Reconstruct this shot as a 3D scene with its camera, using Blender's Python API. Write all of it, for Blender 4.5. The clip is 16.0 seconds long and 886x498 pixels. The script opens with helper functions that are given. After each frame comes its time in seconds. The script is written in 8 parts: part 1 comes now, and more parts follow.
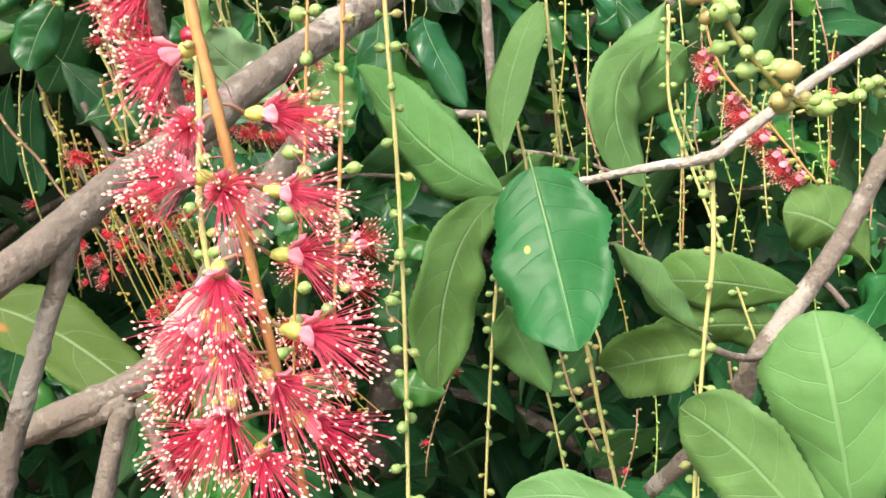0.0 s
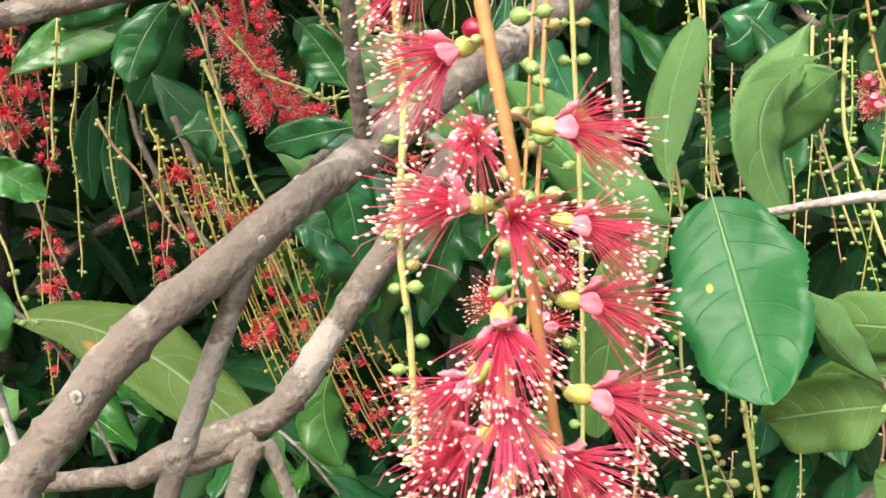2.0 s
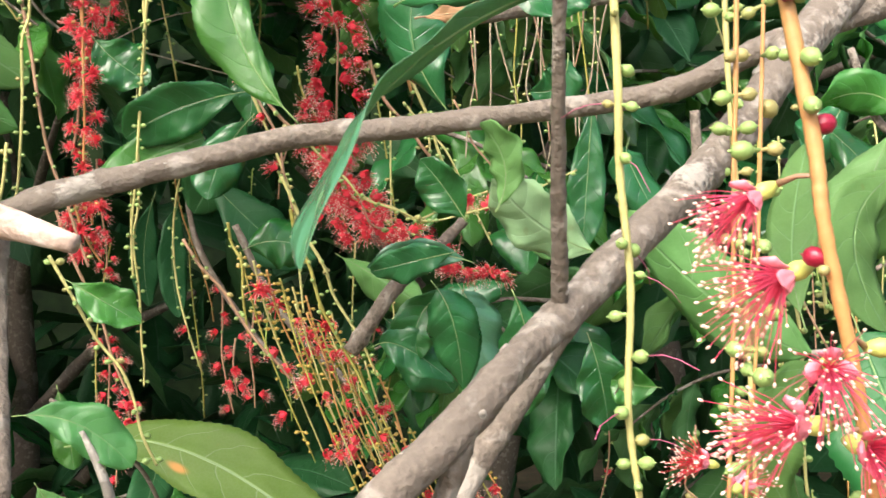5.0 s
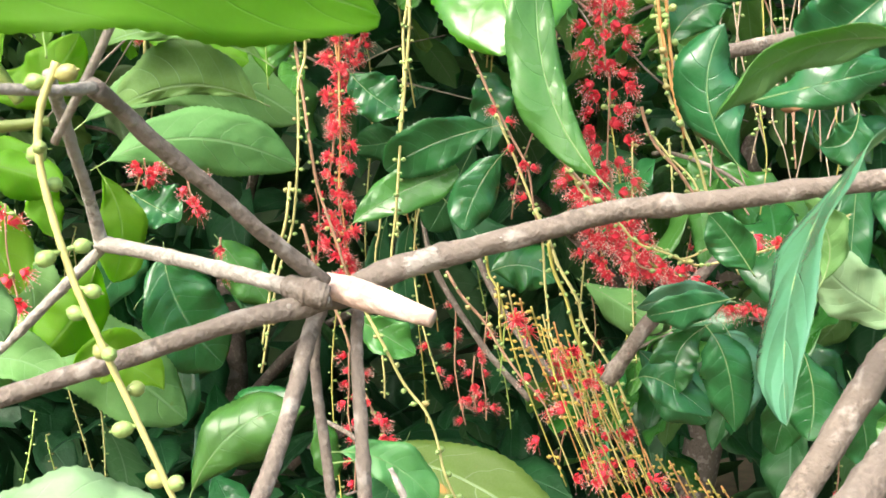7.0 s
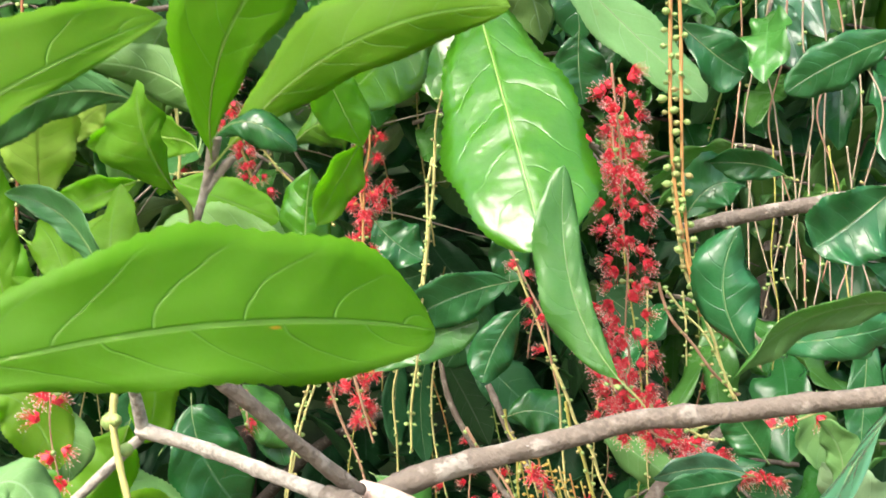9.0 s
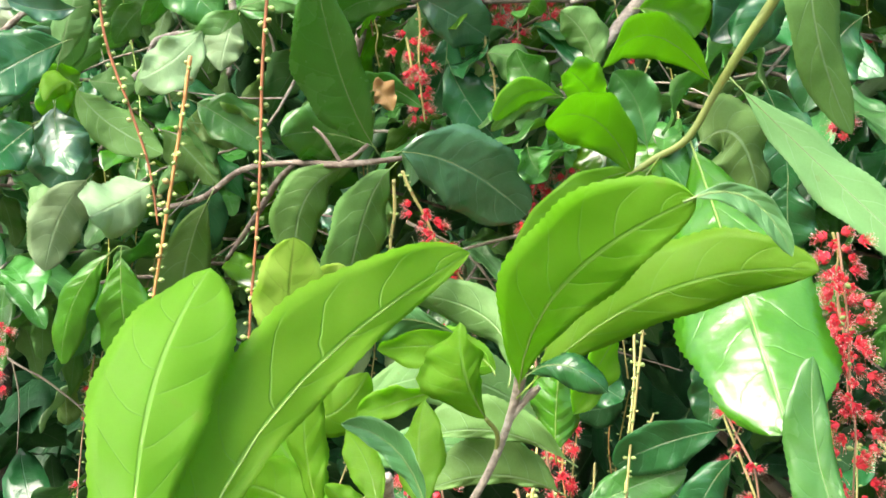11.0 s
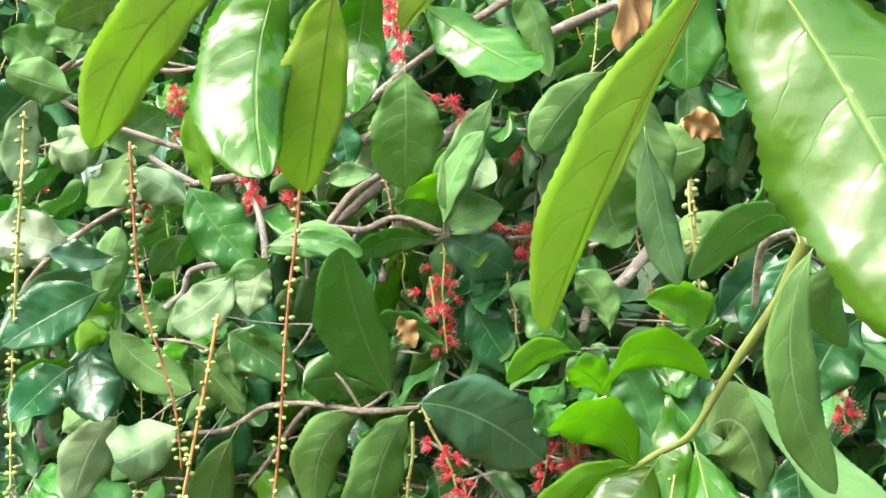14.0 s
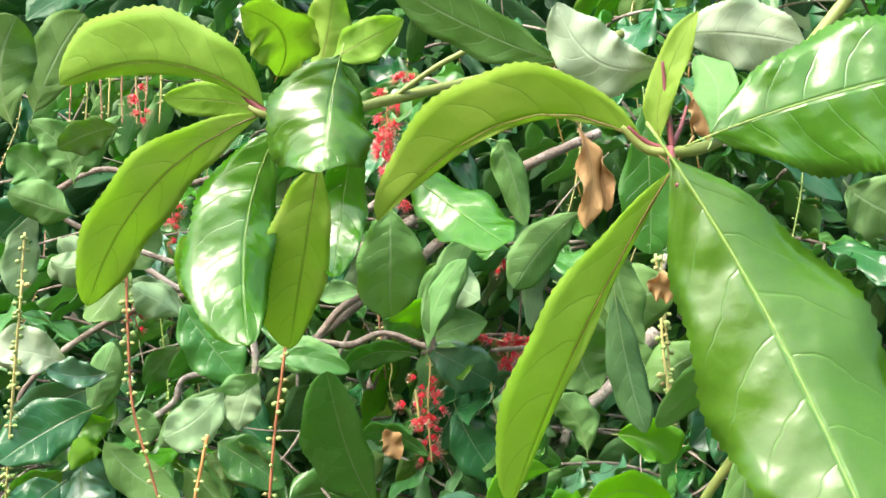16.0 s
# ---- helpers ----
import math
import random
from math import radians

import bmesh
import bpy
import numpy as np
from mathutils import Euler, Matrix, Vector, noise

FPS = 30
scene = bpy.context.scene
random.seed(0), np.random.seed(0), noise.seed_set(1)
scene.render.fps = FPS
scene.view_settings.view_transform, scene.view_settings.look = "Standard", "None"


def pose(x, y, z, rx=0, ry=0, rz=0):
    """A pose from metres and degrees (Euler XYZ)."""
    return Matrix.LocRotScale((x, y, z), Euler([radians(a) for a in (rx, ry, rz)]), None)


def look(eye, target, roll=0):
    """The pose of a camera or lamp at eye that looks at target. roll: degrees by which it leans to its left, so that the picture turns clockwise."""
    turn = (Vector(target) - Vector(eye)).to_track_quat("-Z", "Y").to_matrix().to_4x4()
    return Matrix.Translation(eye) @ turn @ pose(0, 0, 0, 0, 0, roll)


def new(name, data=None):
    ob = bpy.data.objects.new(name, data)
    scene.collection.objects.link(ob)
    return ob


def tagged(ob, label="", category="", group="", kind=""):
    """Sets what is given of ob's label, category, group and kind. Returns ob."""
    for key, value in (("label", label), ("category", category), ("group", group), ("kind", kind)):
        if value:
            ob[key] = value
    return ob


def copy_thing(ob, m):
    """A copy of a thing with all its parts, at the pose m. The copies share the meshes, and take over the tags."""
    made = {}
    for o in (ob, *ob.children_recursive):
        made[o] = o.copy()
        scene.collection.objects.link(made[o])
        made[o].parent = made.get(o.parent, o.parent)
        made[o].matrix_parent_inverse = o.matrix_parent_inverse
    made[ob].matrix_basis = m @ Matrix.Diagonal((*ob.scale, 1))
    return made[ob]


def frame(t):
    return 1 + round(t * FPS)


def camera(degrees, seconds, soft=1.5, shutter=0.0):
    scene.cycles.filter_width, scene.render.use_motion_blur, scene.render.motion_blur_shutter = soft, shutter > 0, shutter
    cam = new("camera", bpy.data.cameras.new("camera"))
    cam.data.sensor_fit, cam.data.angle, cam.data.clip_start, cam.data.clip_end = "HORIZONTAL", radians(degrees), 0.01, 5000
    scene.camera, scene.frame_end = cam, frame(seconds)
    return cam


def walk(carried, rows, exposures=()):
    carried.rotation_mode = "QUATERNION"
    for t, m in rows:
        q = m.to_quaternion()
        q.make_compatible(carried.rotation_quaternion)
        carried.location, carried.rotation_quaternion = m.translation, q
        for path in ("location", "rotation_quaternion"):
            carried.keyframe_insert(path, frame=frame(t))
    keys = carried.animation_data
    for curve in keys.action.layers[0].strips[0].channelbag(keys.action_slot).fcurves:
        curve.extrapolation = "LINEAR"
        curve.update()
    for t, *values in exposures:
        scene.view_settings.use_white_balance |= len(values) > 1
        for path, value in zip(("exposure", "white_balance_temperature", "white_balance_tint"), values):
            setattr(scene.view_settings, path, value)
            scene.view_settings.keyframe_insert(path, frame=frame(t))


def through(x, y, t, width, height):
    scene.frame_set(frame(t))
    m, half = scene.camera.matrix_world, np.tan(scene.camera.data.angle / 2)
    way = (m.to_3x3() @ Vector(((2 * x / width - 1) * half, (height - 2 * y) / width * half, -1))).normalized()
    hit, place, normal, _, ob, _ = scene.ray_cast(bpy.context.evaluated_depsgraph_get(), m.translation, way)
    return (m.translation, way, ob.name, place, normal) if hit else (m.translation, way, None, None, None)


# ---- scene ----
cam = camera(43.83, 16.0, soft=1.5, shutter=0.3)
WALK = [
    (0.0, 0.0000, 0.0000, 1.5000, 83.17, 1.33, -0.33),
    (0.5, -0.0042, 0.0164, 1.4959, 82.53, 0.65, -0.81),
    (1.0, -0.0107, 0.0229, 1.4971, 83.85, -0.06, 0.92),
    (1.5, -0.0241, 0.0252, 1.4967, 84.69, 0.61, 1.81),
    (2.0, -0.0433, 0.0386, 1.4992, 84.42, -0.04, 2.15),
    (2.5, -0.0520, 0.0431, 1.5032, 84.07, -0.11, 1.80),
    (3.0, -0.0651, 0.0457, 1.5000, 84.71, 0.52, 0.19),
    (3.5, -0.0749, 0.0456, 1.5029, 85.87, 0.64, 0.46),
    (3.7, -0.0758, 0.0446, 1.5057, 86.67, 1.17, 0.37),
    (5.8, -0.1162, 0.0246, 1.5337, 88.46, 1.06, 4.93),
    (6.0, -0.1219, 0.0204, 1.5364, 88.19, 1.37, 6.25),
    (6.5, -0.1386, 0.0144, 1.5424, 86.95, 1.63, 10.09),
    (7.0, -0.1477, 0.0097, 1.5549, 87.68, 0.79, 10.74),
    (7.5, -0.1546, 0.0033, 1.5661, 88.54, 0.65, 11.32),
    (8.0, -0.1552, -0.0012, 1.5783, 89.51, -0.03, 10.99),
    (8.5, -0.1501, -0.0024, 1.5885, 90.93, -0.06, 10.58),
    (9.0, -0.1519, -0.0134, 1.6007, 92.21, -0.28, 11.17),
    (9.5, -0.1654, -0.0296, 1.6153, 93.69, -0.06, 13.27),
    (10.0, -0.1767, -0.0382, 1.6258, 94.67, -0.28, 15.99),
    (10.2, -0.1842, -0.0422, 1.6284, 94.96, -0.40, 16.86),
    (12.3, -0.1933, -0.0669, 1.6818, 98.99, -2.32, 19.59),
    (12.5, -0.1890, -0.0695, 1.6892, 99.28, -2.16, 19.79),
    (13.0, -0.1778, -0.0732, 1.7156, 100.10, -2.32, 20.23),
    (13.5, -0.1691, -0.0850, 1.7338, 101.33, -2.55, 20.50),
    (14.0, -0.1587, -0.0863, 1.7501, 101.98, -3.06, 20.85),
    (14.5, -0.1528, -0.0952, 1.7593, 102.27, -3.16, 20.55),
    (15.0, -0.1488, -0.1058, 1.7707, 102.98, -3.13, 20.92),
    (15.5, -0.1413, -0.1145, 1.7861, 104.04, -2.97, 20.95),
    (16.0, -0.1349, -0.1237, 1.7978, 104.74, -3.51, 20.67),
]
walk(cam, [(t, pose(*p)) for t, *p in WALK],
     exposures=[(0.0, 1.33), (3.7, 1.22), (6.0, 1.70), (7.0, 1.82), (8.6, 1.66), (10.2, 1.81), (12.5, 2.08), (16.0, 1.78)])

# ---- light: bright overcast sky over a shaded thicket ----
SUN_ELEVATION, SUN_ROTATION = radians(49), radians(205)
world = bpy.data.worlds.new("sky")
scene.world = world
world.use_nodes = True
nt = world.node_tree
sky = nt.nodes.new("ShaderNodeTexSky")
sky.sky_type, sky.sun_disc = "NISHITA", False
sky.sun_elevation, sky.sun_rotation = SUN_ELEVATION, SUN_ROTATION
sky.air_density, sky.dust_density, sky.ozone_density = 1.0, 6.0, 0.3
nt.links.new(sky.outputs[0], nt.nodes["Background"].inputs[0])
nt.nodes["Background"].inputs[1].default_value = 0.15
sun = bpy.data.lights.new("sun", "SUN")
sun.energy, sun.angle, sun.color = 1.5, radians(40), (1.0, 0.97, 0.92)
sun_ob = new("sun", sun)
sun_ob.matrix_world = look((-2.0, -4.3, 6.95), (0, 0, 1.5))

# ---- materials ----
def nodes_of(name):
    m = bpy.data.materials.new(name)
    m.use_nodes = True
    t = m.node_tree
    return m, t, t.nodes["Principled BSDF"]


def calc(t, op, a, b=None, c=None):
    n = t.nodes.new("ShaderNodeMath")
    n.operation = op
    for i, v in enumerate((a, b, c)):
        if v is None:
            continue
        if isinstance(v, (int, float)):
            n.inputs[i].default_value = v
        else:
            t.links.new(v, n.inputs[i])
    return n.outputs[0]


def mix(t, fac, a, b, blend="MIX"):
    n = t.nodes.new("ShaderNodeMix")
    n.data_type, n.blend_type = "RGBA", blend
    for sock, v in ((n.inputs[0], fac), (n.inputs[6], a), (n.inputs[7], b)):
        if isinstance(v, (int, float)):
            sock.default_value = v
        elif isinstance(v, tuple):
            sock.default_value = (*v, 1)
        else:
            t.links.new(v, sock)
    return n.outputs[2]


def ramp(t, fac, lo, hi):
    n = t.nodes.new("ShaderNodeMapRange")
    n.interpolation_type = "SMOOTHSTEP"
    t.links.new(fac, n.inputs[0])
    n.inputs[1].default_value, n.inputs[2].default_value = lo, hi
    return n.outputs[0]


def noise_tex(t, scale, detail=3.0, coord="Object"):
    c = t.nodes.new("ShaderNodeTexCoord")
    n = t.nodes.new("ShaderNodeTexNoise")
    n.inputs["Scale"].default_value, n.inputs["Detail"].default_value = scale, detail
    t.links.new(c.outputs[coord], n.inputs["Vector"])
    return n.outputs["Fac"]


def leaf_material(name, color, vein, rough, through_color, through, vein_strength=0.55, spots=0.0, mark=None, spec=0.5, quilt=0.5, side=0.45):
    """One face of a leaf: blade, pale midrib and side veins that curve to the tip, blotches and specks."""
    m, t, b = nodes_of(name)
    uv = t.nodes.new("ShaderNodeUVMap")
    sep = t.nodes.new("ShaderNodeSeparateXYZ")
    t.links.new(uv.outputs[0], sep.inputs[0])
    u, v = sep.outputs[0], sep.outputs[1]
    au = calc(t, "ABSOLUTE", u)
    wob = noise_tex(t, 55.0, 2.0)
    curve = calc(t, "MULTIPLY", calc(t, "POWER", au, 1.6), 1.25)
    s = calc(t, "SUBTRACT", calc(t, "MULTIPLY", v, 6.6), curve)
    s = calc(t, "ADD", s, calc(t, "MULTIPLY", wob, 0.45))
    s = calc(t, "ADD", s, calc(t, "MULTIPLY", calc(t, "SIGN", u), 0.22))
    saw = calc(t, "ABSOLUTE", calc(t, "SUBTRACT", calc(t, "FRACT", s), 0.5))
    side_vein = calc(t, "SUBTRACT", 1.0, ramp(t, saw, 0.0, 0.036))
    fade = calc(t, "SUBTRACT", 1.0, ramp(t, au, 0.65, 1.0))
    side_vein = calc(t, "MULTIPLY", side_vein, fade)
    rib = calc(t, "SUBTRACT", 1.0, ramp(t, au, 0.02, 0.055))
    veins = calc(t, "MAXIMUM", rib, calc(t, "MULTIPLY", side_vein, side))
    blotch = noise_tex(t, 38.0, 4.0)
    fine = noise_tex(t, 420.0, 3.0)
    info = t.nodes.new("ShaderNodeObjectInfo")
    hsv = t.nodes.new("ShaderNodeHueSaturation")
    hsv.inputs["Color"].default_value = (*color, 1)
    t.links.new(calc(t, "ADD", 0.487, calc(t, "MULTIPLY", info.outputs["Random"], 0.026)), hsv.inputs["Hue"])
    t.links.new(calc(t, "ADD", calc(t, "ADD", 0.66, calc(t, "MULTIPLY", info.outputs["Random"], 0.30)), calc(t, "MULTIPLY", blotch, 0.44)), hsv.inputs["Value"])
    col = mix(t, calc(t, "MULTIPLY", fine, 0.22), hsv.outputs[0], tuple(c * 0.55 for c in color))
    col = mix(t, calc(t, "MULTIPLY", veins, vein_strength), col, vein)
    cells = t.nodes.new("ShaderNodeTexVoronoi")
    cells.feature = "DISTANCE_TO_EDGE"
    cells.inputs["Scale"].default_value = 380.0
    t.links.new(t.nodes.new("ShaderNodeTexCoord").outputs["Object"], cells.inputs["Vector"])
    net = calc(t, "SUBTRACT", 1.0, ramp(t, cells.outputs["Distance"], 0.02, 0.12))
    col = mix(t, calc(t, "MULTIPLY", net, vein_strength * 0.10), col, vein)
    if spots:
        speck = ramp(t, noise_tex(t, 130.0, 2.0), 0.70, 0.74)
        col = mix(t, calc(t, "MULTIPLY", speck, spots), col, (0.16, 0.09, 0.03))
    if mark:
        du = calc(t, "MULTIPLY", calc(t, "SUBTRACT", u, mark[0]), 0.4)
        dv = calc(t, "SUBTRACT", v, mark[1])
        far = calc(t, "SQRT", calc(t, "ADD", calc(t, "MULTIPLY", du, du), calc(t, "MULTIPLY", dv, dv)))
        far = calc(t, "ADD", far, calc(t, "MULTIPLY", blotch, mark[2] * 0.8))
        col = mix(t, calc(t, "SUBTRACT", 1.0, ramp(t, far, mark[2] * 0.7, mark[2] * 1.6)), col, mark[3])
    t.links.new(col, b.inputs["Base Color"])
    t.links.new(calc(t, "ADD", rough - 0.05, calc(t, "MULTIPLY", blotch, 0.14)), b.inputs["Roughness"])
    b.inputs["Specular IOR Level"].default_value = spec
    if quilt > 1:
        b.inputs["Coat Weight"].default_value, b.inputs["Coat Roughness"].default_value = 0.6, 0.16
    bump = t.nodes.new("ShaderNodeBump")
    bump.inputs["Strength"].default_value, bump.inputs["Distance"].default_value = 0.5, 0.0010
    h = calc(t, "ADD", calc(t, "MULTIPLY", veins, -0.8), calc(t, "MULTIPLY", calc(t, "MULTIPLY", saw, quilt * 2.2), ramp(t, blotch, 0.35, 0.62)))
    h = calc(t, "ADD", h, calc(t, "MULTIPLY", noise_tex(t, 140.0, 3.0), 0.7))
    h = calc(t, "ADD", h, calc(t, "MULTIPLY", noise_tex(t, 45.0, 2.0), 6.5 if quilt > 1 else 5.5))
    t.links.new(h, bump.inputs["Height"])
    t.links.new(bump.outputs[0], b.inputs["Normal"])
    if through:
        tr = t.nodes.new("ShaderNodeBsdfTranslucent")
        tcol = mix(t, calc(t, "MULTIPLY", veins, 0.6), through_color, tuple(c * 0.75 for c in through_color))
        t.links.new(tcol, tr.inputs["Color"])
        ms = t.nodes.new("ShaderNodeMixShader")
        ms.inputs[0].default_value = through
        t.links.new(b.outputs[0], ms.inputs[1])
        t.links.new(tr.outputs[0], ms.inputs[2])
        t.links.new(ms.outputs[0], t.nodes["Material Output"].inputs["Surface"])
    return m


# small spots on single leaves: across, along, size, colour
MARKS = {"hero_top": (0.41, 0.43, 0.023, (0.62, 0.72, 0.09)), "spotty_under": (-0.5, 0.40, 0.055, (0.42, 0.20, 0.05)),
         "large_under": (-0.09, 0.66, 0.012, (0.60, 0.25, 0.03))}
LEAF = {}
for name, top, under, glow, amount in (
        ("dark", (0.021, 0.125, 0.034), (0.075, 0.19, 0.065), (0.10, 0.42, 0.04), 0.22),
        # bluish: dark leaf with the sky's sheen put into its colour
        ("bluish", (0.060, 0.180, 0.092), (0.10, 0.21, 0.10), (0.12, 0.42, 0.08), 0.25),
        # pale underside with some sky light put into its colour
        ("silver_skylit", (0.080, 0.230, 0.075), (0.260, 0.410, 0.215), (0.36, 0.60, 0.22), 0.30),
        # deep: darker copy of the dark leaf, with shade put into its colour
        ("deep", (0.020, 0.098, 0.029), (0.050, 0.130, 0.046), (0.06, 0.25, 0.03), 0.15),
        ("hero", (0.016, 0.112, 0.022), (0.080, 0.21, 0.07), (0.10, 0.40, 0.05), 0.18),
        ("mid", (0.055, 0.195, 0.036), (0.128, 0.275, 0.085), (0.20, 0.55, 0.05), 0.32),
        ("white", (0.090, 0.240, 0.080), (0.400, 0.510, 0.350), (0.36, 0.60, 0.22), 0.30),
        ("olive", (0.060, 0.180, 0.034), (0.125, 0.255, 0.070), (0.30, 0.55, 0.06), 0.35),
        ("spotty", (0.060, 0.140, 0.026), (0.085, 0.165, 0.030), (0.30, 0.46, 0.05), 0.30),
        ("pale", (0.070, 0.230, 0.065), (0.165, 0.330, 0.120), (0.30, 0.60, 0.14), 0.35),
        ("fresh", (0.066, 0.222, 0.014), (0.106, 0.238, 0.013), (0.40, 0.77, 0.05), 0.55),
        ("gloss", (0.055, 0.185, 0.006), (0.110, 0.230, 0.020), (0.24, 0.62, 0.04), 0.34),
        ("large", (0.074, 0.228, 0.016), (0.104, 0.238, 0.014), (0.38, 0.75, 0.04), 0.58),
        ("yellow", (0.130, 0.290, 0.035), (0.270, 0.430, 0.070), (0.52, 0.80, 0.12), 0.50),
        ("holed", (0.040, 0.180, 0.025), (0.110, 0.240, 0.050), (0.30, 0.62, 0.05), 0.35),
        ("dry", (0.400, 0.245, 0.110), (0.500, 0.340, 0.180), (0.60, 0.35, 0.15), 0.30)):
    shiny = {"gloss": 0.19, "hero": 0.40, "dark": 0.21, "bluish": 0.22, "deep": 0.42, "mid": 0.25, "dry": 0.7}.get(name, 0.32)
    LEAF[name] = (
        leaf_material("leaf_top_" + name, top, tuple(min(1, c * 1.6 + 0.07) for c in top), shiny, glow, amount,
                      0.5, 0.5 if name in ("holed", "olive") else 0.15, MARKS.get(name + "_top"), 0.65 if name == "gloss" else 0.3 if name in ("deep", "hero") else 0.62 if name in ("dark", "bluish", "mid") else 0.55, 1.1 if name == "gloss" else 1.05 if name == "bluish" else 0.5, 0.55),
        leaf_material("leaf_under_" + name, under, tuple(c * 0.55 for c in under) if name == "yellow" else tuple(min(1, c * 1.3 + (0.14 if name in ("pale", "olive", "spotty") else 0.07)) for c in under), 0.52, glow, amount,
                      0.7, 0.25, MARKS.get(name + "_under"), 0.22, 0.5, 0.75))


def bark_material(name, color, pale, amount, scale=1.0):
    m, t, b = nodes_of(name)
    big, small = noise_tex(t, 28.0 * scale, 4.0), noise_tex(t, 260.0 * scale, 5.0)
    col = mix(t, ramp(t, small, 0.3, 0.75), tuple(c * 0.5 for c in color), color)
    col = mix(t, ramp(t, big, 0.35, 0.7), tuple(c * 0.72 for c in color), col)
    lichen = calc(t, "MULTIPLY", ramp(t, noise_tex(t, 75.0 * scale, 5.0), 0.52, 0.68), amount)
    patch = ramp(t, calc(t, "ADD", noise_tex(t, 17.0, 2.0), calc(t, "MULTIPLY", small, 0.12)), 0.70, 0.74)
    lichen = calc(t, "MAXIMUM", lichen, calc(t, "MULTIPLY", patch, 0.6))
    col = mix(t, lichen, col, pale)
    t.links.new(col, b.inputs["Base Color"])
    b.inputs["Roughness"].default_value = 0.85
    b.inputs["Specular IOR Level"].default_value = 0.25
    bump = t.nodes.new("ShaderNodeBump")
    bump.inputs["Strength"].default_value, bump.inputs["Distance"].default_value = 0.9, 0.0015
    t.links.new(calc(t, "ADD", small, calc(t, "MULTIPLY", lichen, 0.4)), bump.inputs["Height"])
    t.links.new(bump.outputs[0], b.inputs["Normal"])
    return m


def stalk_material(name, color, rough=0.5):
    m, t, b = nodes_of(name)
    big, small = noise_tex(t, 45.0, 3.0), noise_tex(t, 700.0, 3.0)
    col = mix(t, big, tuple(c * 0.75 for c in color), tuple(min(1, c * 1.2) for c in color))
    col = mix(t, calc(t, "MULTIPLY", ramp(t, small, 0.45, 0.75), 0.3), col, tuple(c * 0.55 for c in color))
    t.links.new(col, b.inputs["Base Color"])
    b.inputs["Roughness"].default_value = rough
    bump = t.nodes.new("ShaderNodeBump")
    bump.inputs["Strength"].default_value, bump.inputs["Distance"].default_value = 0.4, 0.0005
    t.links.new(small, bump.inputs["Height"])
    t.links.new(bump.outputs[0], b.inputs["Normal"])
    return m


WOOD = {
    "bark": bark_material("bark", (0.240, 0.202, 0.165), (0.44, 0.405, 0.355), 0.45, 1.6),
    "pale": bark_material("bark_pale", (0.42, 0.385, 0.335), (0.58, 0.55, 0.49), 0.6, 1.5),
    "grey": bark_material("bark_grey", (0.36, 0.32, 0.26), (0.52, 0.49, 0.43), 0.5, 1.5),
    "purple": stalk_material("purple_leaf_stalk", (0.20, 0.055, 0.06)),
    "green": stalk_material("green_shoot", (0.20, 0.26, 0.06)),
    "cut": bark_material("cut_wood", (0.74, 0.55, 0.45), (0.82, 0.72, 0.64), 0.8),
}
STALK = {
    "yellow": stalk_material("stalk_yellow", (0.46, 0.43, 0.16)),
    "orange": stalk_material("stalk_orange", (0.48, 0.25, 0.085)),
    "olive": stalk_material("stalk_olive", (0.34, 0.32, 0.07)),
    "pink": stalk_material("stalk_pink", (0.36, 0.21, 0.13)),
    "red": stalk_material("stalk_red", (0.33, 0.13, 0.06)),
    "green": stalk_material("stalk_green", (0.26, 0.38, 0.08)),
    "dark": stalk_material("stalk_dark", (0.20, 0.19, 0.05)),
    "dry": stalk_material("stalk_dry", (0.36, 0.29, 0.20), 0.8),
}
BUD = stalk_material("bud_green", (0.26, 0.385, 0.115), 0.45)


def tint_buds():
    """Some buds turn brownish pink."""
    t = BUD.node_tree
    b = t.nodes["Principled BSDF"]
    old = b.inputs["Base Color"].links[0].from_socket
    info = t.nodes.new("ShaderNodeObjectInfo")
    t.links.new(mix(t, calc(t, "MULTIPLY", ramp(t, info.outputs["Random"], 0.62, 1.0), 0.5), old, (0.42, 0.20, 0.10)), b.inputs["Base Color"])


tint_buds()
GOLD = stalk_material("bud_golden", (0.46, 0.34, 0.07), 0.45)
BERRY = stalk_material("bud_crimson", (0.30, 0.010, 0.035), 0.3)
PETAL = stalk_material("petal_pink", (0.88, 0.27, 0.34), 0.5)
STYLE = stalk_material("style_mauve", (0.42, 0.10, 0.18), 0.5)
ANTHER = stalk_material("anther_cream", (0.88, 0.62, 0.50), 0.6)


def stamen_material(name, deep, light, glow):
    m, t, b = nodes_of(name)
    info = t.nodes.new("ShaderNodeObjectInfo")
    col = mix(t, info.outputs["Random"], deep, light)
    t.links.new(col, b.inputs["Base Color"])
    b.inputs["Roughness"].default_value = 0.45
    tr = t.nodes.new("ShaderNodeBsdfTranslucent")
    tr.inputs["Color"].default_value = (*glow, 1)
    ms = t.nodes.new("ShaderNodeMixShader")
    ms.inputs[0].default_value = 0.4
    t.links.new(b.outputs[0], ms.inputs[1])
    t.links.new(tr.outputs[0], ms.inputs[2])
    t.links.new(ms.outputs[0], t.nodes["Material Output"].inputs["Surface"])
    return m


STAMEN = stamen_material("stamen_red", (0.82, 0.060, 0.165), (0.88, 0.150, 0.270), (0.95, 0.19, 0.31))
STAMEN_FAR = stamen_material("stamen_scarlet", (0.82, 0.040, 0.080), (0.87, 0.095, 0.135), (0.95, 0.14, 0.15))

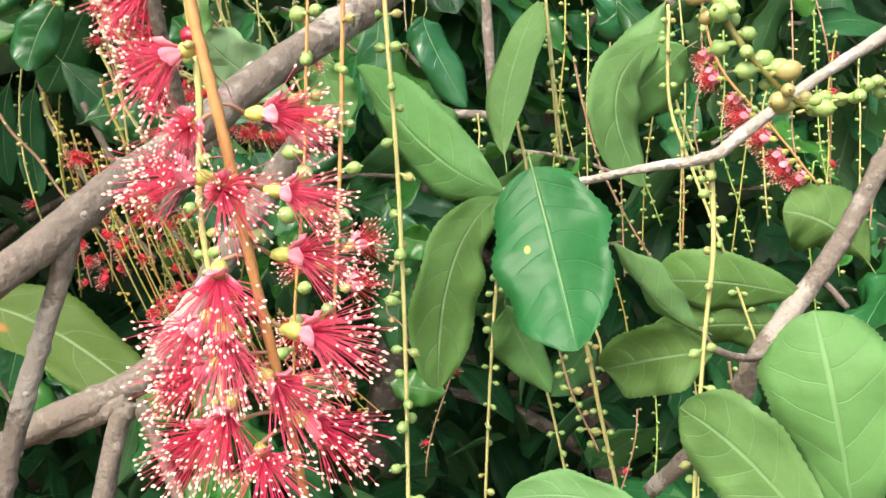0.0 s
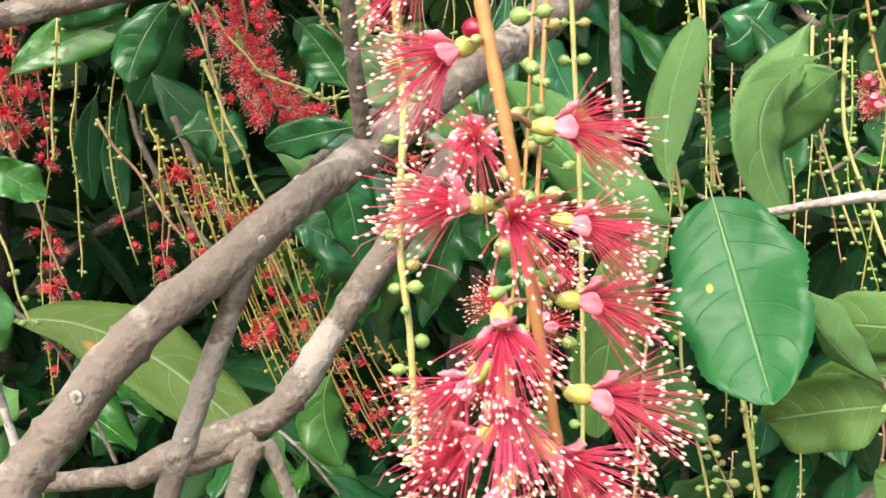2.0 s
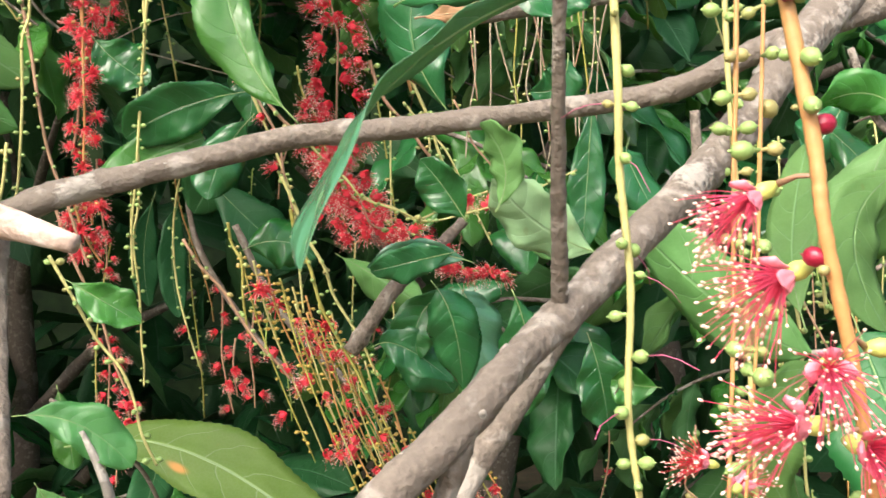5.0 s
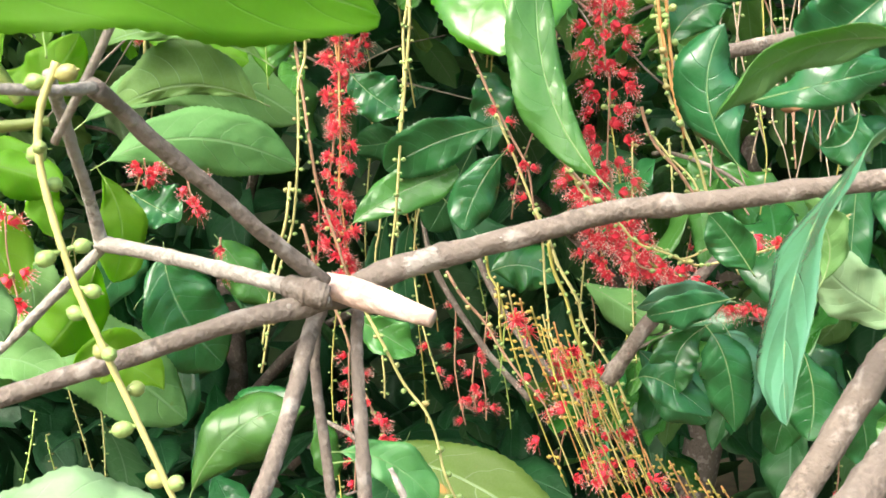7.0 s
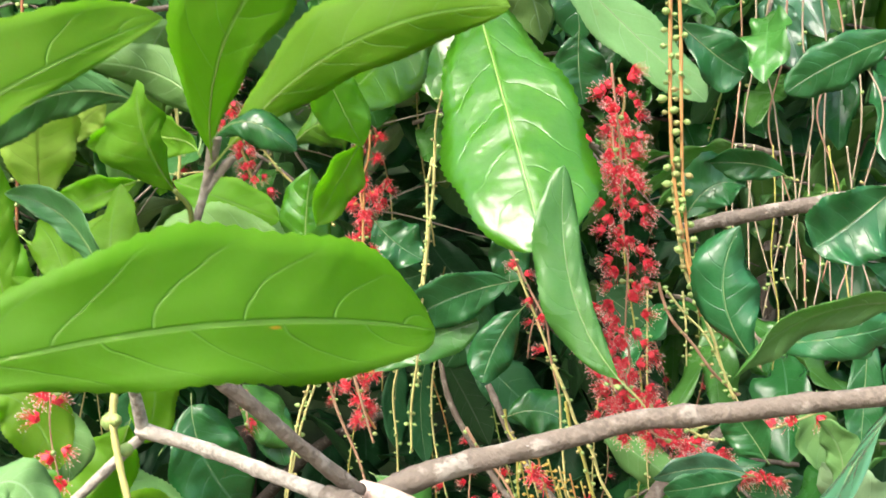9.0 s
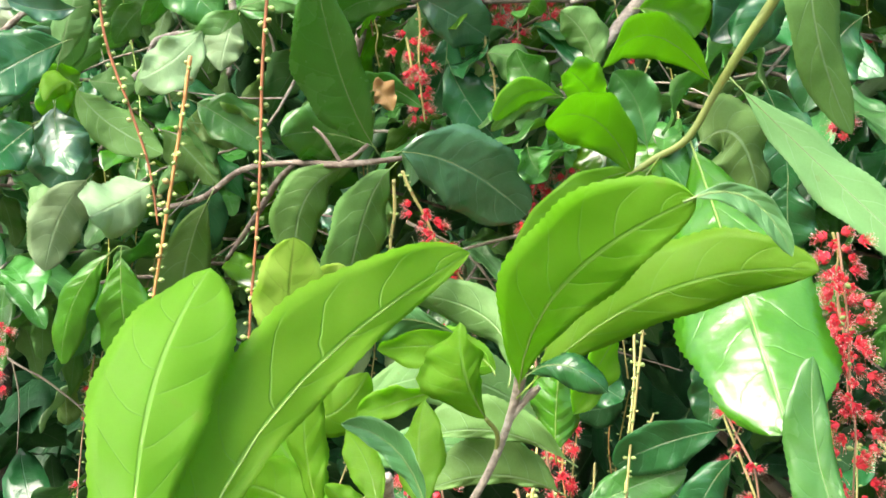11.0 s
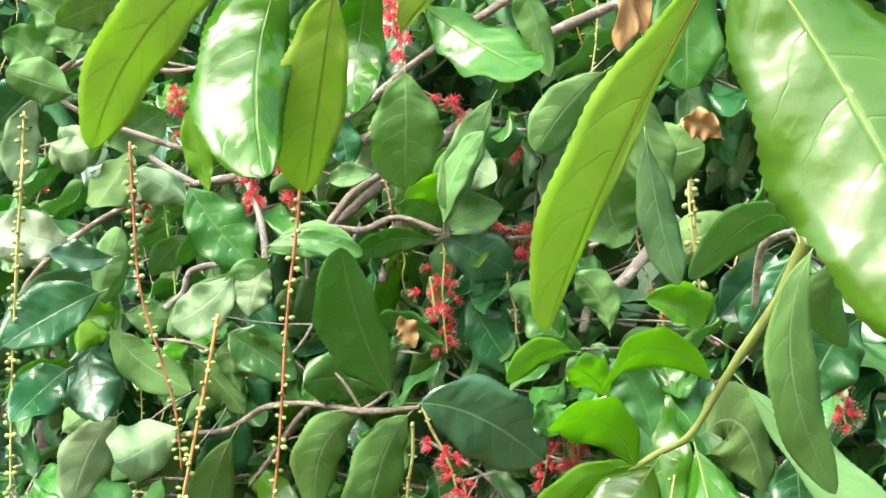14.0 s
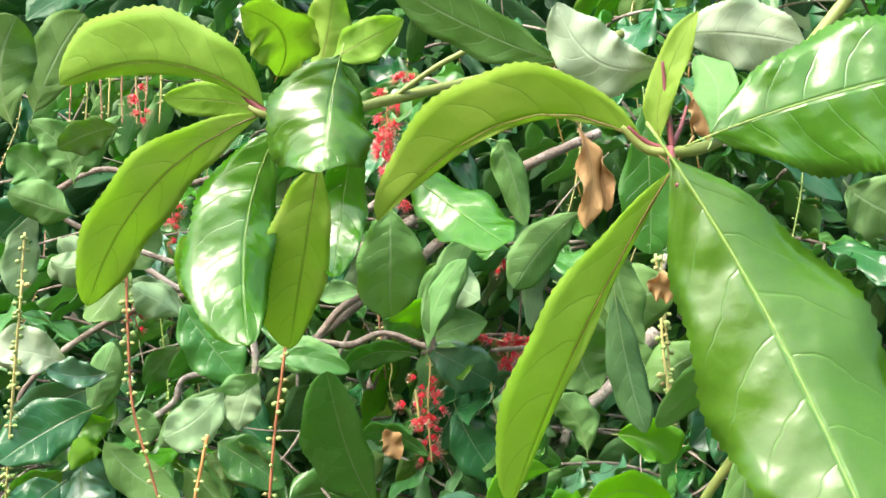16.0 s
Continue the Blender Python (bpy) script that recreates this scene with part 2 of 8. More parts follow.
# ---- geometry helpers ----
def mesh_object(name, verts, faces, mats, parent=None, uvs=None, index=None, smooth=True):
    me = bpy.data.meshes.new(name)
    me.from_pydata(verts, [], faces)
    for mt in mats:
        me.materials.append(mt)
    if index is not None:
        me.polygons.foreach_set("material_index", index)
    if smooth:
        me.polygons.foreach_set("use_smooth", [True] * len(faces))
    if uvs is not None:
        layer = me.uv_layers.new(name="UVMap")
        flat = []
        for f in faces:
            for i in f:
                flat += uvs[i]
        layer.data.foreach_set("uv", flat)
    me.update()
    ob = new(name, me)
    if parent is not None:
        ob.parent = parent
    return ob


def spline(points, steps):
    """Points of any dimension, joined by a smooth curve through all of them."""
    p = [np.array(q, float) for q in points]
    if len(p) == 2:
        return [p[0] + (p[1] - p[0]) * i / steps for i in range(steps + 1)]
    p = [2 * p[0] - p[1], *p, 2 * p[-1] - p[-2]]
    out = []
    for k in range(1, len(p) - 2):
        for i in range(steps):
            s = i / steps
            out.append(0.5 * (2 * p[k] + (p[k + 1] - p[k - 1]) * s + (2 * p[k - 1] - 5 * p[k] + 4 * p[k + 1] - p[k + 2]) * s * s
                              + (3 * p[k] - p[k - 1] - 3 * p[k + 1] + p[k + 2]) * s ** 3))
    out.append(p[-2])
    return out


def tube(path, radii, sides, rough=0.0, seed=0.0, cap=True):
    """Vertices and faces of a round rod along a path."""
    verts, faces = [], []
    ref = np.array((0.31, 0.22, 0.92)) if abs((path[-1] - path[0])[2]) < 0.7 * np.linalg.norm(path[-1] - path[0]) else np.array((0.92, 0.31, 0.1))
    for i, c in enumerate(path):
        t = path[min(i + 1, len(path) - 1)] - path[max(i - 1, 0)]
        t = t / (np.linalg.norm(t) + 1e-9)
        a = np.cross(t, ref)
        a /= np.linalg.norm(a) + 1e-9
        b = np.cross(t, a)
        for k in range(sides):
            w = 2 * math.pi * k / sides
            r = radii[i]
            if rough:
                q = c * 90 + (a * math.cos(w) + b * math.sin(w)) * 1.3
                r *= 1 + rough * noise.noise(Vector((q[0] + seed, q[1], q[2]))) + rough * 0.7 * noise.noise(Vector((q[0] * 3, q[1] * 3 + seed, q[2] * 3)))
            verts.append(tuple(c + (a * math.cos(w) + b * math.sin(w)) * r))
    for i in range(len(path) - 1):
        for k in range(sides):
            k2 = (k + 1) % sides
            faces.append((i * sides + k, i * sides + k2, (i + 1) * sides + k2, (i + 1) * sides + k))
    if cap:
        faces.append(tuple(range(sides))[::-1])
        n = (len(path) - 1) * sides
        faces.append(tuple(n + k for k in range(sides)))
    return verts, faces


def join(*pieces):
    verts, faces = [], []
    for v, f in pieces:
        n = len(verts)
        verts += v
        faces += [tuple(i + n for i in q) for q in f]
    return verts, faces


def blob(center, radius, stretch=1.0, axis=(0, 0, 1), rings=4, sides=7):
    """A closed rounded body, drawn out along an axis."""
    c, ax = np.array(center, float), np.array(axis, float)
    ax /= np.linalg.norm(ax)
    path = [c + ax * radius * stretch * -math.cos(math.pi * (i + 0.35) / (rings + 0.7)) for i in range(rings + 1)]
    radii = [radius * math.sin(math.pi * (i + 0.35) / (rings + 0.7)) for i in range(rings + 1)]
    return tube(path, radii, sides)


# ---- leaves ----
def leaf_shape(base, mid, tip, half, side, rows=30, cols=8, seed=0, fold=0.16, wave=0.07, teeth=0.018, quilt=0.014, oval=False, lean=0.0):
    """Blade of a leaf as a thin solid: toothed outline, widest past the middle, folded at the rib, with wavy margins."""
    rng = random.Random(seed)
    base, mid, tip, side = (np.array(q, float) for q in (base, mid, tip, side))
    ctrl = 2 * mid - 0.5 * (base + tip)
    ph, k1 = rng.uniform(0, 6.3), rng.uniform(3.0, 5.0)
    verts, uvs = [], []
    small = np.linalg.norm(tip - base) < 0.07
    curl, twist, fat = (rng.uniform(-0.5, 0.7), rng.uniform(-1.0, 1.0), rng.uniform(0.95, 1.45)) if small else (rng.uniform(-0.10, 0.25), rng.uniform(-0.45, 0.45), rng.uniform(1.0, 1.28))
    foot, head = (0.58, 0.60) if oval else (fat * 0.78, (0.55 + 0.35 * rng.random()) if small else (0.52 + 0.16 * rng.random()))
    peak = foot / (foot + head)
    for i in range(rows + 1):
        v = i / rows
        c = base * (1 - v) ** 2 + 2 * ctrl * v * (1 - v) + tip * v * v
        tan = 2 * (ctrl - base) * (1 - v) + 2 * (tip - ctrl) * v
        tan /= np.linalg.norm(tan) + 1e-9
        s = side - tan * side.dot(tan)
        s /= np.linalg.norm(s) + 1e-9
        up = np.cross(s, tan)
        s, up = s * math.cos(twist * (v - 0.4)) + up * math.sin(twist * (v - 0.4)), up * math.cos(twist * (v - 0.4)) - s * math.sin(twist * (v - 0.4))
        prof = (v / peak) ** foot * ((1 - v) / (1 - peak)) ** head
        prof = max(prof, 0.03 * (1 - v))
        w = half * prof
        for j in range(cols + 1):
            u = 2 * j / cols - 1
            e = abs(u)
            ww = w * (1 + (lean if u > 0 else -lean)) * (1 + (teeth * (1 if i % 2 else -1) if e > 0.99 else 0) + (0.06 if small else 0.045) * math.sin(ph + v * 7 + (2 if u > 0 else 0)) + (0.035 if small else 0.05) * math.sin(2.3 * ph + v * 19 + (4 if u > 0 else 0)))
            lift = w * (fold * e - curl * e * e) + half * wave * e * e * math.sin(ph + v * k1 * 4 + (1.7 if u > 0 else 0)) * min(1, prof * 1.5)
            rn = noise.noise(Vector((ph * 9 + u * 1.6, v * 5.5, ph)))
            lift += half * quilt * (0.75 + 1.1 * rn) * e * (1 - e) * 4 * math.sin(2 * math.pi * (6.6 * v - 1.25 * e ** 1.6 + 0.25 * rn))
            verts.append(c + s * u * ww + up * lift)
            uvs.append((u, v))
    n = len(verts)
    thick = 0.00018
    low = []
    for i in range(rows + 1):
        for j in range(cols + 1):
            a = verts[min(i + 1, rows) * (cols + 1) + j] - verts[max(i - 1, 0) * (cols + 1) + j]
            b = verts[i * (cols + 1) + min(j + 1, cols)] - verts[i * (cols + 1) + max(j - 1, 0)]
            nn = np.cross(b, a)
            low.append(verts[i * (cols + 1) + j] - nn / (np.linalg.norm(nn) + 1e-12) * thick)
    faces, index = [], []
    for i in range(rows):
        for j in range(cols):
            a = i * (cols + 1) + j
            faces.append((a, a + 1, a + cols + 2, a + cols + 1))
            index.append(0)
            faces.append((n + a, n + a + cols + 1, n + a + cols + 2, n + a + 1))
            index.append(1)
        a, b = i * (cols + 1), i * (cols + 1) + cols
        faces += [(a, a + cols + 1, n + a + cols + 1, n + a), (b, n + b, n + b + cols + 1, b + cols + 1)]
        index += [1, 1]
    return [tuple(q) for q in verts + low], faces, uvs + uvs, index


THINGS, COUNT = {}, [0]


def thing(key, name, label, category):
    THINGS[key] = tagged(new(name), label, category)


def leaf(key, base, mid, tip, half, side, style, lean=0.0):
    """A leaf with its raised midrib and short stalk, as a part of a twig."""
    COUNT[0] += 1
    size = (Vector(tip) - Vector(base)).length
    rows = 64 if size > 0.08 else 44 if size > 0.045 else 24
    crumple = style == "dry"
    v, f, uv, idx = leaf_shape(base, mid, tip, half, side, rows, 8, COUNT[0], 0.5 if crumple else -0.14 if style == "gloss" else 0.2 if size > 0.07 else 0.12 + 0.08 * (COUNT[0] % 4), 0.6 if crumple else 0.11 if size > 0.07 else 0.20, quilt=0.034 if style == "gloss" else 0.020 if size < 0.07 else 0.014, oval=style == "hero", lean=lean)
    ob = mesh_object("leaf", v, f, LEAF[style], THINGS[key], uv, idx)
    b, m, t = (np.array(q, float) for q in (base, mid, tip))
    ctrl = 2 * m - 0.5 * (b + t)
    s0 = np.array(side, float)
    start = (ctrl - b) / (np.linalg.norm(ctrl - b) + 1e-9)
    up = np.cross(s0, start)
    path = [b - start * size * 0.10 - up * 0.0006, b - start * size * 0.05]
    path += [b * (1 - q) ** 2 + 2 * ctrl * q * (1 - q) + t * q * q for q in (0.0, 0.12, 0.25, 0.4, 0.55, 0.7, 0.85, 0.95)]
    thick = max(0.00036, size * 0.0040)
    rv, rf = tube(path, [thick * (1 - 0.85 * i / 9) for i in range(10)], 6)
    mesh_object("midrib", rv, rf, [RIB["dry" if crumple else "fresh" if style in ("fresh", "gloss", "large") else "brown" if style == "yellow" else "pale"]], ob)
    return ob


RIB = {"brown": stalk_material("midrib_brown", (0.22, 0.16, 0.05)), "fresh": stalk_material("midrib_fresh", (0.24, 0.38, 0.075)), "pale": stalk_material("midrib_pale", (0.20, 0.31, 0.10)),
       "dry": stalk_material("midrib_dry", (0.3, 0.2, 0.1))}


def stem(key, wood, points):
    """A branch: rough bark, swollen scars along it."""
    COUNT[0] += 1
    rng = random.Random(COUNT[0])
    fine = spline(points, 10)
    path = [q[:3] for q in fine]
    radii = [max(0.0004, q[3]) for q in fine]
    if len(path) > 30 and wood in ("bark", "pale"):
        for _ in range(len(path) // 14):
            k = rng.randrange(2, len(path) - 2)
            radii[k] *= rng.uniform(1.08, 1.2)
    v, f = tube(path, radii, 14 if radii[0] > 0.002 else 9, 0.16 if wood in ("bark", "pale") else 0.06, COUNT[0])
    ob = mesh_object("stem", v, f, [WOOD[wood]], THINGS[key])
    if wood == "bark" and max(radii) > 0.0024:
        for k in range(4, len(path) - 3, 9):
            if rng.random() < 0.3 or radii[k] < 0.0022:
                continue
            t = path[k + 1] - path[k - 1]
            t /= np.linalg.norm(t)
            d = np.cross(t, np.array((rng.uniform(-0.6, 0.6), 0.3, 1.0)))
            d = d / (np.linalg.norm(d) + 1e-9) * rng.choice((-1, 1)) + np.array((0, -0.8, rng.uniform(-0.3, 0.9)))
            d -= t * d.dot(t)
            d /= np.linalg.norm(d)
            c, r = path[k] + d * radii[k] * 0.86, radii[k] * rng.uniform(0.13, 0.26)
            sv, sf = tube([c, c + d * r * 0.5, c + d * r * 0.7, c + d * r * 0.7, c + d * r * 0.3], [r * 1.5, r * 1.15, r * 0.95, r * 0.55, r * 0.45], 9, 0.1, k)
            mesh_object("twig_scar", sv, sf, [WOOD["pale"]], ob)
    return ob


# ---- flowers and racemes ----
def filament_set(count, length, seed, sides=3):
    """Red filaments that fan out of the flower's mouth along +x and arch, with a cream anther on each."""
    rng = random.Random(seed)
    red, cream = [], []
    for _ in range(count):
        a, spread = rng.uniform(0, 2 * math.pi), rng.uniform(0.10, 1.10)
        d = np.array((math.cos(spread), math.sin(spread) * math.cos(a), math.sin(spread) * math.sin(a)))
        ln = length * rng.uniform(0.7, 1.1)
        bend = np.array((rng.uniform(0.0, 0.35), 0, -rng.uniform(0.0, 0.35)))
        path = [np.array((0.0025, 0, 0)) + d * ln * q + bend * ln * q * q for q in (0, 0.33, 0.66, 1.0)]
        red.append(tube(path, [0.00010, 0.00009, 0.00008, 0.00007], sides, cap=False))
        cream.append(blob(path[-1], 0.00029, 1.5, d, 2, 5))
    return join(*red), join(*cream)


def cup_shape():
    """The green ovary under a flower."""
    return tube([np.array((x, 0.0, 0.0)) for x in (-0.0024, -0.0012, 0.0, 0.0010, 0.0020)], [0.0006, 0.0012, 0.0016, 0.0015, 0.0009], 8)


def petal_shape(k, seed):
    a = k * math.pi / 2
    out, sd = np.array((0, math.cos(a), math.sin(a))), np.array((0, -math.sin(a), math.cos(a)))
    v, f, _, _ = leaf_shape(np.array((0.001, 0, 0)) + out * 0.001, np.array((0.0040, 0, 0)) + out * 0.0020,
                            np.array((0.0052, 0, 0)) + out * 0.0042, 0.0018, sd, 6, 3, seed + k, 0.3, 0.1, 0.0)
    return v, f


def bud_shape(radius=0.0021):
    body = tube([np.array((0.0045 + radius * x, 0, 0)) for x in (-1.15, -0.85, -0.2, 0.45, 0.95, 1.15)], [radius * r for r in (0.35, 0.72, 1.0, 0.97, 0.62, 0.25)], 8)
    foot = tube([np.array((0.0, 0, 0)), np.array((0.0025, 0, 0.0002)), np.array((0.0035, 0, 0))], [0.0006, 0.0007, 0.001], 6)
    nib = tube([np.array((0.0045 + radius * 1.05, 0, 0)), np.array((0.0052 + radius * 1.2, 0, 0))], [0.0006, 0.0002], 5)
    return join(body, foot, nib)


def shared(name, shape, mats):
    me = bpy.data.meshes.new(name)
    me.from_pydata(shape[0], [], shape[1])
    for mt in mats:
        me.materials.append(mt)
    me.polygons.foreach_set("use_smooth", [True] * len(shape[1]))
    return me


def tuft(count, length, seed, red_material):
    red, cream = filament_set(count, length, seed)
    me = shared("stamen_tuft", join(red, cream), [red_material, ANTHER])
    me.polygons.foreach_set("material_index", [0] * len(red[1]) + [1] * len(cream[1]))
    return me


CUP = shared("ovary", cup_shape(), [stalk_material("ovary_lime", (0.50, 0.54, 0.13), 0.45)])
PETALS = [shared("petal", petal_shape(k, k), [PETAL]) for k in range(4)]
TUFTS = [tuft(92, 0.0104, k, STAMEN_FAR) for k in range(5)]
LONG_TUFTS = [tuft(92, 0.0112, 40 + k, STAMEN) for k in range(4)]
FAR_FLOWERS = []
for k in range(4):
    red, cream = filament_set(36, 0.0085, k + 20)
    petals = join(*[petal_shape(q, q) for q in range(4)])
    both = shared("flower", join(red, petals, cream), [STAMEN_FAR, STAMEN_FAR, ANTHER])
    both.polygons.foreach_set("material_index", [0] * len(red[1]) + [1] * len(petals[1]) + [2] * len(cream[1]))
    FAR_FLOWERS.append(both)
RED_BALLS = []
for k in range(3):
    q = random.Random(k + 70)
    petals = join(*[petal_shape(n, n) for n in range(4)])
    red, cream = [], []
    for _ in range(48):
        d = np.array((q.gauss(0.25, 1), q.gauss(0, 1), q.gauss(0, 1)))
        d /= np.linalg.norm(d)
        ln = 0.0085 * q.uniform(0.75, 1.1)
        path = [np.array((0.002, 0, 0)) + d * ln * w + np.array((0, 0, -0.0015)) * w * w for w in (0, 0.4, 0.75, 1.0)]
        red.append(tube(path, [0.00030, 0.00028, 0.00024, 0.00018], 3, cap=False))
        cream.append(blob(path[-1], 0.00030, 1.4, d, 2, 4))
    red, cream, cup = join(*red), join(*cream), cup_shape()
    ball = shared("flower", join(red, petals, cream, cup), [STAMEN_FAR, STAMEN_FAR, ANTHER, STALK["orange"]])
    ball.polygons.foreach_set("material_index", [0] * len(red[1]) + [1] * len(petals[1]) + [2] * len(cream[1]) + [3] * len(cup[1]))
    RED_BALLS.append(ball)
BUD_MESH = [shared("bud", bud_shape(r), [BUD]) for r in (0.0018, 0.0021, 0.0024)]
GOLD_MESH = [shared("bud", bud_shape(r), [GOLD]) for r in (0.0017, 0.0020)]
BERRY_MESH = shared("bud", bud_shape(0.003), [BERRY])
STYLE_SHAPE = tube([np.array((0.006, 0, 0)), np.array((0.012, 0.0006, -0.001)), np.array((0.018, 0.0, -0.0035)), np.array((0.023, 0.001, -0.0075))],
                   [0.00028, 0.00024, 0.0002, 0.00016], 4)
STYLE_MESH = shared("style", STYLE_SHAPE, [STYLE])


def piece(name, me, parent, m):
    ob = new(name, me)
    ob.parent = parent
    ob.matrix_basis = m
    return ob


def facing(place, angle, droop, size=1.0):
    """A pose whose +x points away from a hanging stalk."""
    return Matrix.Translation(place) @ Euler((0, droop, angle)).to_matrix().to_4x4() @ Matrix.Scale(size, 4)


LABELS = {"flowers": "hanging raceme of crimson flowers with cream anthers", "buds": "hanging %s stalk with pairs of small green buds"}
SAY = {"yellow": "yellow-green", "orange": "orange-brown", "olive": "olive", "pink": "pinkish brown", "red": "reddish", "green": "green", "dark": "dark olive", "dry": "dry brown"}


def raceme(points, radius, stalk, flowers=None, near=False, big=False, styles=False, berries=0, bare=False, bud=1.0, gap=0.0, balls=0, golden=False, blooms=()):
    """A hanging flower stalk with buds set along it and, over a stretch, open flowers."""
    COUNT[0] += 1
    rng = random.Random(COUNT[0] * 7 + 1)
    if not near:
        wig = 0.0022 if not bare else 0.009
        raw = [np.array(p) for p in points]
        points = [raw[0]]
        for a, b in zip(raw, raw[1:]):
            points.append((a + b) / 2 + np.array((rng.uniform(-wig, wig), rng.uniform(-wig, wig), 0)))
            points.append(b + np.array((rng.uniform(-wig, wig), rng.uniform(-wig, wig), 0)))
    path = spline(points, 12)
    top = tagged(new("flower_raceme" if flowers else "bud_raceme"), LABELS["flowers"] if flowers else LABELS["buds"] % SAY[stalk], "flower raceme")
    v, f = tube(path, [radius * (1 - 0.3 * i / len(path)) * (1 + 0.08 * math.sin(i * 2.1)) for i in range(len(path))], 8 if near else 5, 0.05, COUNT[0])
    mesh_object("stalk", v, f, [STALK[stalk]], top)
    lens = [0.0]
    for a, b in zip(path, path[1:]):
        lens.append(lens[-1] + float(np.linalg.norm(b - a)))
    total = lens[-1]

    def at(s):
        k = max(1, min(len(lens) - 1, int(np.searchsorted(lens, s))))
        q = (s - lens[k - 1]) / max(1e-9, lens[k] - lens[k - 1])
        return Vector(path[k - 1] + (path[k] - path[k - 1]) * q)

    lo, hi, count = flowers if flowers else (2, 2, 0)
    gap = gap or (0.0078 if near else 0.0095)
    s, side = 0.004, rng.uniform(0, 6.3)
    while s < total:
        if (not lo <= s / total <= hi or rng.random() < 0.35) and not (bare and rng.random() < 0.8):
            side += 2.4 + rng.uniform(-0.4, 0.4)
            for extra in ((0, math.pi) if rng.random() < 0.45 else (0,)):
                me = rng.choice(GOLD_MESH if golden else BUD_MESH)
                ob = piece("bud", me, top, facing(at(s), side + extra, rng.uniform(-0.3, 0.4), rng.uniform(0.7, 1.0) * (1.0 if near else 0.7) * bud))
                if styles and rng.random() < 0.5:
                    piece("style", STYLE_MESH, ob, Matrix.Identity(4))
        s += gap * rng.uniform(0.65, 1.5)
    for k in range(count):
        s = total * (lo + (hi - lo) * (k + rng.random()) / count)
        side += 2.4 + rng.uniform(-0.5, 0.5)
        if near:
            if math.sin(side) < -0.6:
                side = -side
            ob = piece("flower", CUP, top, facing(at(s) + Vector((math.cos(side), math.sin(side), 0)) * 0.005, side, rng.uniform(-0.35, 0.5), rng.uniform(0.8, 1.1)))
            piece("stamen_tuft", TUFTS[k % 5], ob, Matrix.Identity(4))
            for me in PETALS:
                piece("petal", me, ob, Matrix.Identity(4))
        else:
            out = (0.012 if big else 0.004) * rng.random()
            piece("flower", FAR_FLOWERS[k % 4], top, facing(at(s) + Vector((math.cos(side), math.sin(side), 0)) * out, side, rng.uniform(-0.4, 0.9), rng.uniform(0.75, 1.05)))
    for k, (x, y, z, heading, droop) in enumerate(blooms):
        ob = piece("flower", CUP, top, facing(Vector((x, y, z)), heading, droop, rng.uniform(0.92, 1.1)))
        piece("stamen_tuft", LONG_TUFTS[k % 4], ob, Matrix.Identity(4))
        for me in PETALS:
            piece("petal", me, ob, Matrix.Identity(4))
        foot = at(total * min(1.0, max(0.02, (path[0][2] - z - 0.002) / (path[0][2] - path[-1][2]))))
        base = Vector((x, y, z)) - Euler((0, droop, heading)).to_matrix() @ Vector((0.002, 0, 0))
        v, f = tube([np.array(foot), np.array((foot + base) / 2 + Vector((0, 0, 0.0006))), np.array(base)], [0.0004, 0.0004, 0.0006], 6)
        mesh_object("flower_stalk", v, f, [STALK["pink"]], top)
    for k in range(balls):
        s = total * (0.04 + 0.92 * (k + 0.3 * rng.random()) / balls)
        side += 2.4 + rng.uniform(-0.5, 0.5)
        piece("flower", RED_BALLS[k % 3], top, facing(at(s) + Vector((math.cos(side), math.sin(side), 0)) * 0.007, side, rng.uniform(-0.3, 0.5), rng.uniform(0.8, 1.1)))
    for k in range(berries):
        s = total * (0.10 + 0.13 * k)
        side += 2.1
        piece("bud", BERRY_MESH, top, facing(at(s), side, -0.2, 0.55))
    return top


# ---- ground and the dim thicket behind ----
def soil_material():
    m, t, b = nodes_of("leaf_litter_soil")
    a, c = noise_tex(t, 6.0, 6.0), noise_tex(t, 60.0, 5.0)
    col = mix(t, ramp(t, a, 0.35, 0.65), (0.05, 0.035, 0.02), (0.10, 0.075, 0.04))
    col = mix(t, ramp(t, c, 0.5, 0.7), col, (0.05, 0.07, 0.025))
    t.links.new(col, b.inputs["Base Color"])
    b.inputs["Roughness"].default_value = 0.95
    return m


SOIL = soil_material()
gv, gf = [], []
N = 40
for i in range(N + 1):
    for j in range(N + 1):
        x, y = (i / N * 2 - 1), (j / N * 2 - 1)
        x, y = math.copysign(abs(x) ** 3, x) * 300, math.copysign(abs(y) ** 3, y) * 300
        gv.append((x, y, 0.12 * noise.noise(Vector((x * 0.4, y * 0.4, 0)))))
for i in range(N):
    for j in range(N):
        a = i * (N + 1) + j
        gf.append((a, a + N + 1, a + N + 2, a + 1))
ground = tagged(mesh_object("ground", gv, gf, [SOIL]), "brown soil with fallen leaves under the trees", "ground", kind="structure")

rng = random.Random(5)


def small_leaf(seed, rows, cols, broad):
    """A leaf of length 1 along +y with its face up, as arrays."""
    q = random.Random(seed)
    v, f, uv, idx = leaf_shape((0, 0, 0), (0, 0.5, q.uniform(0.02, 0.10)), (0, 1, q.uniform(-0.15, 0.0)), broad, (1, 0, 0), rows, cols, seed, 0.16, 0.09, 0.0)
    return np.array(v), f, uv, idx


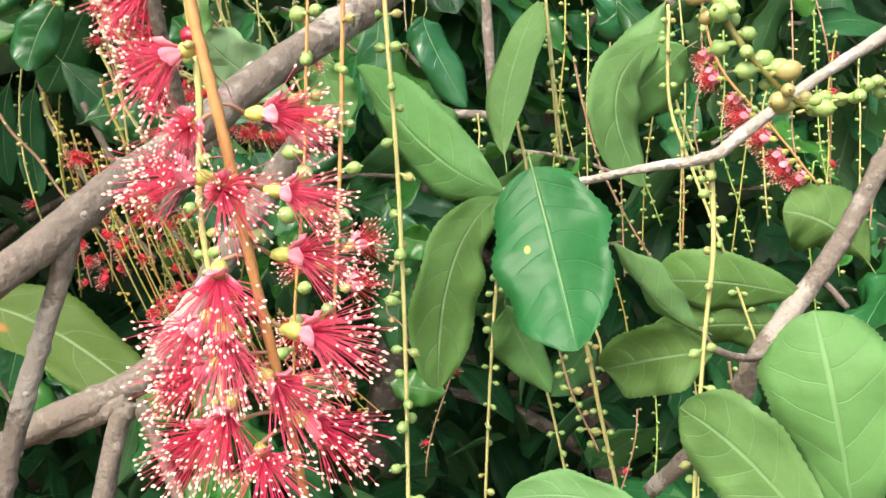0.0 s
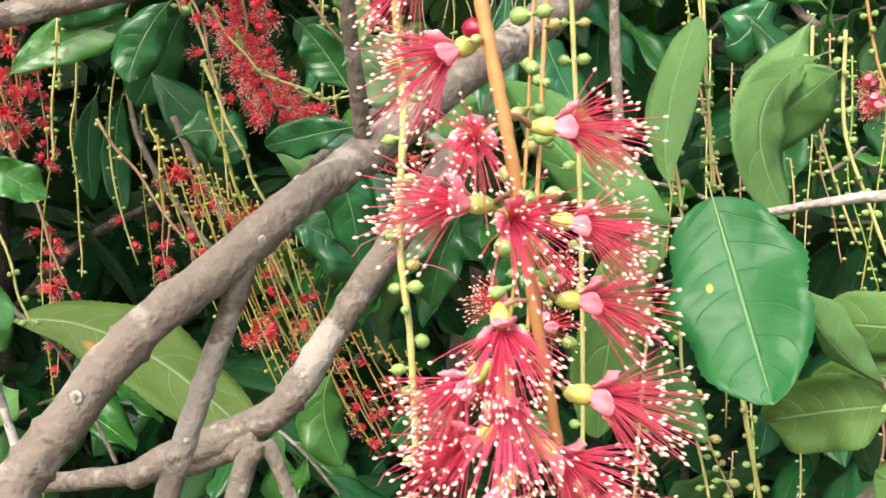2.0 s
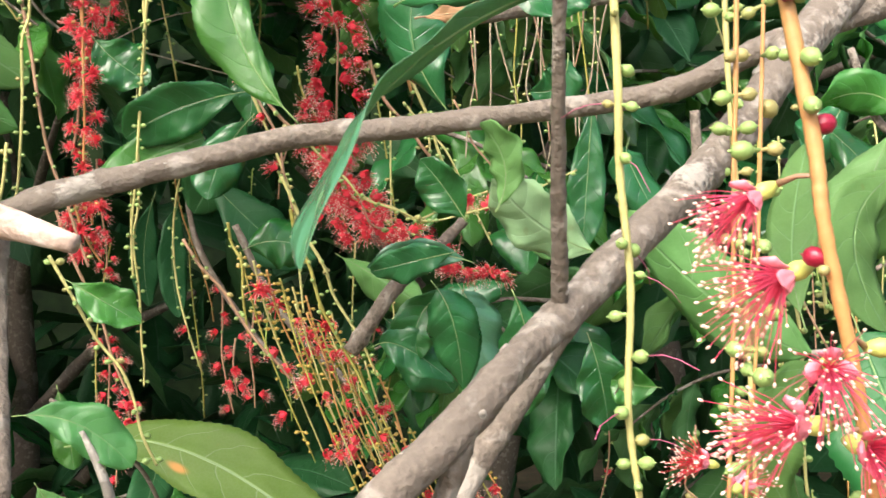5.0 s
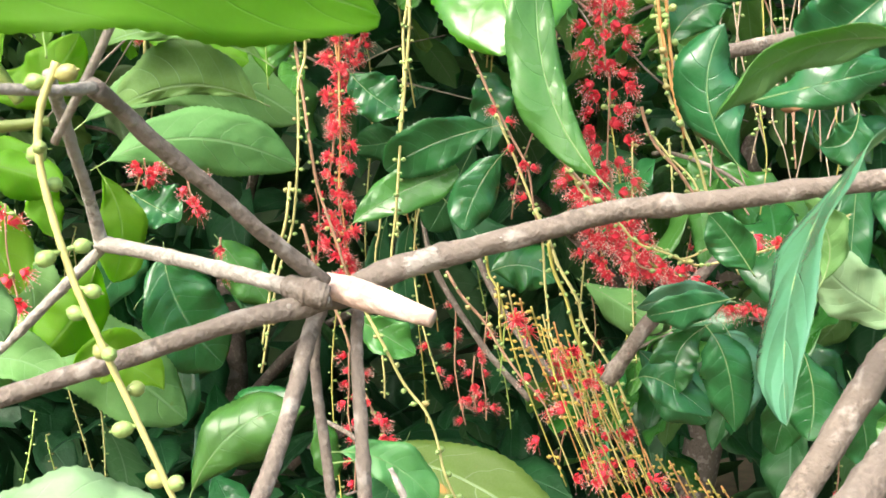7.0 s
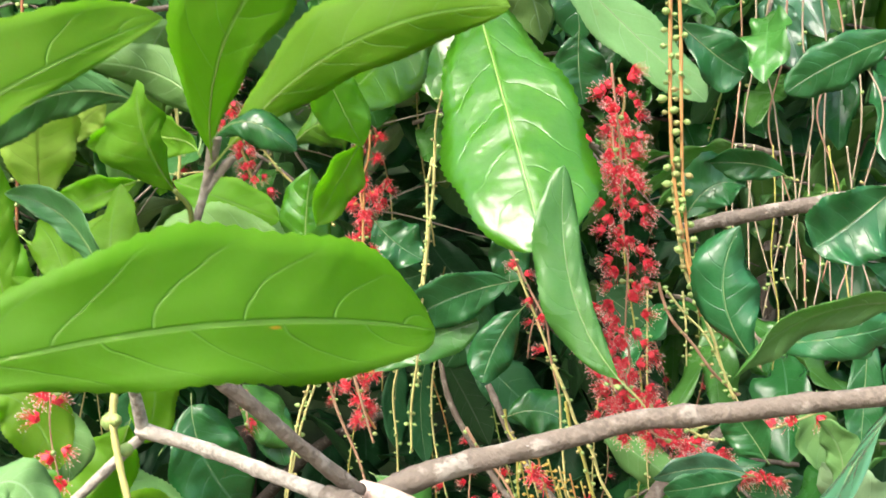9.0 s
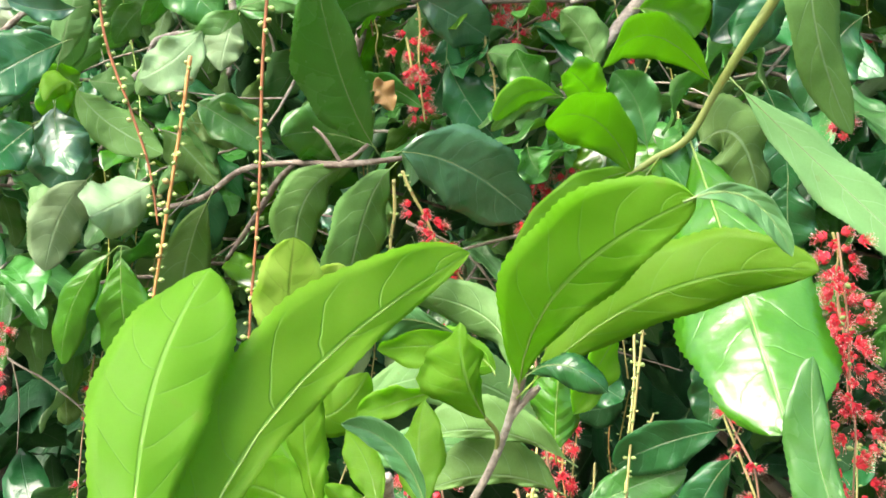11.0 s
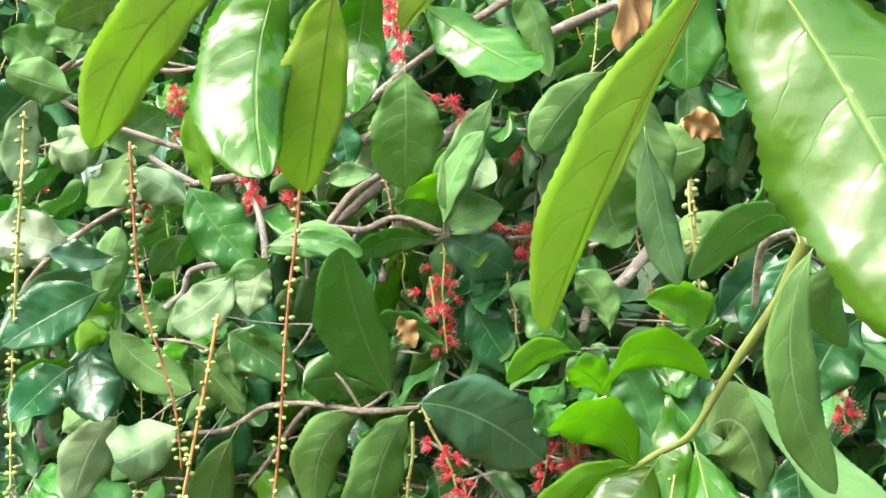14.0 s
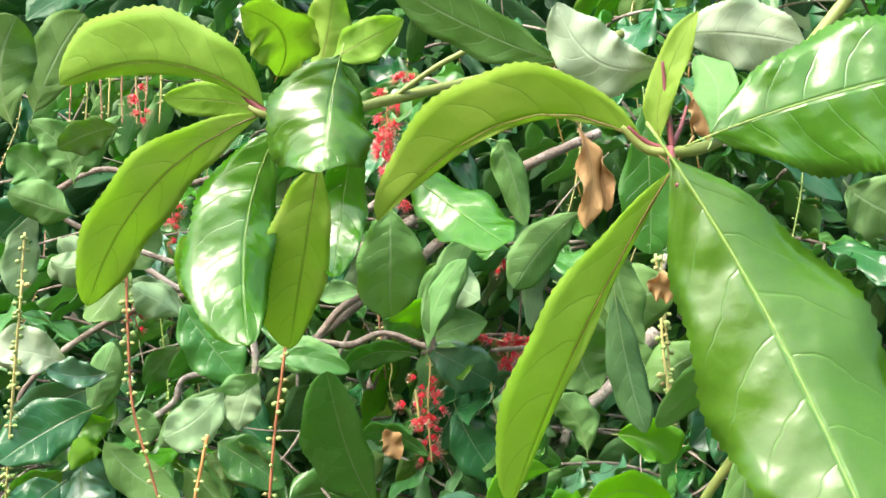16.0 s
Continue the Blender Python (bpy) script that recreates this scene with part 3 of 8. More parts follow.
def leaf_cloud(name, label, count, place, size, styles, rows=6, cols=4):
    """Many loose leaves as one mass."""
    shapes = [small_leaf(k, rows, cols, 0.21 + 0.02 * (k % 4)) for k in range(10)]
    verts, faces, uvs, index = [], [], [], []
    mats = [m for s in styles for m in LEAF[s]]
    for k in range(count):
        v, f, uv, idx = shapes[k % 10]
        ln = size * rng.uniform(0.7, 1.25)
        turn = Euler((rng.uniform(-1.5, 0.25), rng.uniform(-0.7, 0.7), rng.uniform(0, 6.3))).to_matrix()
        n, pick = len(verts), 2 * rng.randrange(len(styles))
        verts.extend((v @ np.array(turn).T * ln + np.array(place())).tolist())
        uvs.extend(uv)
        faces.extend([tuple(i + n for i in q) for q in f])
        index.extend([i + pick for i in idx])
    ob = mesh_object(name, verts, faces, mats, None, uvs, index)
    return tagged(ob, label, "foliage", kind="stuff")


def hollow(x, y, z):
    """The dark gaps that open between the twigs into the thicket."""
    a = ((x + 0.41 + 0.31 * (y - 1.14)) / 0.25) ** 2 + ((z - 1.46) / 0.24) ** 2
    b = ((x + 0.05 - 0.05 * (y - 1.14)) / 0.16) ** 2 + ((z - 1.30) / 0.14) ** 2
    return y < 2.05 and min(a, b) < 1


def outside(pick):
    """A place from pick that keeps clear of the dark gaps."""
    while True:
        p = pick()
        if not hollow(*p):
            return p


# the deep leaf colour adds shade to these masses
leaf_cloud("thicket_foliage", "dense dark green foliage of the thicket, shade put into its colour", 3600,
           lambda: outside(lambda: (rng.uniform(-2.1, 1.2), 1.15 + 0.7 * rng.random() ** 1.2, rng.uniform(0.5, 3.0))), 0.12, ("deep", "dark", "deep"))
leaf_cloud("thicket_depth", "foliage deep inside the thicket, coloured dim to stand for shade", 3600,
           lambda: (rng.uniform(-4.0, 2.6), 1.9 + 0.9 * rng.random(), rng.uniform(0.0, 4.2)), 0.24, ("deep",), 4, 4)
leaf_cloud("thicket_heart", "foliage closing the thicket behind, shade put into its leaf colour", 2600,
           lambda: (rng.uniform(-6.5, 4.5), 3.0 + 1.2 * rng.random(), rng.uniform(0.0, 7.0)), 0.5, ("deep",), 4, 4)
leaf_cloud("thicket_side_foliage", "dense foliage beside the path", 700,
           lambda: (rng.choice((rng.uniform(-2.8, -1.7), rng.uniform(1.1, 1.9))), rng.uniform(0.0, 1.4), rng.uniform(0.6, 2.8)), 0.14, ("dark", "mid"))

def thicket_trunk(seed, x, y, height):
    """A slender trunk that leans a little and forks into limbs under the leaves."""
    q = random.Random(seed)
    top = tagged(new("tree"), "slender grey-brown trunk hidden in the dense thicket", "tree", "trees of the thicket")
    lean = np.array((q.uniform(-0.15, 0.15), q.uniform(-0.1, 0.1), 1.0))
    pts = [(*(np.array((x, y, -0.1)) + lean * height * k / 5 + np.array((q.uniform(-0.03, 0.03), q.uniform(-0.03, 0.03), 0))), 0.045 * (1 - 0.13 * k)) for k in range(6)]
    fine = spline(pts, 6)
    v, f = tube([p[:3] for p in fine], [p[3] for p in fine], 12, 0.14, seed)
    mesh_object("trunk", v, f, [WOOD["bark"]], top)
    for k in range(6):
        s = fine[12 + 3 * k]
        a = q.uniform(0, 6.3)
        d = np.array((math.cos(a), 0.5 * math.sin(a), q.uniform(0.35, 0.8)))
        ln = q.uniform(0.4, 0.7)
        limb = spline([(*s[:3], s[3] * 0.5), (*(s[:3] + d * ln * 0.5 + np.array((0, 0, 0.04))), s[3] * 0.36), (*(s[:3] + d * ln), s[3] * 0.18)], 6)
        v, f = tube([p[:3] for p in limb], [p[3] for p in limb], 8, 0.12, seed + k)
        mesh_object("limb", v, f, [WOOD["bark"]], top)
    return top


for k, (x, y) in enumerate(((-1.7, 1.75), (-0.95, 2.05), (-0.25, 1.8), (0.45, 2.0), (1.0, 1.7), (-2.4, 2.3))):
    thicket_trunk(300 + k, x, y, 2.3 + 0.15 * (k % 3))

# added curved sheet that keeps the gaps behind the thicket dark
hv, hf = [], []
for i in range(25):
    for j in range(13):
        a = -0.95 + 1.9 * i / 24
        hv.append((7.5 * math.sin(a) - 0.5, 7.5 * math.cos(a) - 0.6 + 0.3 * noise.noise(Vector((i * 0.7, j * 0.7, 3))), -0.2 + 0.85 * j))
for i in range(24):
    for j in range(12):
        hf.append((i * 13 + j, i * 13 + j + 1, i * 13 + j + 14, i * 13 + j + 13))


def backdrop_shade():
    m, t, b = nodes_of("shade_green")
    # near-black greens: the shade of the gaps is put into the colour
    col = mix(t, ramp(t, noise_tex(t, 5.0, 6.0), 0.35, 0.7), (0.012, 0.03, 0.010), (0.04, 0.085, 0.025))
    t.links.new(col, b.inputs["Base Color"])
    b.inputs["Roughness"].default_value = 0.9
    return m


tagged(mesh_object("backdrop", hv, hf, [backdrop_shade()]), "near-black green sheet added behind the thicket, shade put into its colour", "woods", kind="structure")

# ---- twigs and branches ----
thing("hero", "leafy_twig", "grey twig with a broad dark green leaf and pale drooping leaves", "twig")
thing("pair", "leafy_twig", "pale grey twig with olive green leaves seen from below", "twig")
thing("near", "leafy_twig", "broad pale green leaves with clear veins beside hanging racemes", "twig")
thing("bgr", "leafy_twig", "curled green leaves on a thin twig behind racemes", "twig")
thing("spot", "leafy_twig", "large olive leaf with an orange spot behind the branch", "twig")
thing("bgl", "leafy_twig", "dark glossy drooping leaves, shade put into the colour of most", "twig")
thing("mid", "leafy_twig", "bluish green leaves in the shade behind the forked branch", "twig")
thing("main", "tree_branch", "thick grey-brown forked branch with pale lichen patches", "branch")
thing("lower", "tree_branch", "grey-brown side branch forking into thinner twigs", "branch")
thing("top", "tree_branch", "slender brown branch with a freshly cut pale stub", "branch")
thing("rightb", "tree_branch", "grey slanting branch behind green leaves", "branch")
thing("hang", "leafy_twig", "thin upright twig with narrow wavy bright leaves", "twig")
thing("ros", "leafy_twig", "upright shoot with a rosette of large bright green leaves", "twig")
thing("lfol", "leafy_twig", "olive green leaves hanging beside a slender branch", "twig")
thing("glo", "leafy_twig", "large glossy bright green leaf with toothed edge", "twig")
thing("shade", "leafy_twig", "dark bluish leaves hanging in deep shade", "twig")
thing("rfol", "leafy_twig", "dark green leaves among dry stalks", "twig")
thing("dl", "leafy_twig", "thin twig carrying a broad dark green leaf, bluish sky sheen put into its colour", "twig")
thing("nR", "leafy_twig", "young green shoot with bright glossy leaves", "twig")
thing("long", "leafy_twig", "drooping shoot with long wavy pale leaves", "twig")
thing("ff", "leafy_twig", "grey twigs with pale undersides of many leaves", "twig")
thing("yl", "leafy_twig", "young shoot with translucent yellow-green leaves", "twig")
thing("bigs", "leafy_twig", "shoot with very large glossy green leaves and withered remains", "twig")
thing("upl", "leafy_twig", "green leaves on forked grey twig", "twig")

stem("main", "bark", [(0.1253, 0.5215, 1.6819, 0.0099), (0.0568, 0.4662, 1.6189, 0.0084), (0.0071, 0.4122, 1.5720, 0.0070), (-0.0187, 0.3898, 1.5423, 0.0063), (-0.0548, 0.3473, 1.5134, 0.0055), (-0.0742, 0.3309, 1.4963, 0.0053), (-0.0901, 0.3098, 1.4841, 0.0049), (-0.1027, 0.2988, 1.4719, 0.0052), (-0.1181, 0.2877, 1.4595, 0.0050), (-0.1297, 0.2817, 1.4470, 0.0052), (-0.1396, 0.2756, 1.4326, 0.0053), (-0.1478, 0.2697, 1.4213, 0.0054), (-0.1579, 0.2634, 1.4059, 0.0055)])
stem("main", "bark", [(-0.1008, 0.2992, 1.4730, 0.0037), (-0.1039, 0.2998, 1.4605, 0.0031), (-0.1089, 0.3013, 1.4478, 0.0028), (-0.1159, 0.3020, 1.4286, 0.0030), (-0.1222, 0.3017, 1.4093, 0.0033), (-0.1272, 0.2993, 1.3889, 0.0035)])
stem("main", "bark", [(-0.0750, 0.3309, 1.4963, 0.0025), (-0.0758, 0.3191, 1.5140, 0.0021), (-0.0766, 0.3065, 1.5346, 0.0019), (-0.0771, 0.2931, 1.5576, 0.0016), (-0.0774, 0.2814, 1.5759, 0.0015)])
stem("lower", "bark", [(-0.0442, 0.4782, 1.5022, 0.0057), (-0.0601, 0.4676, 1.4872, 0.0061), (-0.0841, 0.4553, 1.4518, 0.0059), (-0.1032, 0.4484, 1.4233, 0.0058), (-0.1176, 0.4420, 1.4015, 0.0062), (-0.1363, 0.4410, 1.3903, 0.0062), (-0.1592, 0.4402, 1.3813, 0.0058), (-0.1772, 0.4440, 1.3717, 0.0055)])
stem("lower", "bark", [(-0.1272, 0.4368, 1.3883, 0.0048), (-0.1562, 0.4443, 1.3773, 0.0049), (-0.1945, 0.4609, 1.3656, 0.0041), (-0.2427, 0.4774, 1.3569, 0.0041)])
stem("lower", "bark", [(-0.1272, 0.4368, 1.3883, 0.0052), (-0.1327, 0.4356, 1.3765, 0.0043), (-0.1384, 0.4331, 1.3527, 0.0043), (-0.1451, 0.4295, 1.3160, 0.0043)])
stem("lower", "bark", [(-0.1240, 0.4369, 1.3883, 0.0035), (-0.1176, 0.4358, 1.3741, 0.0026), (-0.1101, 0.4341, 1.3524, 0.0026), (-0.0995, 0.4313, 1.3198, 0.0026)])
stem("top", "bark", [(0.0542, 0.4529, 1.5990, 0.0054), (0.0254, 0.4400, 1.5886, 0.0049), (-0.0008, 0.4325, 1.5783, 0.0045), (-0.0240, 0.4352, 1.5680, 0.0042), (-0.0540, 0.4375, 1.5628, 0.0041), (-0.0955, 0.4338, 1.5583, 0.0039), (-0.1265, 0.4260, 1.5545, 0.0039), (-0.1597, 0.4180, 1.5518, 0.0042), (-0.1862, 0.4105, 1.5451, 0.0041), (-0.2169, 0.4026, 1.5376, 0.0044), (-0.2370, 0.3957, 1.5321, 0.0047), (-0.2559, 0.3918, 1.5238, 0.0050), (-0.2630, 0.3871, 1.5210, 0.0040)])
stem("top", "bark", [(-0.2571, 0.3687, 1.5242, 0.0042), (-0.2624, 0.3635, 1.5218, 0.0042), (-0.2848, 0.3489, 1.5165, 0.0033), (-0.3163, 0.3322, 1.5064, 0.0032), (-0.3458, 0.3161, 1.4970, 0.0031), (-0.3634, 0.3022, 1.4897, 0.0030)])
stem("top", "cut", [(-0.2598, 0.3795, 1.5276, 0.0045), (-0.2455, 0.3746, 1.5242, 0.0052), (-0.2329, 0.3706, 1.5208, 0.0042), (-0.2197, 0.3686, 1.5167, 0.0031)])
stem("top", "bark", [(-0.2688, 0.3651, 1.5280, 0.0039), (-0.2629, 0.3622, 1.5270, 0.0046), (-0.2582, 0.3611, 1.5255, 0.0048), (-0.2539, 0.3619, 1.5243, 0.0038)])
stem("top", "bark", [(-0.2644, 0.3880, 1.5202, 0.0035), (-0.2642, 0.3726, 1.5098, 0.0030), (-0.2624, 0.3420, 1.4866, 0.0029), (-0.2650, 0.3212, 1.4658, 0.0027), (-0.2728, 0.3100, 1.4482, 0.0026)])
stem("top", "bark", [(-0.2510, 0.3891, 1.5180, 0.0023), (-0.2504, 0.3837, 1.5031, 0.0023), (-0.2463, 0.3733, 1.4780, 0.0024), (-0.2419, 0.3627, 1.4401, 0.0025)])
stem("top", "bark", [(-0.2674, 0.3926, 1.5161, 0.0019), (-0.2667, 0.3871, 1.4952, 0.0019), (-0.2614, 0.3817, 1.4653, 0.0019), (-0.2571, 0.3764, 1.4400, 0.0019)])
stem("top", "bark", [(-0.2573, 0.3699, 1.5289, 0.0029), (-0.2701, 0.3528, 1.5440, 0.0026), (-0.2840, 0.3356, 1.5616, 0.0025), (-0.2952, 0.3238, 1.5739, 0.0028), (-0.3014, 0.3128, 1.5840, 0.0025), (-0.2996, 0.2930, 1.5886, 0.0030)])
stem("top", "pale", [(-0.2996, 0.2930, 1.5886, 0.0019), (-0.3031, 0.2769, 1.5863, 0.0016), (-0.3155, 0.2542, 1.5852, 0.0015)])
stem("top", "pale", [(-0.2677, 0.3678, 1.5271, 0.0029), (-0.2999, 0.3874, 1.5318, 0.0029), (-0.3373, 0.4110, 1.5370, 0.0029), (-0.3696, 0.4254, 1.5411, 0.0035)])
stem("top", "pale", [(-0.3683, 0.4256, 1.5388, 0.0032), (-0.3671, 0.4162, 1.5539, 0.0025), (-0.3633, 0.3974, 1.5745, 0.0024), (-0.3590, 0.3786, 1.5921, 0.0025), (-0.3522, 0.3599, 1.6019, 0.0021)])
stem("top", "pale", [(-0.3687, 0.4255, 1.5388, 0.0023), (-0.3870, 0.4213, 1.5206, 0.0023), (-0.4053, 0.4170, 1.5024, 0.0021), (-0.4235, 0.4130, 1.4888, 0.0021)])
stem("lfol", "green", [(-0.3298, 0.3055, 1.5865, 0.0017), (-0.3342, 0.3035, 1.5941, 0.0021), (-0.3377, 0.3018, 1.6007, 0.0015)])
stem("lfol", "green", [(-0.3377, 0.3349, 1.5832, 0.0016), (-0.3573, 0.3290, 1.5820, 0.0021), (-0.3690, 0.3248, 1.5891, 0.0014)])
stem("ros", "grey", [(-0.3169, 0.3017, 1.5741, 0.0013), (-0.2980, 0.2965, 1.6014, 0.0013), (-0.2892, 0.2935, 1.6168, 0.0013), (-0.2835, 0.2908, 1.6311, 0.0014), (-0.2804, 0.2878, 1.6398, 0.0018), (-0.2787, 0.2858, 1.6453, 0.0021)])
stem("ros", "grey", [(-0.2845, 0.2917, 1.6290, 0.0012), (-0.2799, 0.2905, 1.6342, 0.0011), (-0.2767, 0.2901, 1.6377, 0.0014), (-0.2742, 0.2896, 1.6398, 0.0009)])
stem("ros", "green", [(-0.2888, 0.2935, 1.6186, 0.0008), (-0.2874, 0.2881, 1.6249, 0.0008), (-0.2894, 0.2820, 1.6295, 0.0007)])
stem("hero", "pale", [(0.1968, 0.4473, 1.5398, 0.0032), (0.1785, 0.4459, 1.5279, 0.0027), (0.1470, 0.4388, 1.5094, 0.0023), (0.1184, 0.4315, 1.4902, 0.0026), (0.1060, 0.4306, 1.4822, 0.0024), (0.0802, 0.4402, 1.4775, 0.0017), (0.0542, 0.4497, 1.4719, 0.0017), (0.0264, 0.4495, 1.4696, 0.0014)])
stem("rightb", "bark", [(0.2227, 0.5034, 1.5045, 0.0046), (0.2015, 0.4999, 1.4744, 0.0044), (0.1800, 0.4954, 1.4367, 0.0046), (0.1588, 0.4922, 1.4091, 0.0049), (0.1403, 0.4893, 1.3841, 0.0051), (0.1346, 0.5061, 1.3559, 0.0053), (0.1020, 0.5311, 1.3121, 0.0040)])
stem("pair", "bark", [(0.1117, 0.4670, 1.4073, 0.0010), (0.1196, 0.4687, 1.3968, 0.0015), (0.1413, 0.4801, 1.3913, 0.0020), (0.1639, 0.4919, 1.4065, 0.0026)])
stem("pair", "bark", [(0.1588, 0.4919, 1.4066, 0.0021), (0.1720, 0.4937, 1.4216, 0.0015), (0.1845, 0.4922, 1.4098, 0.0015)])
stem("bgr", "bark", [(0.0321, 0.6983, 1.5834, 0.0030), (0.0335, 0.6946, 1.5430, 0.0034), (0.0349, 0.6908, 1.5025, 0.0030), (0.0281, 0.6905, 1.5009, 0.0027), (0.0010, 0.6898, 1.5029, 0.0027)])
stem("bgr", "bark", [(0.1456, 0.6837, 1.5649, 0.0029), (0.1328, 0.6845, 1.5780, 0.0023), (0.1203, 0.6872, 1.6168, 0.0023)])
stem("bgl", "pale", [(-0.2649, 0.4902, 1.4359, 0.0012), (-0.2559, 0.4890, 1.4174, 0.0021), (-0.2508, 0.4969, 1.3872, 0.0021), (-0.2416, 0.4949, 1.3588, 0.0019)])
stem("spot", "bark", [(-0.3689, 0.7182, 1.4122, 0.0014), (-0.3441, 0.7078, 1.4031, 0.0017), (-0.3305, 0.7069, 1.3892, 0.0017), (-0.3101, 0.7154, 1.3663, 0.0014), (-0.2994, 0.7327, 1.3263, 0.0014), (-0.2818, 0.7303, 1.2903, 0.0014)])
stem("bgl", "bark", [(-0.3570, 0.9993, 1.5547, 0.0019), (-0.3430, 0.9952, 1.4962, 0.0029), (-0.2998, 0.9907, 1.4277, 0.0029), (-0.2565, 0.9875, 1.3786, 0.0029)])
stem("bgl", "bark", [(-0.3009, 0.9471, 1.5193, 0.0028), (-0.2738, 0.9434, 1.4637, 0.0032), (-0.2465, 0.9409, 1.4266, 0.0032), (-0.2054, 0.9383, 1.3847, 0.0032)])
stem("rfol", "bark", [(-0.1364, 0.7530, 1.6442, 0.0042), (-0.0911, 0.7616, 1.6540, 0.0050), (-0.0344, 0.7724, 1.6639, 0.0054), (0.0260, 0.7839, 1.6738, 0.0054)])
stem("rfol", "bark", [(-0.1767, 0.7020, 1.4419, 0.0050), (-0.1484, 0.7060, 1.4815, 0.0050), (-0.1272, 0.7095, 1.4996, 0.0043), (-0.1060, 0.7128, 1.5212, 0.0032)])
stem("dl", "bark", [(-0.4680, 0.8580, 1.9732, 0.0022), (-0.4218, 0.8946, 1.9841, 0.0025), (-0.3923, 0.9054, 1.9847, 0.0025), (-0.3525, 0.9488, 2.0048, 0.0026)])
stem("dl", "bark", [(-0.7490, 0.7883, 1.7815, 0.0022), (-0.6842, 0.7574, 1.7856, 0.0026), (-0.6370, 0.7390, 1.8047, 0.0025), (-0.5925, 0.7332, 1.8081, 0.0022), (-0.5392, 0.7213, 1.8027, 0.0027), (-0.4915, 0.7272, 1.8070, 0.0019)])
stem("dl", "bark", [(-0.5192, 0.7258, 1.8189, 0.0016), (-0.5286, 0.7238, 1.8106, 0.0016), (-0.5392, 0.7213, 1.8027, 0.0021)])
stem("dl", "bark", [(-0.5392, 0.7213, 1.8027, 0.0016), (-0.5514, 0.7133, 1.8229, 0.0013), (-0.5659, 0.7166, 1.8351, 0.0011)])
stem("ff", "bark", [(-0.8720, 0.7230, 1.8979, 0.0018), (-0.8912, 0.7152, 1.9022, 0.0025), (-0.8615, 0.7193, 1.9413, 0.0028), (-0.8077, 0.7320, 1.9814, 0.0031), (-0.7493, 0.7491, 2.0065, 0.0034), (-0.7009, 0.7647, 2.0185, 0.0049), (-0.6426, 0.7826, 2.0385, 0.0052), (-0.5843, 0.8001, 2.0611, 0.0055), (-0.5355, 0.8124, 2.0934, 0.0055)])
stem("ff", "bark", [(-0.7944, 0.7263, 2.0426, 0.0025), (-0.7635, 0.7413, 2.0211, 0.0034), (-0.7396, 0.7521, 2.0094, 0.0031)])
stem("ff", "pale", [(-0.6691, 0.7657, 1.8940, 0.0021), (-0.6635, 0.7600, 1.9384, 0.0030), (-0.6654, 0.7551, 1.9629, 0.0033), (-0.6769, 0.7569, 1.9902, 0.0027), (-0.6961, 0.7669, 2.0162, 0.0025)])
stem("ff", "pale", [(-0.7758, 0.7602, 1.8866, 0.0031), (-0.7513, 0.7655, 1.9078, 0.0031), (-0.7412, 0.7652, 1.9310, 0.0028), (-0.6928, 0.7813, 1.9405, 0.0025)])
stem("ff", "bark", [(-0.6568, 0.8421, 1.9767, 0.0039), (-0.6362, 0.8468, 1.9935, 0.0045), (-0.5949, 0.8552, 2.0323, 0.0052), (-0.5589, 0.8635, 2.0603, 0.0052), (-0.5125, 0.8728, 2.1046, 0.0052)])
stem("ff", "bark", [(-0.5968, 0.8711, 1.9366, 0.0048), (-0.5886, 0.8690, 1.9662, 0.0048), (-0.5751, 0.8660, 2.0118, 0.0048)])
stem("ff", "bark", [(-0.6819, 0.7990, 1.7373, 0.0018), (-0.6528, 0.7929, 1.7721, 0.0027), (-0.6243, 0.7769, 1.8000, 0.0029), (-0.6014, 0.7615, 1.8123, 0.0023)])
stem("dl", "pale", [(-0.4045, 0.8955, 1.8913, 0.0040), (-0.3944, 0.8948, 1.9170, 0.0055), (-0.3698, 0.9001, 1.9382, 0.0052), (-0.3402, 0.9046, 1.9748, 0.0062), (-0.3204, 0.9073, 2.0009, 0.0068)])
stem("dl", "bark", [(-0.4091, 0.9359, 1.9601, 0.0023), (-0.4074, 0.9309, 1.9920, 0.0029), (-0.4127, 0.9225, 2.0290, 0.0026), (-0.4426, 0.9072, 2.0543, 0.0026), (-0.4396, 0.8521, 2.0669, 0.0022)])
stem("dl", "bark", [(-0.5181, 0.8093, 1.9614, 0.0024), (-0.5086, 0.8115, 1.9691, 0.0024), (-0.5129, 0.8065, 1.9886, 0.0018)])
stem("nR", "green", [(-0.2991, 0.6006, 1.7617, 0.0017), (-0.2827, 0.6044, 1.7742, 0.0021), (-0.2625, 0.6044, 1.7861, 0.0023), (-0.2455, 0.6006, 1.8127, 0.0024), (-0.2285, 0.5917, 1.8378, 0.0030), (-0.2087, 0.5833, 1.8654, 0.0033), (-0.1894, 0.5626, 1.9014, 0.0042), (-0.1771, 0.5408, 1.9284, 0.0048), (-0.1648, 0.5389, 1.9653, 0.0055)])
stem("long", "pale", [(-0.2212, 0.5794, 1.8616, 0.0020), (-0.2126, 0.5349, 1.8875, 0.0022), (-0.1918, 0.4889, 1.8857, 0.0020), (-0.1814, 0.4415, 1.8695, 0.0018), (-0.1741, 0.4391, 1.8989, 0.0018)])
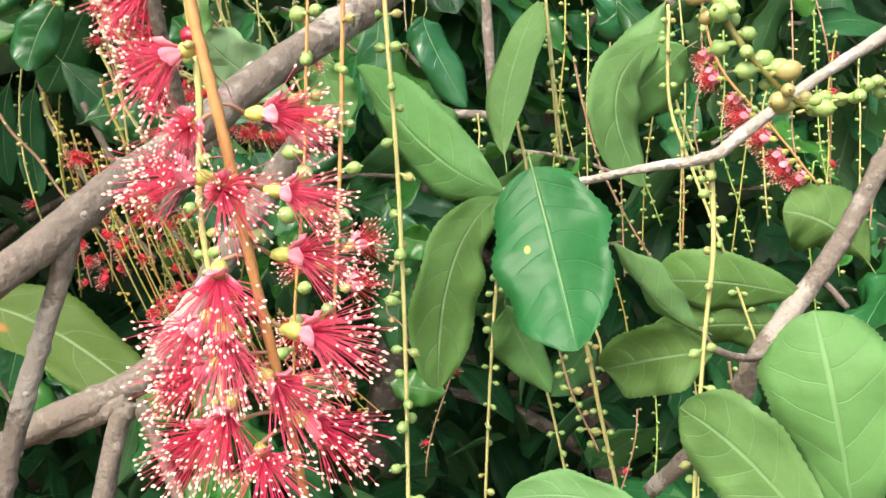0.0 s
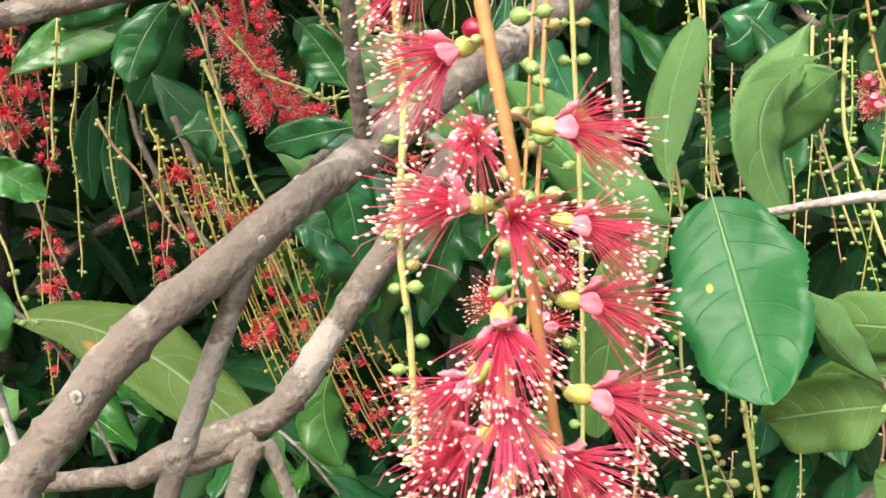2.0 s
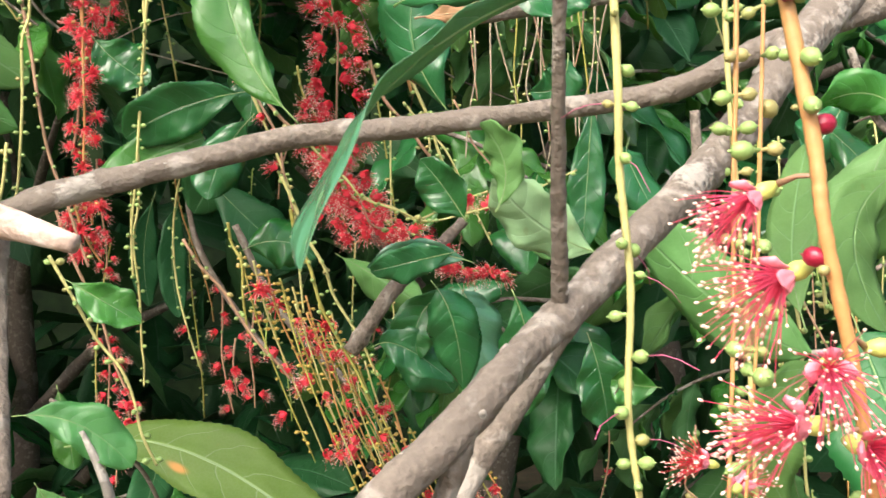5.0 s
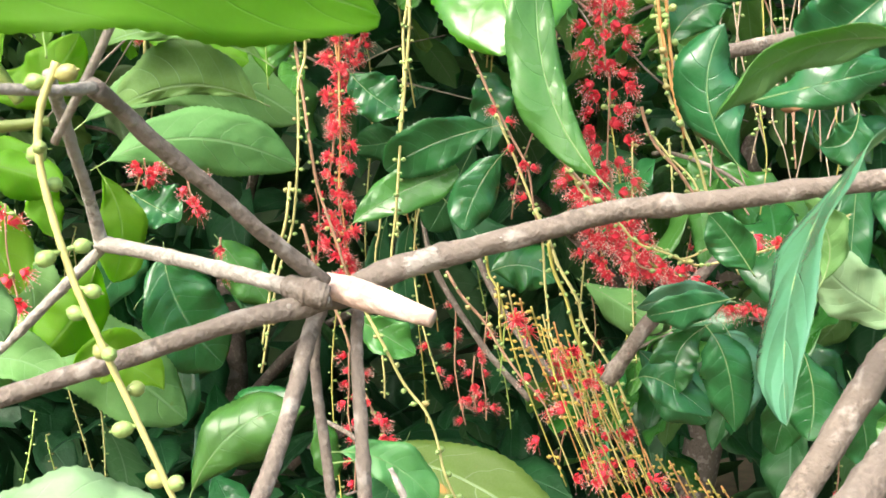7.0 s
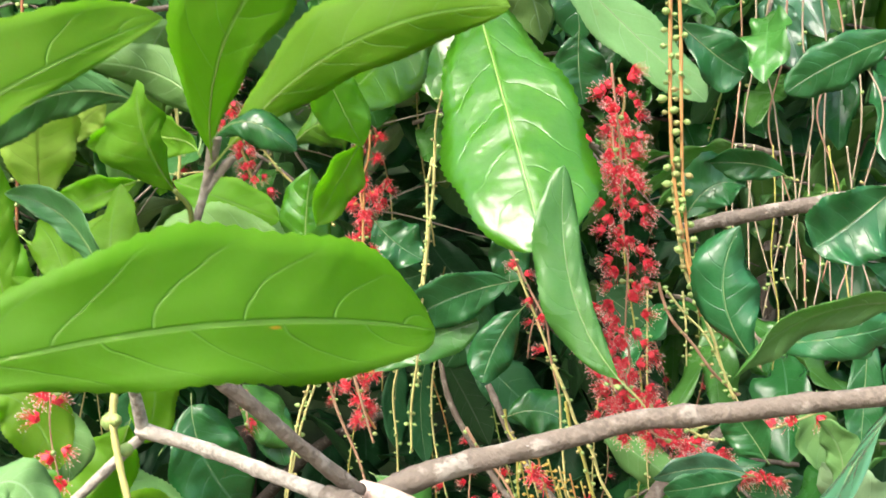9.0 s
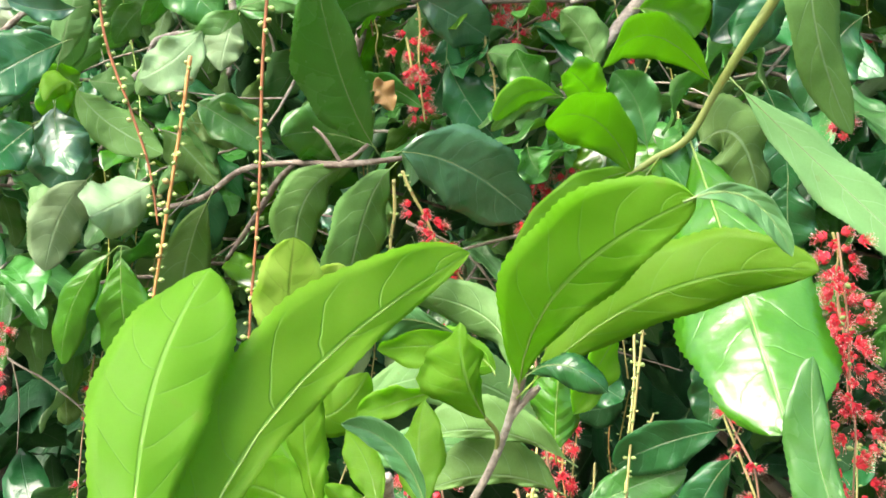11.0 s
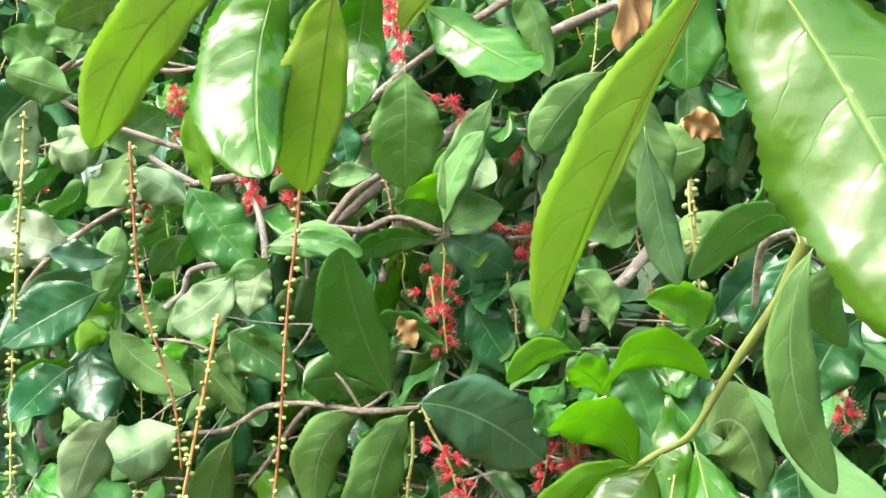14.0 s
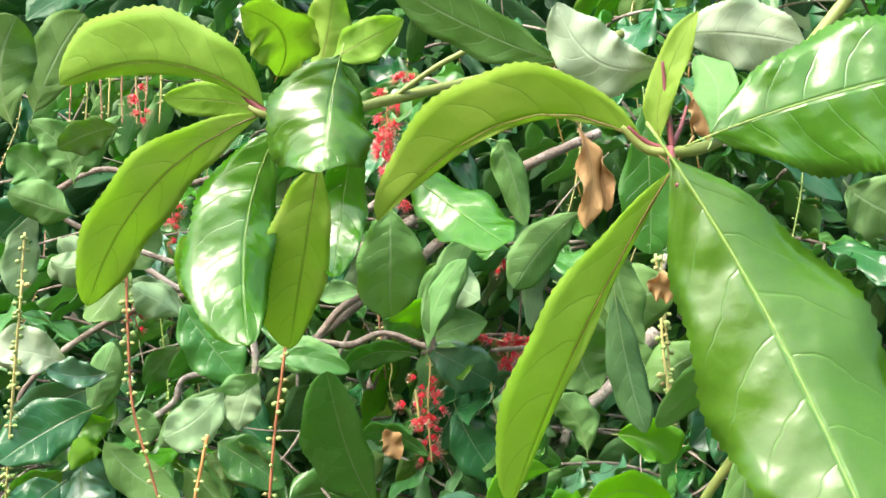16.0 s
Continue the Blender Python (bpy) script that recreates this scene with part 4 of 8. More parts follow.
stem("yl", "green", [(-0.4344, 0.3425, 2.0110, 0.0016), (-0.4248, 0.3473, 2.0073, 0.0021), (-0.4104, 0.3732, 2.0146, 0.0026), (-0.3956, 0.3971, 2.0296, 0.0029), (-0.3815, 0.4110, 2.0392, 0.0033), (-0.3454, 0.4513, 2.0652, 0.0028), (-0.3058, 0.4828, 2.0881, 0.0029), (-0.2733, 0.5104, 2.1146, 0.0030)])
stem("upl", "green", [(-0.3815, 0.4106, 2.0407, 0.0016), (-0.3598, 0.4144, 2.0577, 0.0016), (-0.3398, 0.4189, 2.0699, 0.0017)])
stem("yl", "bark", [(-0.4261, 0.3464, 2.0086, 0.0018), (-0.4156, 0.3552, 1.9921, 0.0018), (-0.4145, 0.3581, 1.9836, 0.0014)])
stem("bigs", "green", [(-0.2192, 0.2659, 1.9536, 0.0012), (-0.2114, 0.2711, 1.9464, 0.0018), (-0.2014, 0.2753, 1.9454, 0.0023), (-0.1885, 0.2894, 1.9531, 0.0024), (-0.1754, 0.3110, 1.9735, 0.0025), (-0.1499, 0.3608, 2.0296, 0.0031), (-0.1223, 0.3615, 2.0660, 0.0031)])
stem("bigs", "purple", [(-0.2038, 0.2650, 1.9785, 0.0006), (-0.2028, 0.2701, 1.9619, 0.0010), (-0.2014, 0.2750, 1.9465, 0.0013)])
stem("bigs", "purple", [(-0.2172, 0.2667, 1.9537, 0.0009), (-0.2094, 0.2715, 1.9478, 0.0013), (-0.2014, 0.2751, 1.9462, 0.0015)])
stem("bigs", "purple", [(-0.2012, 0.2700, 1.9448, 0.0015), (-0.1974, 0.2529, 1.9317, 0.0014), (-0.1941, 0.2439, 1.9211, 0.0010)])
stem("bigs", "purple", [(-0.2018, 0.2747, 1.9470, 0.0011), (-0.1996, 0.2834, 1.9587, 0.0009), (-0.1987, 0.2916, 1.9702, 0.0007)])
stem("yl", "purple", [(-0.4391, 0.3383, 2.0192, 0.0012), (-0.4315, 0.3432, 2.0123, 0.0018), (-0.4240, 0.3477, 2.0071, 0.0018)])
stem("upl", "bark", [(-0.4119, 0.6868, 2.0831, 0.0039), (-0.3768, 0.6951, 2.1031, 0.0042), (-0.3373, 0.7244, 2.1333, 0.0037)])
stem("upl", "bark", [(-0.8508, 0.6292, 2.0658, 0.0022), (-0.8265, 0.6363, 2.0748, 0.0034), (-0.7820, 0.6184, 2.0824, 0.0021)])
stem("upl", "bark", [(-0.8290, 0.6360, 2.0721, 0.0018), (-0.8128, 0.6464, 2.0584, 0.0025), (-0.7799, 0.6637, 2.0432, 0.0025), (-0.7137, 0.6956, 2.0229, 0.0028)])
stem("upl", "bark", [(-0.6010, 0.7563, 1.9660, 0.0034), (-0.5809, 0.7569, 1.9920, 0.0037), (-0.5563, 0.7612, 2.0109, 0.0031)])
stem("upl", "bark", [(-0.8714, 0.6719, 2.0827, 0.0022), (-0.8099, 0.6863, 2.1179, 0.0027), (-0.7501, 0.7133, 2.1063, 0.0027), (-0.6891, 0.7318, 2.1258, 0.0022)])
stem("upl", "bark", [(-0.6120, 0.7608, 2.0527, 0.0026), (-0.5715, 0.7675, 2.0859, 0.0032), (-0.5409, 0.7718, 2.1133, 0.0032), (-0.4903, 0.7808, 2.1523, 0.0037), (-0.4095, 0.7969, 2.2085, 0.0042)])
stem("upl", "pale", [(-0.3860, 0.8429, 1.9603, 0.0021), (-0.3470, 0.8521, 1.9827, 0.0031), (-0.3172, 0.8549, 2.0143, 0.0031), (-0.3012, 0.8484, 2.0598, 0.0026)])
stem("upl", "bark", [(-0.5917, 0.7393, 1.9602, 0.0030), (-0.5636, 0.7506, 1.9596, 0.0030), (-0.5351, 0.7586, 1.9712, 0.0027), (-0.5003, 0.7752, 1.9614, 0.0024)])

leaf("hero", (0.0365, 0.4275, 1.4798), (0.0428, 0.4071, 1.4474), (0.0480, 0.3829, 1.4165), 0.0232, (-0.88, 0.46, 0.10), "hero")
leaf("hero", (0.0269, 0.4495, 1.4700), (-0.0021, 0.4616, 1.4855), (-0.0355, 0.5065, 1.5237), 0.0165, (-0.4306, 0.3233, -0.8426), "mid")
leaf("hero", (0.0249, 0.4492, 1.4668), (0.0047, 0.4262, 1.4425), (-0.0020, 0.4303, 1.3924), 0.0150, (0.8037, 0.4383, -0.4025), "olive")
leaf("hero", (0.0286, 0.4713, 1.4833), (0.0324, 0.4950, 1.5137), (0.0492, 0.5300, 1.5534), 0.0113, (-0.8550, 0.4926, -0.1621), "mid")
leaf("hero", (0.0288, 0.4833, 1.4152), (0.0366, 0.4911, 1.3967), (0.0489, 0.4884, 1.3747), 0.0108, (0.7770, 0.4451, 0.4452), "mid")
leaf("pair", (0.1105, 0.4619, 1.4071), (0.0917, 0.4585, 1.4204), (0.0720, 0.4567, 1.4467), 0.0086, (-0.6165, 0.5897, -0.5217), "pale")
leaf("pair", (0.1666, 0.4928, 1.4140), (0.1296, 0.4939, 1.4226), (0.0983, 0.5139, 1.4203), 0.0141, (-0.0245, 0.2107, -0.9773), "olive")
leaf("pair", (0.1618, 0.5011, 1.3995), (0.1305, 0.5015, 1.4016), (0.1001, 0.5209, 1.3945), 0.0131, (0.1234, 0.1337, -0.9833), "olive")
leaf("pair", (0.1181, 0.4706, 1.3960), (0.0929, 0.4704, 1.3934), (0.0736, 0.4895, 1.3844), 0.0167, (0.2493, -0.0067, -0.9684), "olive")
leaf("near", (0.1571, 0.4023, 1.3311), (0.1462, 0.3990, 1.3875), (0.1420, 0.4134, 1.4235), 0.0248, (-0.9079, 0.3724, -0.1925), "mid")
leaf("near", (0.1393, 0.3830, 1.3373), (0.1142, 0.3970, 1.3695), (0.0901, 0.4093, 1.3879), 0.0185, (-0.6379, 0.2231, -0.7371), "mid")
leaf("near", (0.0819, 0.3936, 1.3410), (0.0563, 0.4053, 1.3538), (0.0240, 0.4248, 1.3476), 0.0091, (-0.1104, 0.0074, -0.9939), "pale")
leaf("bgr", (0.1365, 0.6496, 1.5451), (0.1013, 0.6255, 1.5112), (0.1159, 0.6191, 1.4587), 0.0191, (0.8838, 0.3332, -0.3285), "mid")
leaf("bgr", (0.1439, 0.6384, 1.5361), (0.1244, 0.6465, 1.5192), (0.0971, 0.6631, 1.4886), 0.0197, (0.7249, 0.0544, -0.6867), "mid")
leaf("bgr", (0.2147, 0.5439, 1.4215), (0.1955, 0.5464, 1.4416), (0.1717, 0.5473, 1.4492), 0.0183, (-0.5042, 0.2710, -0.8200), "olive")
leaf("bgr", (-0.0037, 0.6050, 1.5056), (0.0053, 0.6040, 1.4977), (0.0229, 0.5997, 1.4621), 0.0108, (0.7670, 0.4926, 0.4112), "mid")
leaf("bgr", (-0.0066, 0.7126, 1.5636), (-0.0016, 0.7105, 1.5457), (0.0190, 0.7057, 1.5059), 0.0144, (-0.8239, -0.4760, -0.3076), "dark")
leaf("bgr", (0.1158, 0.7132, 1.5715), (0.1368, 0.7105, 1.5496), (0.1506, 0.7079, 1.5278), 0.0162, (-0.7576, -0.3248, -0.5661), "dark")
leaf("spot", (-0.3374, 0.7067, 1.3876), (-0.2625, 0.6965, 1.3767), (-0.1697, 0.6534, 1.3231), 0.0244, (0.4462, 0.5835, 0.6785), "spotty")
# deep leaves by the dark gap: shade comes from their darker colour
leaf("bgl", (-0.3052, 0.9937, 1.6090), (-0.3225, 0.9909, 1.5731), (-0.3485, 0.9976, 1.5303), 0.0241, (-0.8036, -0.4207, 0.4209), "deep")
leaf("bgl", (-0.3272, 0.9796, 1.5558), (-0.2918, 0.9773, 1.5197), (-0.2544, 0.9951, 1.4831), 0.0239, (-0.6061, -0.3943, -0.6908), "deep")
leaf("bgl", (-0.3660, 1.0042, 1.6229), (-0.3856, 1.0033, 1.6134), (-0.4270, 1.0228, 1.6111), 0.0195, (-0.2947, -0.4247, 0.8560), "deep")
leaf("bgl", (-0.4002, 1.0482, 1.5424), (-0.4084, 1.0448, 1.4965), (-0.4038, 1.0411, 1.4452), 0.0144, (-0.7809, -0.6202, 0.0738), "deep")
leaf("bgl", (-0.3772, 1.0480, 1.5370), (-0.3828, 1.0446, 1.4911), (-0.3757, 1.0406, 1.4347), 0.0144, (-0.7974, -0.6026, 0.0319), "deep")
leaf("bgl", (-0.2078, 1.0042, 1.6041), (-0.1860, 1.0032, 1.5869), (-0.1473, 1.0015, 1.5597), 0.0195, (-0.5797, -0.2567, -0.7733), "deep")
leaf("mid", (-0.0652, 0.6500, 1.5412), (-0.0639, 0.6486, 1.5212), (-0.0503, 0.6471, 1.4996), 0.0148, (0.9342, 0.1461, 0.3255), "mid")
leaf("mid", (-0.0310, 0.6735, 1.5849), (-0.0347, 0.6705, 1.5437), (-0.0383, 0.6675, 1.5025), 0.0108, (-0.9888, -0.1151, 0.0952), "dark")
leaf("mid", (-0.0321, 0.6937, 1.4476), (-0.0257, 0.6919, 1.4225), (-0.0212, 0.6998, 1.3925), 0.0167, (-0.9708, -0.1219, -0.2064), "dark")
leaf("mid", (-0.0587, 0.6939, 1.4545), (-0.0690, 0.6921, 1.4297), (-0.0759, 0.6999, 1.3999), 0.0133, (-0.9376, -0.2153, 0.2729), "dark")
leaf("mid", (-0.1981, 0.8460, 1.4941), (-0.1695, 0.8450, 1.4774), (-0.1410, 0.8439, 1.4586), 0.0156, (0.5041, 0.3440, 0.7922), "mid")
leaf("mid", (-0.1213, 0.5878, 1.3810), (-0.1244, 0.5863, 1.3599), (-0.1148, 0.5845, 1.3345), 0.0135, (-0.8855, -0.4553, -0.0926), "mid")
leaf("mid", (-0.1348, 0.8440, 1.4586), (-0.1081, 0.8448, 1.4665), (-0.0751, 0.8456, 1.4743), 0.0131, (0.2459, -0.3731, -0.8946), "dark")
leaf("mid", (0.0022, 0.6622, 1.4243), (-0.0121, 0.6622, 1.4261), (-0.0232, 0.6624, 1.4294), 0.0115, (0.1939, -0.0726, 0.9783), "mid")
leaf("mid", (-0.0611, 0.6362, 1.3492), (-0.0766, 0.6355, 1.3417), (-0.0951, 0.6348, 1.3343), 0.0108, (-0.4042, 0.0685, 0.9121), "dark")
leaf("mid", (-0.0333, 0.6854, 1.3328), (-0.0167, 0.6853, 1.3293), (0.0016, 0.6852, 1.3258), 0.0120, (-0.1828, -0.4054, -0.8957), "mid")
leaf("mid", (0.1454, 0.6745, 1.5766), (0.1233, 0.6752, 1.5896), (0.0946, 0.6743, 1.5804), 0.0143, (0.0705, -0.3276, 0.9422), "mid")
leaf("mid", (0.1389, 0.6736, 1.5656), (0.1259, 0.6714, 1.5356), (0.1288, 0.6693, 1.5070), 0.0191, (0.9850, -0.0391, -0.1680), "pale")
leaf("mid", (0.1417, 0.7561, 1.5972), (0.1234, 0.7539, 1.5688), (0.1089, 0.7532, 1.5600), 0.0180, (-0.7423, -0.1110, 0.6609), "dark")
leaf("bgl", (-0.3914, 0.7878, 1.4067), (-0.3841, 0.7857, 1.3759), (-0.3805, 0.7840, 1.3528), 0.0115, (-0.8215, -0.5556, -0.1283), "mid")
leaf("bgl", (-0.3853, 0.7338, 1.3524), (-0.3640, 0.7324, 1.3306), (-0.3460, 0.7331, 1.3376), 0.0180, (0.3093, 0.5156, 0.7991), "mid")
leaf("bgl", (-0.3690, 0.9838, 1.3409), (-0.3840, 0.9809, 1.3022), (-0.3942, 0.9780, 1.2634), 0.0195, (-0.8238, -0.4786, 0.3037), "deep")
leaf("hang", (-0.0770, 0.3306, 1.5980), (-0.1101, 0.3140, 1.5940), (-0.1312, 0.3092, 1.5768), 0.0071, (-0.0101, 0.7174, -0.6966), "mid")
leaf("hang", (-0.0756, 0.3110, 1.5800), (-0.1120, 0.2600, 1.5515), (-0.1245, 0.2110, 1.5150), 0.0090, (-0.5000, 0.6600, -0.5600), "bluish")
leaf("hang", (-0.1183, 0.3528, 1.5844), (-0.1013, 0.3357, 1.5871), (-0.0809, 0.3398, 1.5916), 0.0072, (0.0947, -0.2606, -0.9608), "dark")
leaf("lfol", (-0.5117, 0.6764, 1.6123), (-0.4426, 0.6907, 1.6409), (-0.3825, 0.7316, 1.6131), 0.0229, (-0.0622, 0.1320, 0.9893), "mid")
leaf("lfol", (-0.4634, 0.6131, 1.5833), (-0.4149, 0.6330, 1.5965), (-0.3695, 0.6817, 1.5802), 0.0210, (-0.0412, 0.1006, 0.9941), "mid")
leaf("lfol", (-0.4695, 0.6666, 1.6731), (-0.4378, 0.6721, 1.6619), (-0.3991, 0.6789, 1.6470), 0.0162, (0.3158, 0.1721, 0.9331), "fresh")
leaf("lfol", (-0.4783, 0.5101, 1.6263), (-0.4506, 0.5150, 1.6175), (-0.4283, 0.5203, 1.6425), 0.0141, (-0.2893, -0.0961, 0.9524), "fresh")
leaf("lfol", (-0.4485, 0.4628, 1.5762), (-0.4334, 0.4656, 1.5735), (-0.4108, 0.4695, 1.5655), 0.0115, (0.2153, 0.2875, 0.9333), "fresh")
leaf("lfol", (-0.4760, 0.5071, 1.5417), (-0.4567, 0.5102, 1.5273), (-0.4513, 0.5101, 1.5019), 0.0141, (0.5917, 0.6880, 0.4201), "mid")
leaf("lfol", (-0.4516, 0.4585, 1.4866), (-0.4289, 0.4628, 1.4862), (-0.4088, 0.4661, 1.4731), 0.0115, (0.1693, 0.5232, 0.8352), "mid")
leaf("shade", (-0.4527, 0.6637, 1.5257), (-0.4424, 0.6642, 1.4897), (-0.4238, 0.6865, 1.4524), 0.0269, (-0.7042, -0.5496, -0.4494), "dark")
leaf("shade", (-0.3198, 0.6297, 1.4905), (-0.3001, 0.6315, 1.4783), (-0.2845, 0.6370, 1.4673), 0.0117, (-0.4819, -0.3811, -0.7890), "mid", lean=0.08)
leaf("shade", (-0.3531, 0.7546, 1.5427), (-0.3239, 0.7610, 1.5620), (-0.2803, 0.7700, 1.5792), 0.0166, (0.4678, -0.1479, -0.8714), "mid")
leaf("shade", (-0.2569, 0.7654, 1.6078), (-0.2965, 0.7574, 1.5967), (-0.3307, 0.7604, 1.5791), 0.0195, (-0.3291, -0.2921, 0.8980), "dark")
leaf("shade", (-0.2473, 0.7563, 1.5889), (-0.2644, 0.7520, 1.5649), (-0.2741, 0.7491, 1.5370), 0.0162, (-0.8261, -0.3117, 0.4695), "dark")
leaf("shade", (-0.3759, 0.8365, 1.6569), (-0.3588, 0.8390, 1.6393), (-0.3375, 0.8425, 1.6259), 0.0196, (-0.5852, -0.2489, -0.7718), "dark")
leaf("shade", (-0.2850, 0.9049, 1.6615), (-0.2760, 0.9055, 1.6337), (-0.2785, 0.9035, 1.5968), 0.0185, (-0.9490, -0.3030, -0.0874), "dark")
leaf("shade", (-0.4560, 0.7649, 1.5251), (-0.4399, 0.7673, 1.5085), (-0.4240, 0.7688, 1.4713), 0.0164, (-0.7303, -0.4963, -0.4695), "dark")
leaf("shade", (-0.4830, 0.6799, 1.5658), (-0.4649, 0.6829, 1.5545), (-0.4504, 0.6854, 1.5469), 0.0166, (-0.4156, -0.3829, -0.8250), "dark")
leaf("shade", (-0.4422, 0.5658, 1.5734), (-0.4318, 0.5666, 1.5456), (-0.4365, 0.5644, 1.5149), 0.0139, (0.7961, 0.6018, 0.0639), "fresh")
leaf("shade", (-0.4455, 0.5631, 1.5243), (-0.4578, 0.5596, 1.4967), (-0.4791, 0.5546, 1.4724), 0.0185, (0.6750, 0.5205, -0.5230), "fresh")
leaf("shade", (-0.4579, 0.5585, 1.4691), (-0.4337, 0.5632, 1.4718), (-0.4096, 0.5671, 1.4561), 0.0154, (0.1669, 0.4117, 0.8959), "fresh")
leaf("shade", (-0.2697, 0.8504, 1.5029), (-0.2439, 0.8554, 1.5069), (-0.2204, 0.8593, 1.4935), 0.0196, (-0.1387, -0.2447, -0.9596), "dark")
leaf("shade", (-0.3742, 0.5211, 1.4134), (-0.3519, 0.5267, 1.4441), (-0.3216, 0.5430, 1.4531), 0.0169, (0.6270, -0.1073, -0.7716), "olive")
leaf("shade", (-0.2880, 0.4878, 1.4433), (-0.2653, 0.4919, 1.4378), (-0.2453, 0.4950, 1.4196), 0.0108, (-0.3671, -0.4681, -0.8038), "pale")
leaf("rfol", (-0.1103, 0.5751, 1.5055), (-0.1297, 0.5713, 1.5016), (-0.1506, 0.5773, 1.4966), 0.0090, (-0.2219, -0.1615, 0.9616), "dark")
leaf("rfol", (-0.1182, 0.5831, 1.4875), (-0.1098, 0.5838, 1.4673), (-0.1065, 0.5933, 1.4350), 0.0138, (-0.9604, -0.1388, -0.2414), "dark")
leaf("rfol", (-0.1567, 0.7173, 1.4606), (-0.1357, 0.7204, 1.4388), (-0.1146, 0.7233, 1.4133), 0.0180, (-0.7024, -0.2673, -0.6597), "dark")
leaf("rfol", (-0.0556, 0.4345, 1.5097), (-0.0746, 0.4316, 1.5194), (-0.0915, 0.4295, 1.5363), 0.0123, (-0.6014, 0.2197, -0.7681), "silver_skylit")
leaf("rfol", (-0.1035, 0.5262, 1.5227), (-0.1135, 0.5249, 1.5382), (-0.1223, 0.5237, 1.5486), 0.0103, (0.7879, -0.2917, 0.5424), "dark")
leaf("rfol", (-0.0811, 0.5290, 1.4865), (-0.0761, 0.5291, 1.4659), (-0.0788, 0.5277, 1.4455), 0.0128, (-0.9896, -0.1345, -0.0508), "dark")
leaf("rfol", (-0.0552, 0.5383, 1.5938), (-0.0603, 0.5368, 1.5811), (-0.0729, 0.5343, 1.5787), 0.0103, (-0.6134, -0.1852, 0.7678), "dark")
leaf("lfol", (-0.3004, 0.2361, 1.4762), (-0.2857, 0.2492, 1.4810), (-0.2609, 0.2630, 1.4660), 0.0147, (-0.0986, 0.4783, 0.8727), "silver_skylit")
leaf("ros", (-0.2906, 0.1538, 1.5804), (-0.2375, 0.1739, 1.5936), (-0.2001, 0.2222, 1.5922), 0.0151, (-0.1167, 0.0474, 0.9921), "large", lean=0.24)
leaf("top", (-0.1689, 0.4439, 1.5653), (-0.1887, 0.4485, 1.6030), (-0.1922, 0.4562, 1.6547), 0.0109, (0.9561, 0.1554, 0.2485), "mid", lean=-0.28)
leaf("glo", (-0.2836, 0.3851, 1.6986), (-0.2749, 0.3980, 1.6746), (-0.2685, 0.4101, 1.6587), 0.0106, (-0.7505, -0.3942, -0.5305), "fresh")
leaf("glo", (-0.2716, 0.4195, 1.6619), (-0.2807, 0.4184, 1.6457), (-0.2898, 0.4173, 1.6272), 0.0092, (0.5805, 0.7342, -0.3521), "fresh")
leaf("rfol", (-0.1103, 0.5061, 1.5696), (-0.1240, 0.5021, 1.6003), (-0.1164, 0.5024, 1.6311), 0.0149, (0.9706, -0.2260, 0.0834), "dark")
leaf("rfol", (-0.1422, 0.5948, 1.7477), (-0.1211, 0.5997, 1.7294), (-0.1060, 0.6030, 1.7202), 0.0148, (-0.6081, 0.0202, -0.7936), "dark")
leaf("rfol", (-0.0353, 0.5686, 1.6542), (-0.0602, 0.5644, 1.6344), (-0.0769, 0.5616, 1.6230), 0.0198, (-0.5823, -0.1231, 0.8036), "dark")
leaf("rfol", (-0.0214, 0.6189, 1.7422), (-0.0577, 0.6123, 1.7266), (-0.0849, 0.6076, 1.7096), 0.0139, (-0.3982, -0.2823, 0.8728), "dark")
leaf("rfol", (-0.1384, 0.6506, 1.6434), (-0.1220, 0.6531, 1.6635), (-0.1024, 0.6569, 1.6635), 0.0183, (0.5002, -0.1113, -0.8587), "dark")
leaf("rfol", (-0.0795, 0.6612, 1.6703), (-0.0991, 0.6571, 1.6769), (-0.1285, 0.6513, 1.6767), 0.0100, (0.1819, -0.2906, 0.9394), "dark")
leaf("rfol", (-0.0895, 0.4098, 1.5267), (-0.0875, 0.4097, 1.5411), (-0.0955, 0.4076, 1.5544), 0.0072, (-0.8793, 0.4512, -0.1528), "mid")
leaf("ros", (-0.2793, 0.2844, 1.6407), (-0.2575, 0.2465, 1.6683), (-0.2180, 0.2150, 1.6869), 0.0141, (-0.7736, -0.1938, 0.6033), "fresh", lean=0.28)
leaf("ros", (-0.2185, 0.2147, 1.6871), (-0.2055, 0.2187, 1.6870), (-0.1961, 0.2229, 1.6736), 0.0034, (-0.4584, -0.1994, -0.8661), "silver_skylit", lean=0.20)
leaf("ros", (-0.2743, 0.2858, 1.6423), (-0.2340, 0.2745, 1.6687), (-0.1898, 0.2666, 1.6744), 0.0115, (-0.4175, -0.0194, 0.9085), "fresh", lean=0.28)
leaf("ros", (-0.3365, 0.1880, 1.5867), (-0.3312, 0.2272, 1.6353), (-0.3000, 0.2952, 1.6834), 0.0143, (-0.7017, -0.2594, 0.6636), "fresh", lean=0.49)
leaf("ros", (-0.3366, 0.1669, 1.5885), (-0.3514, 0.1898, 1.6333), (-0.3574, 0.2264, 1.6718), 0.0159, (-0.8790, -0.4634, 0.1121), "fresh")
leaf("ros", (-0.2819, 0.2833, 1.6441), (-0.2931, 0.2888, 1.6623), (-0.3235, 0.2894, 1.6696), 0.0081, (-0.4786, 0.2554, -0.8400), "mid")
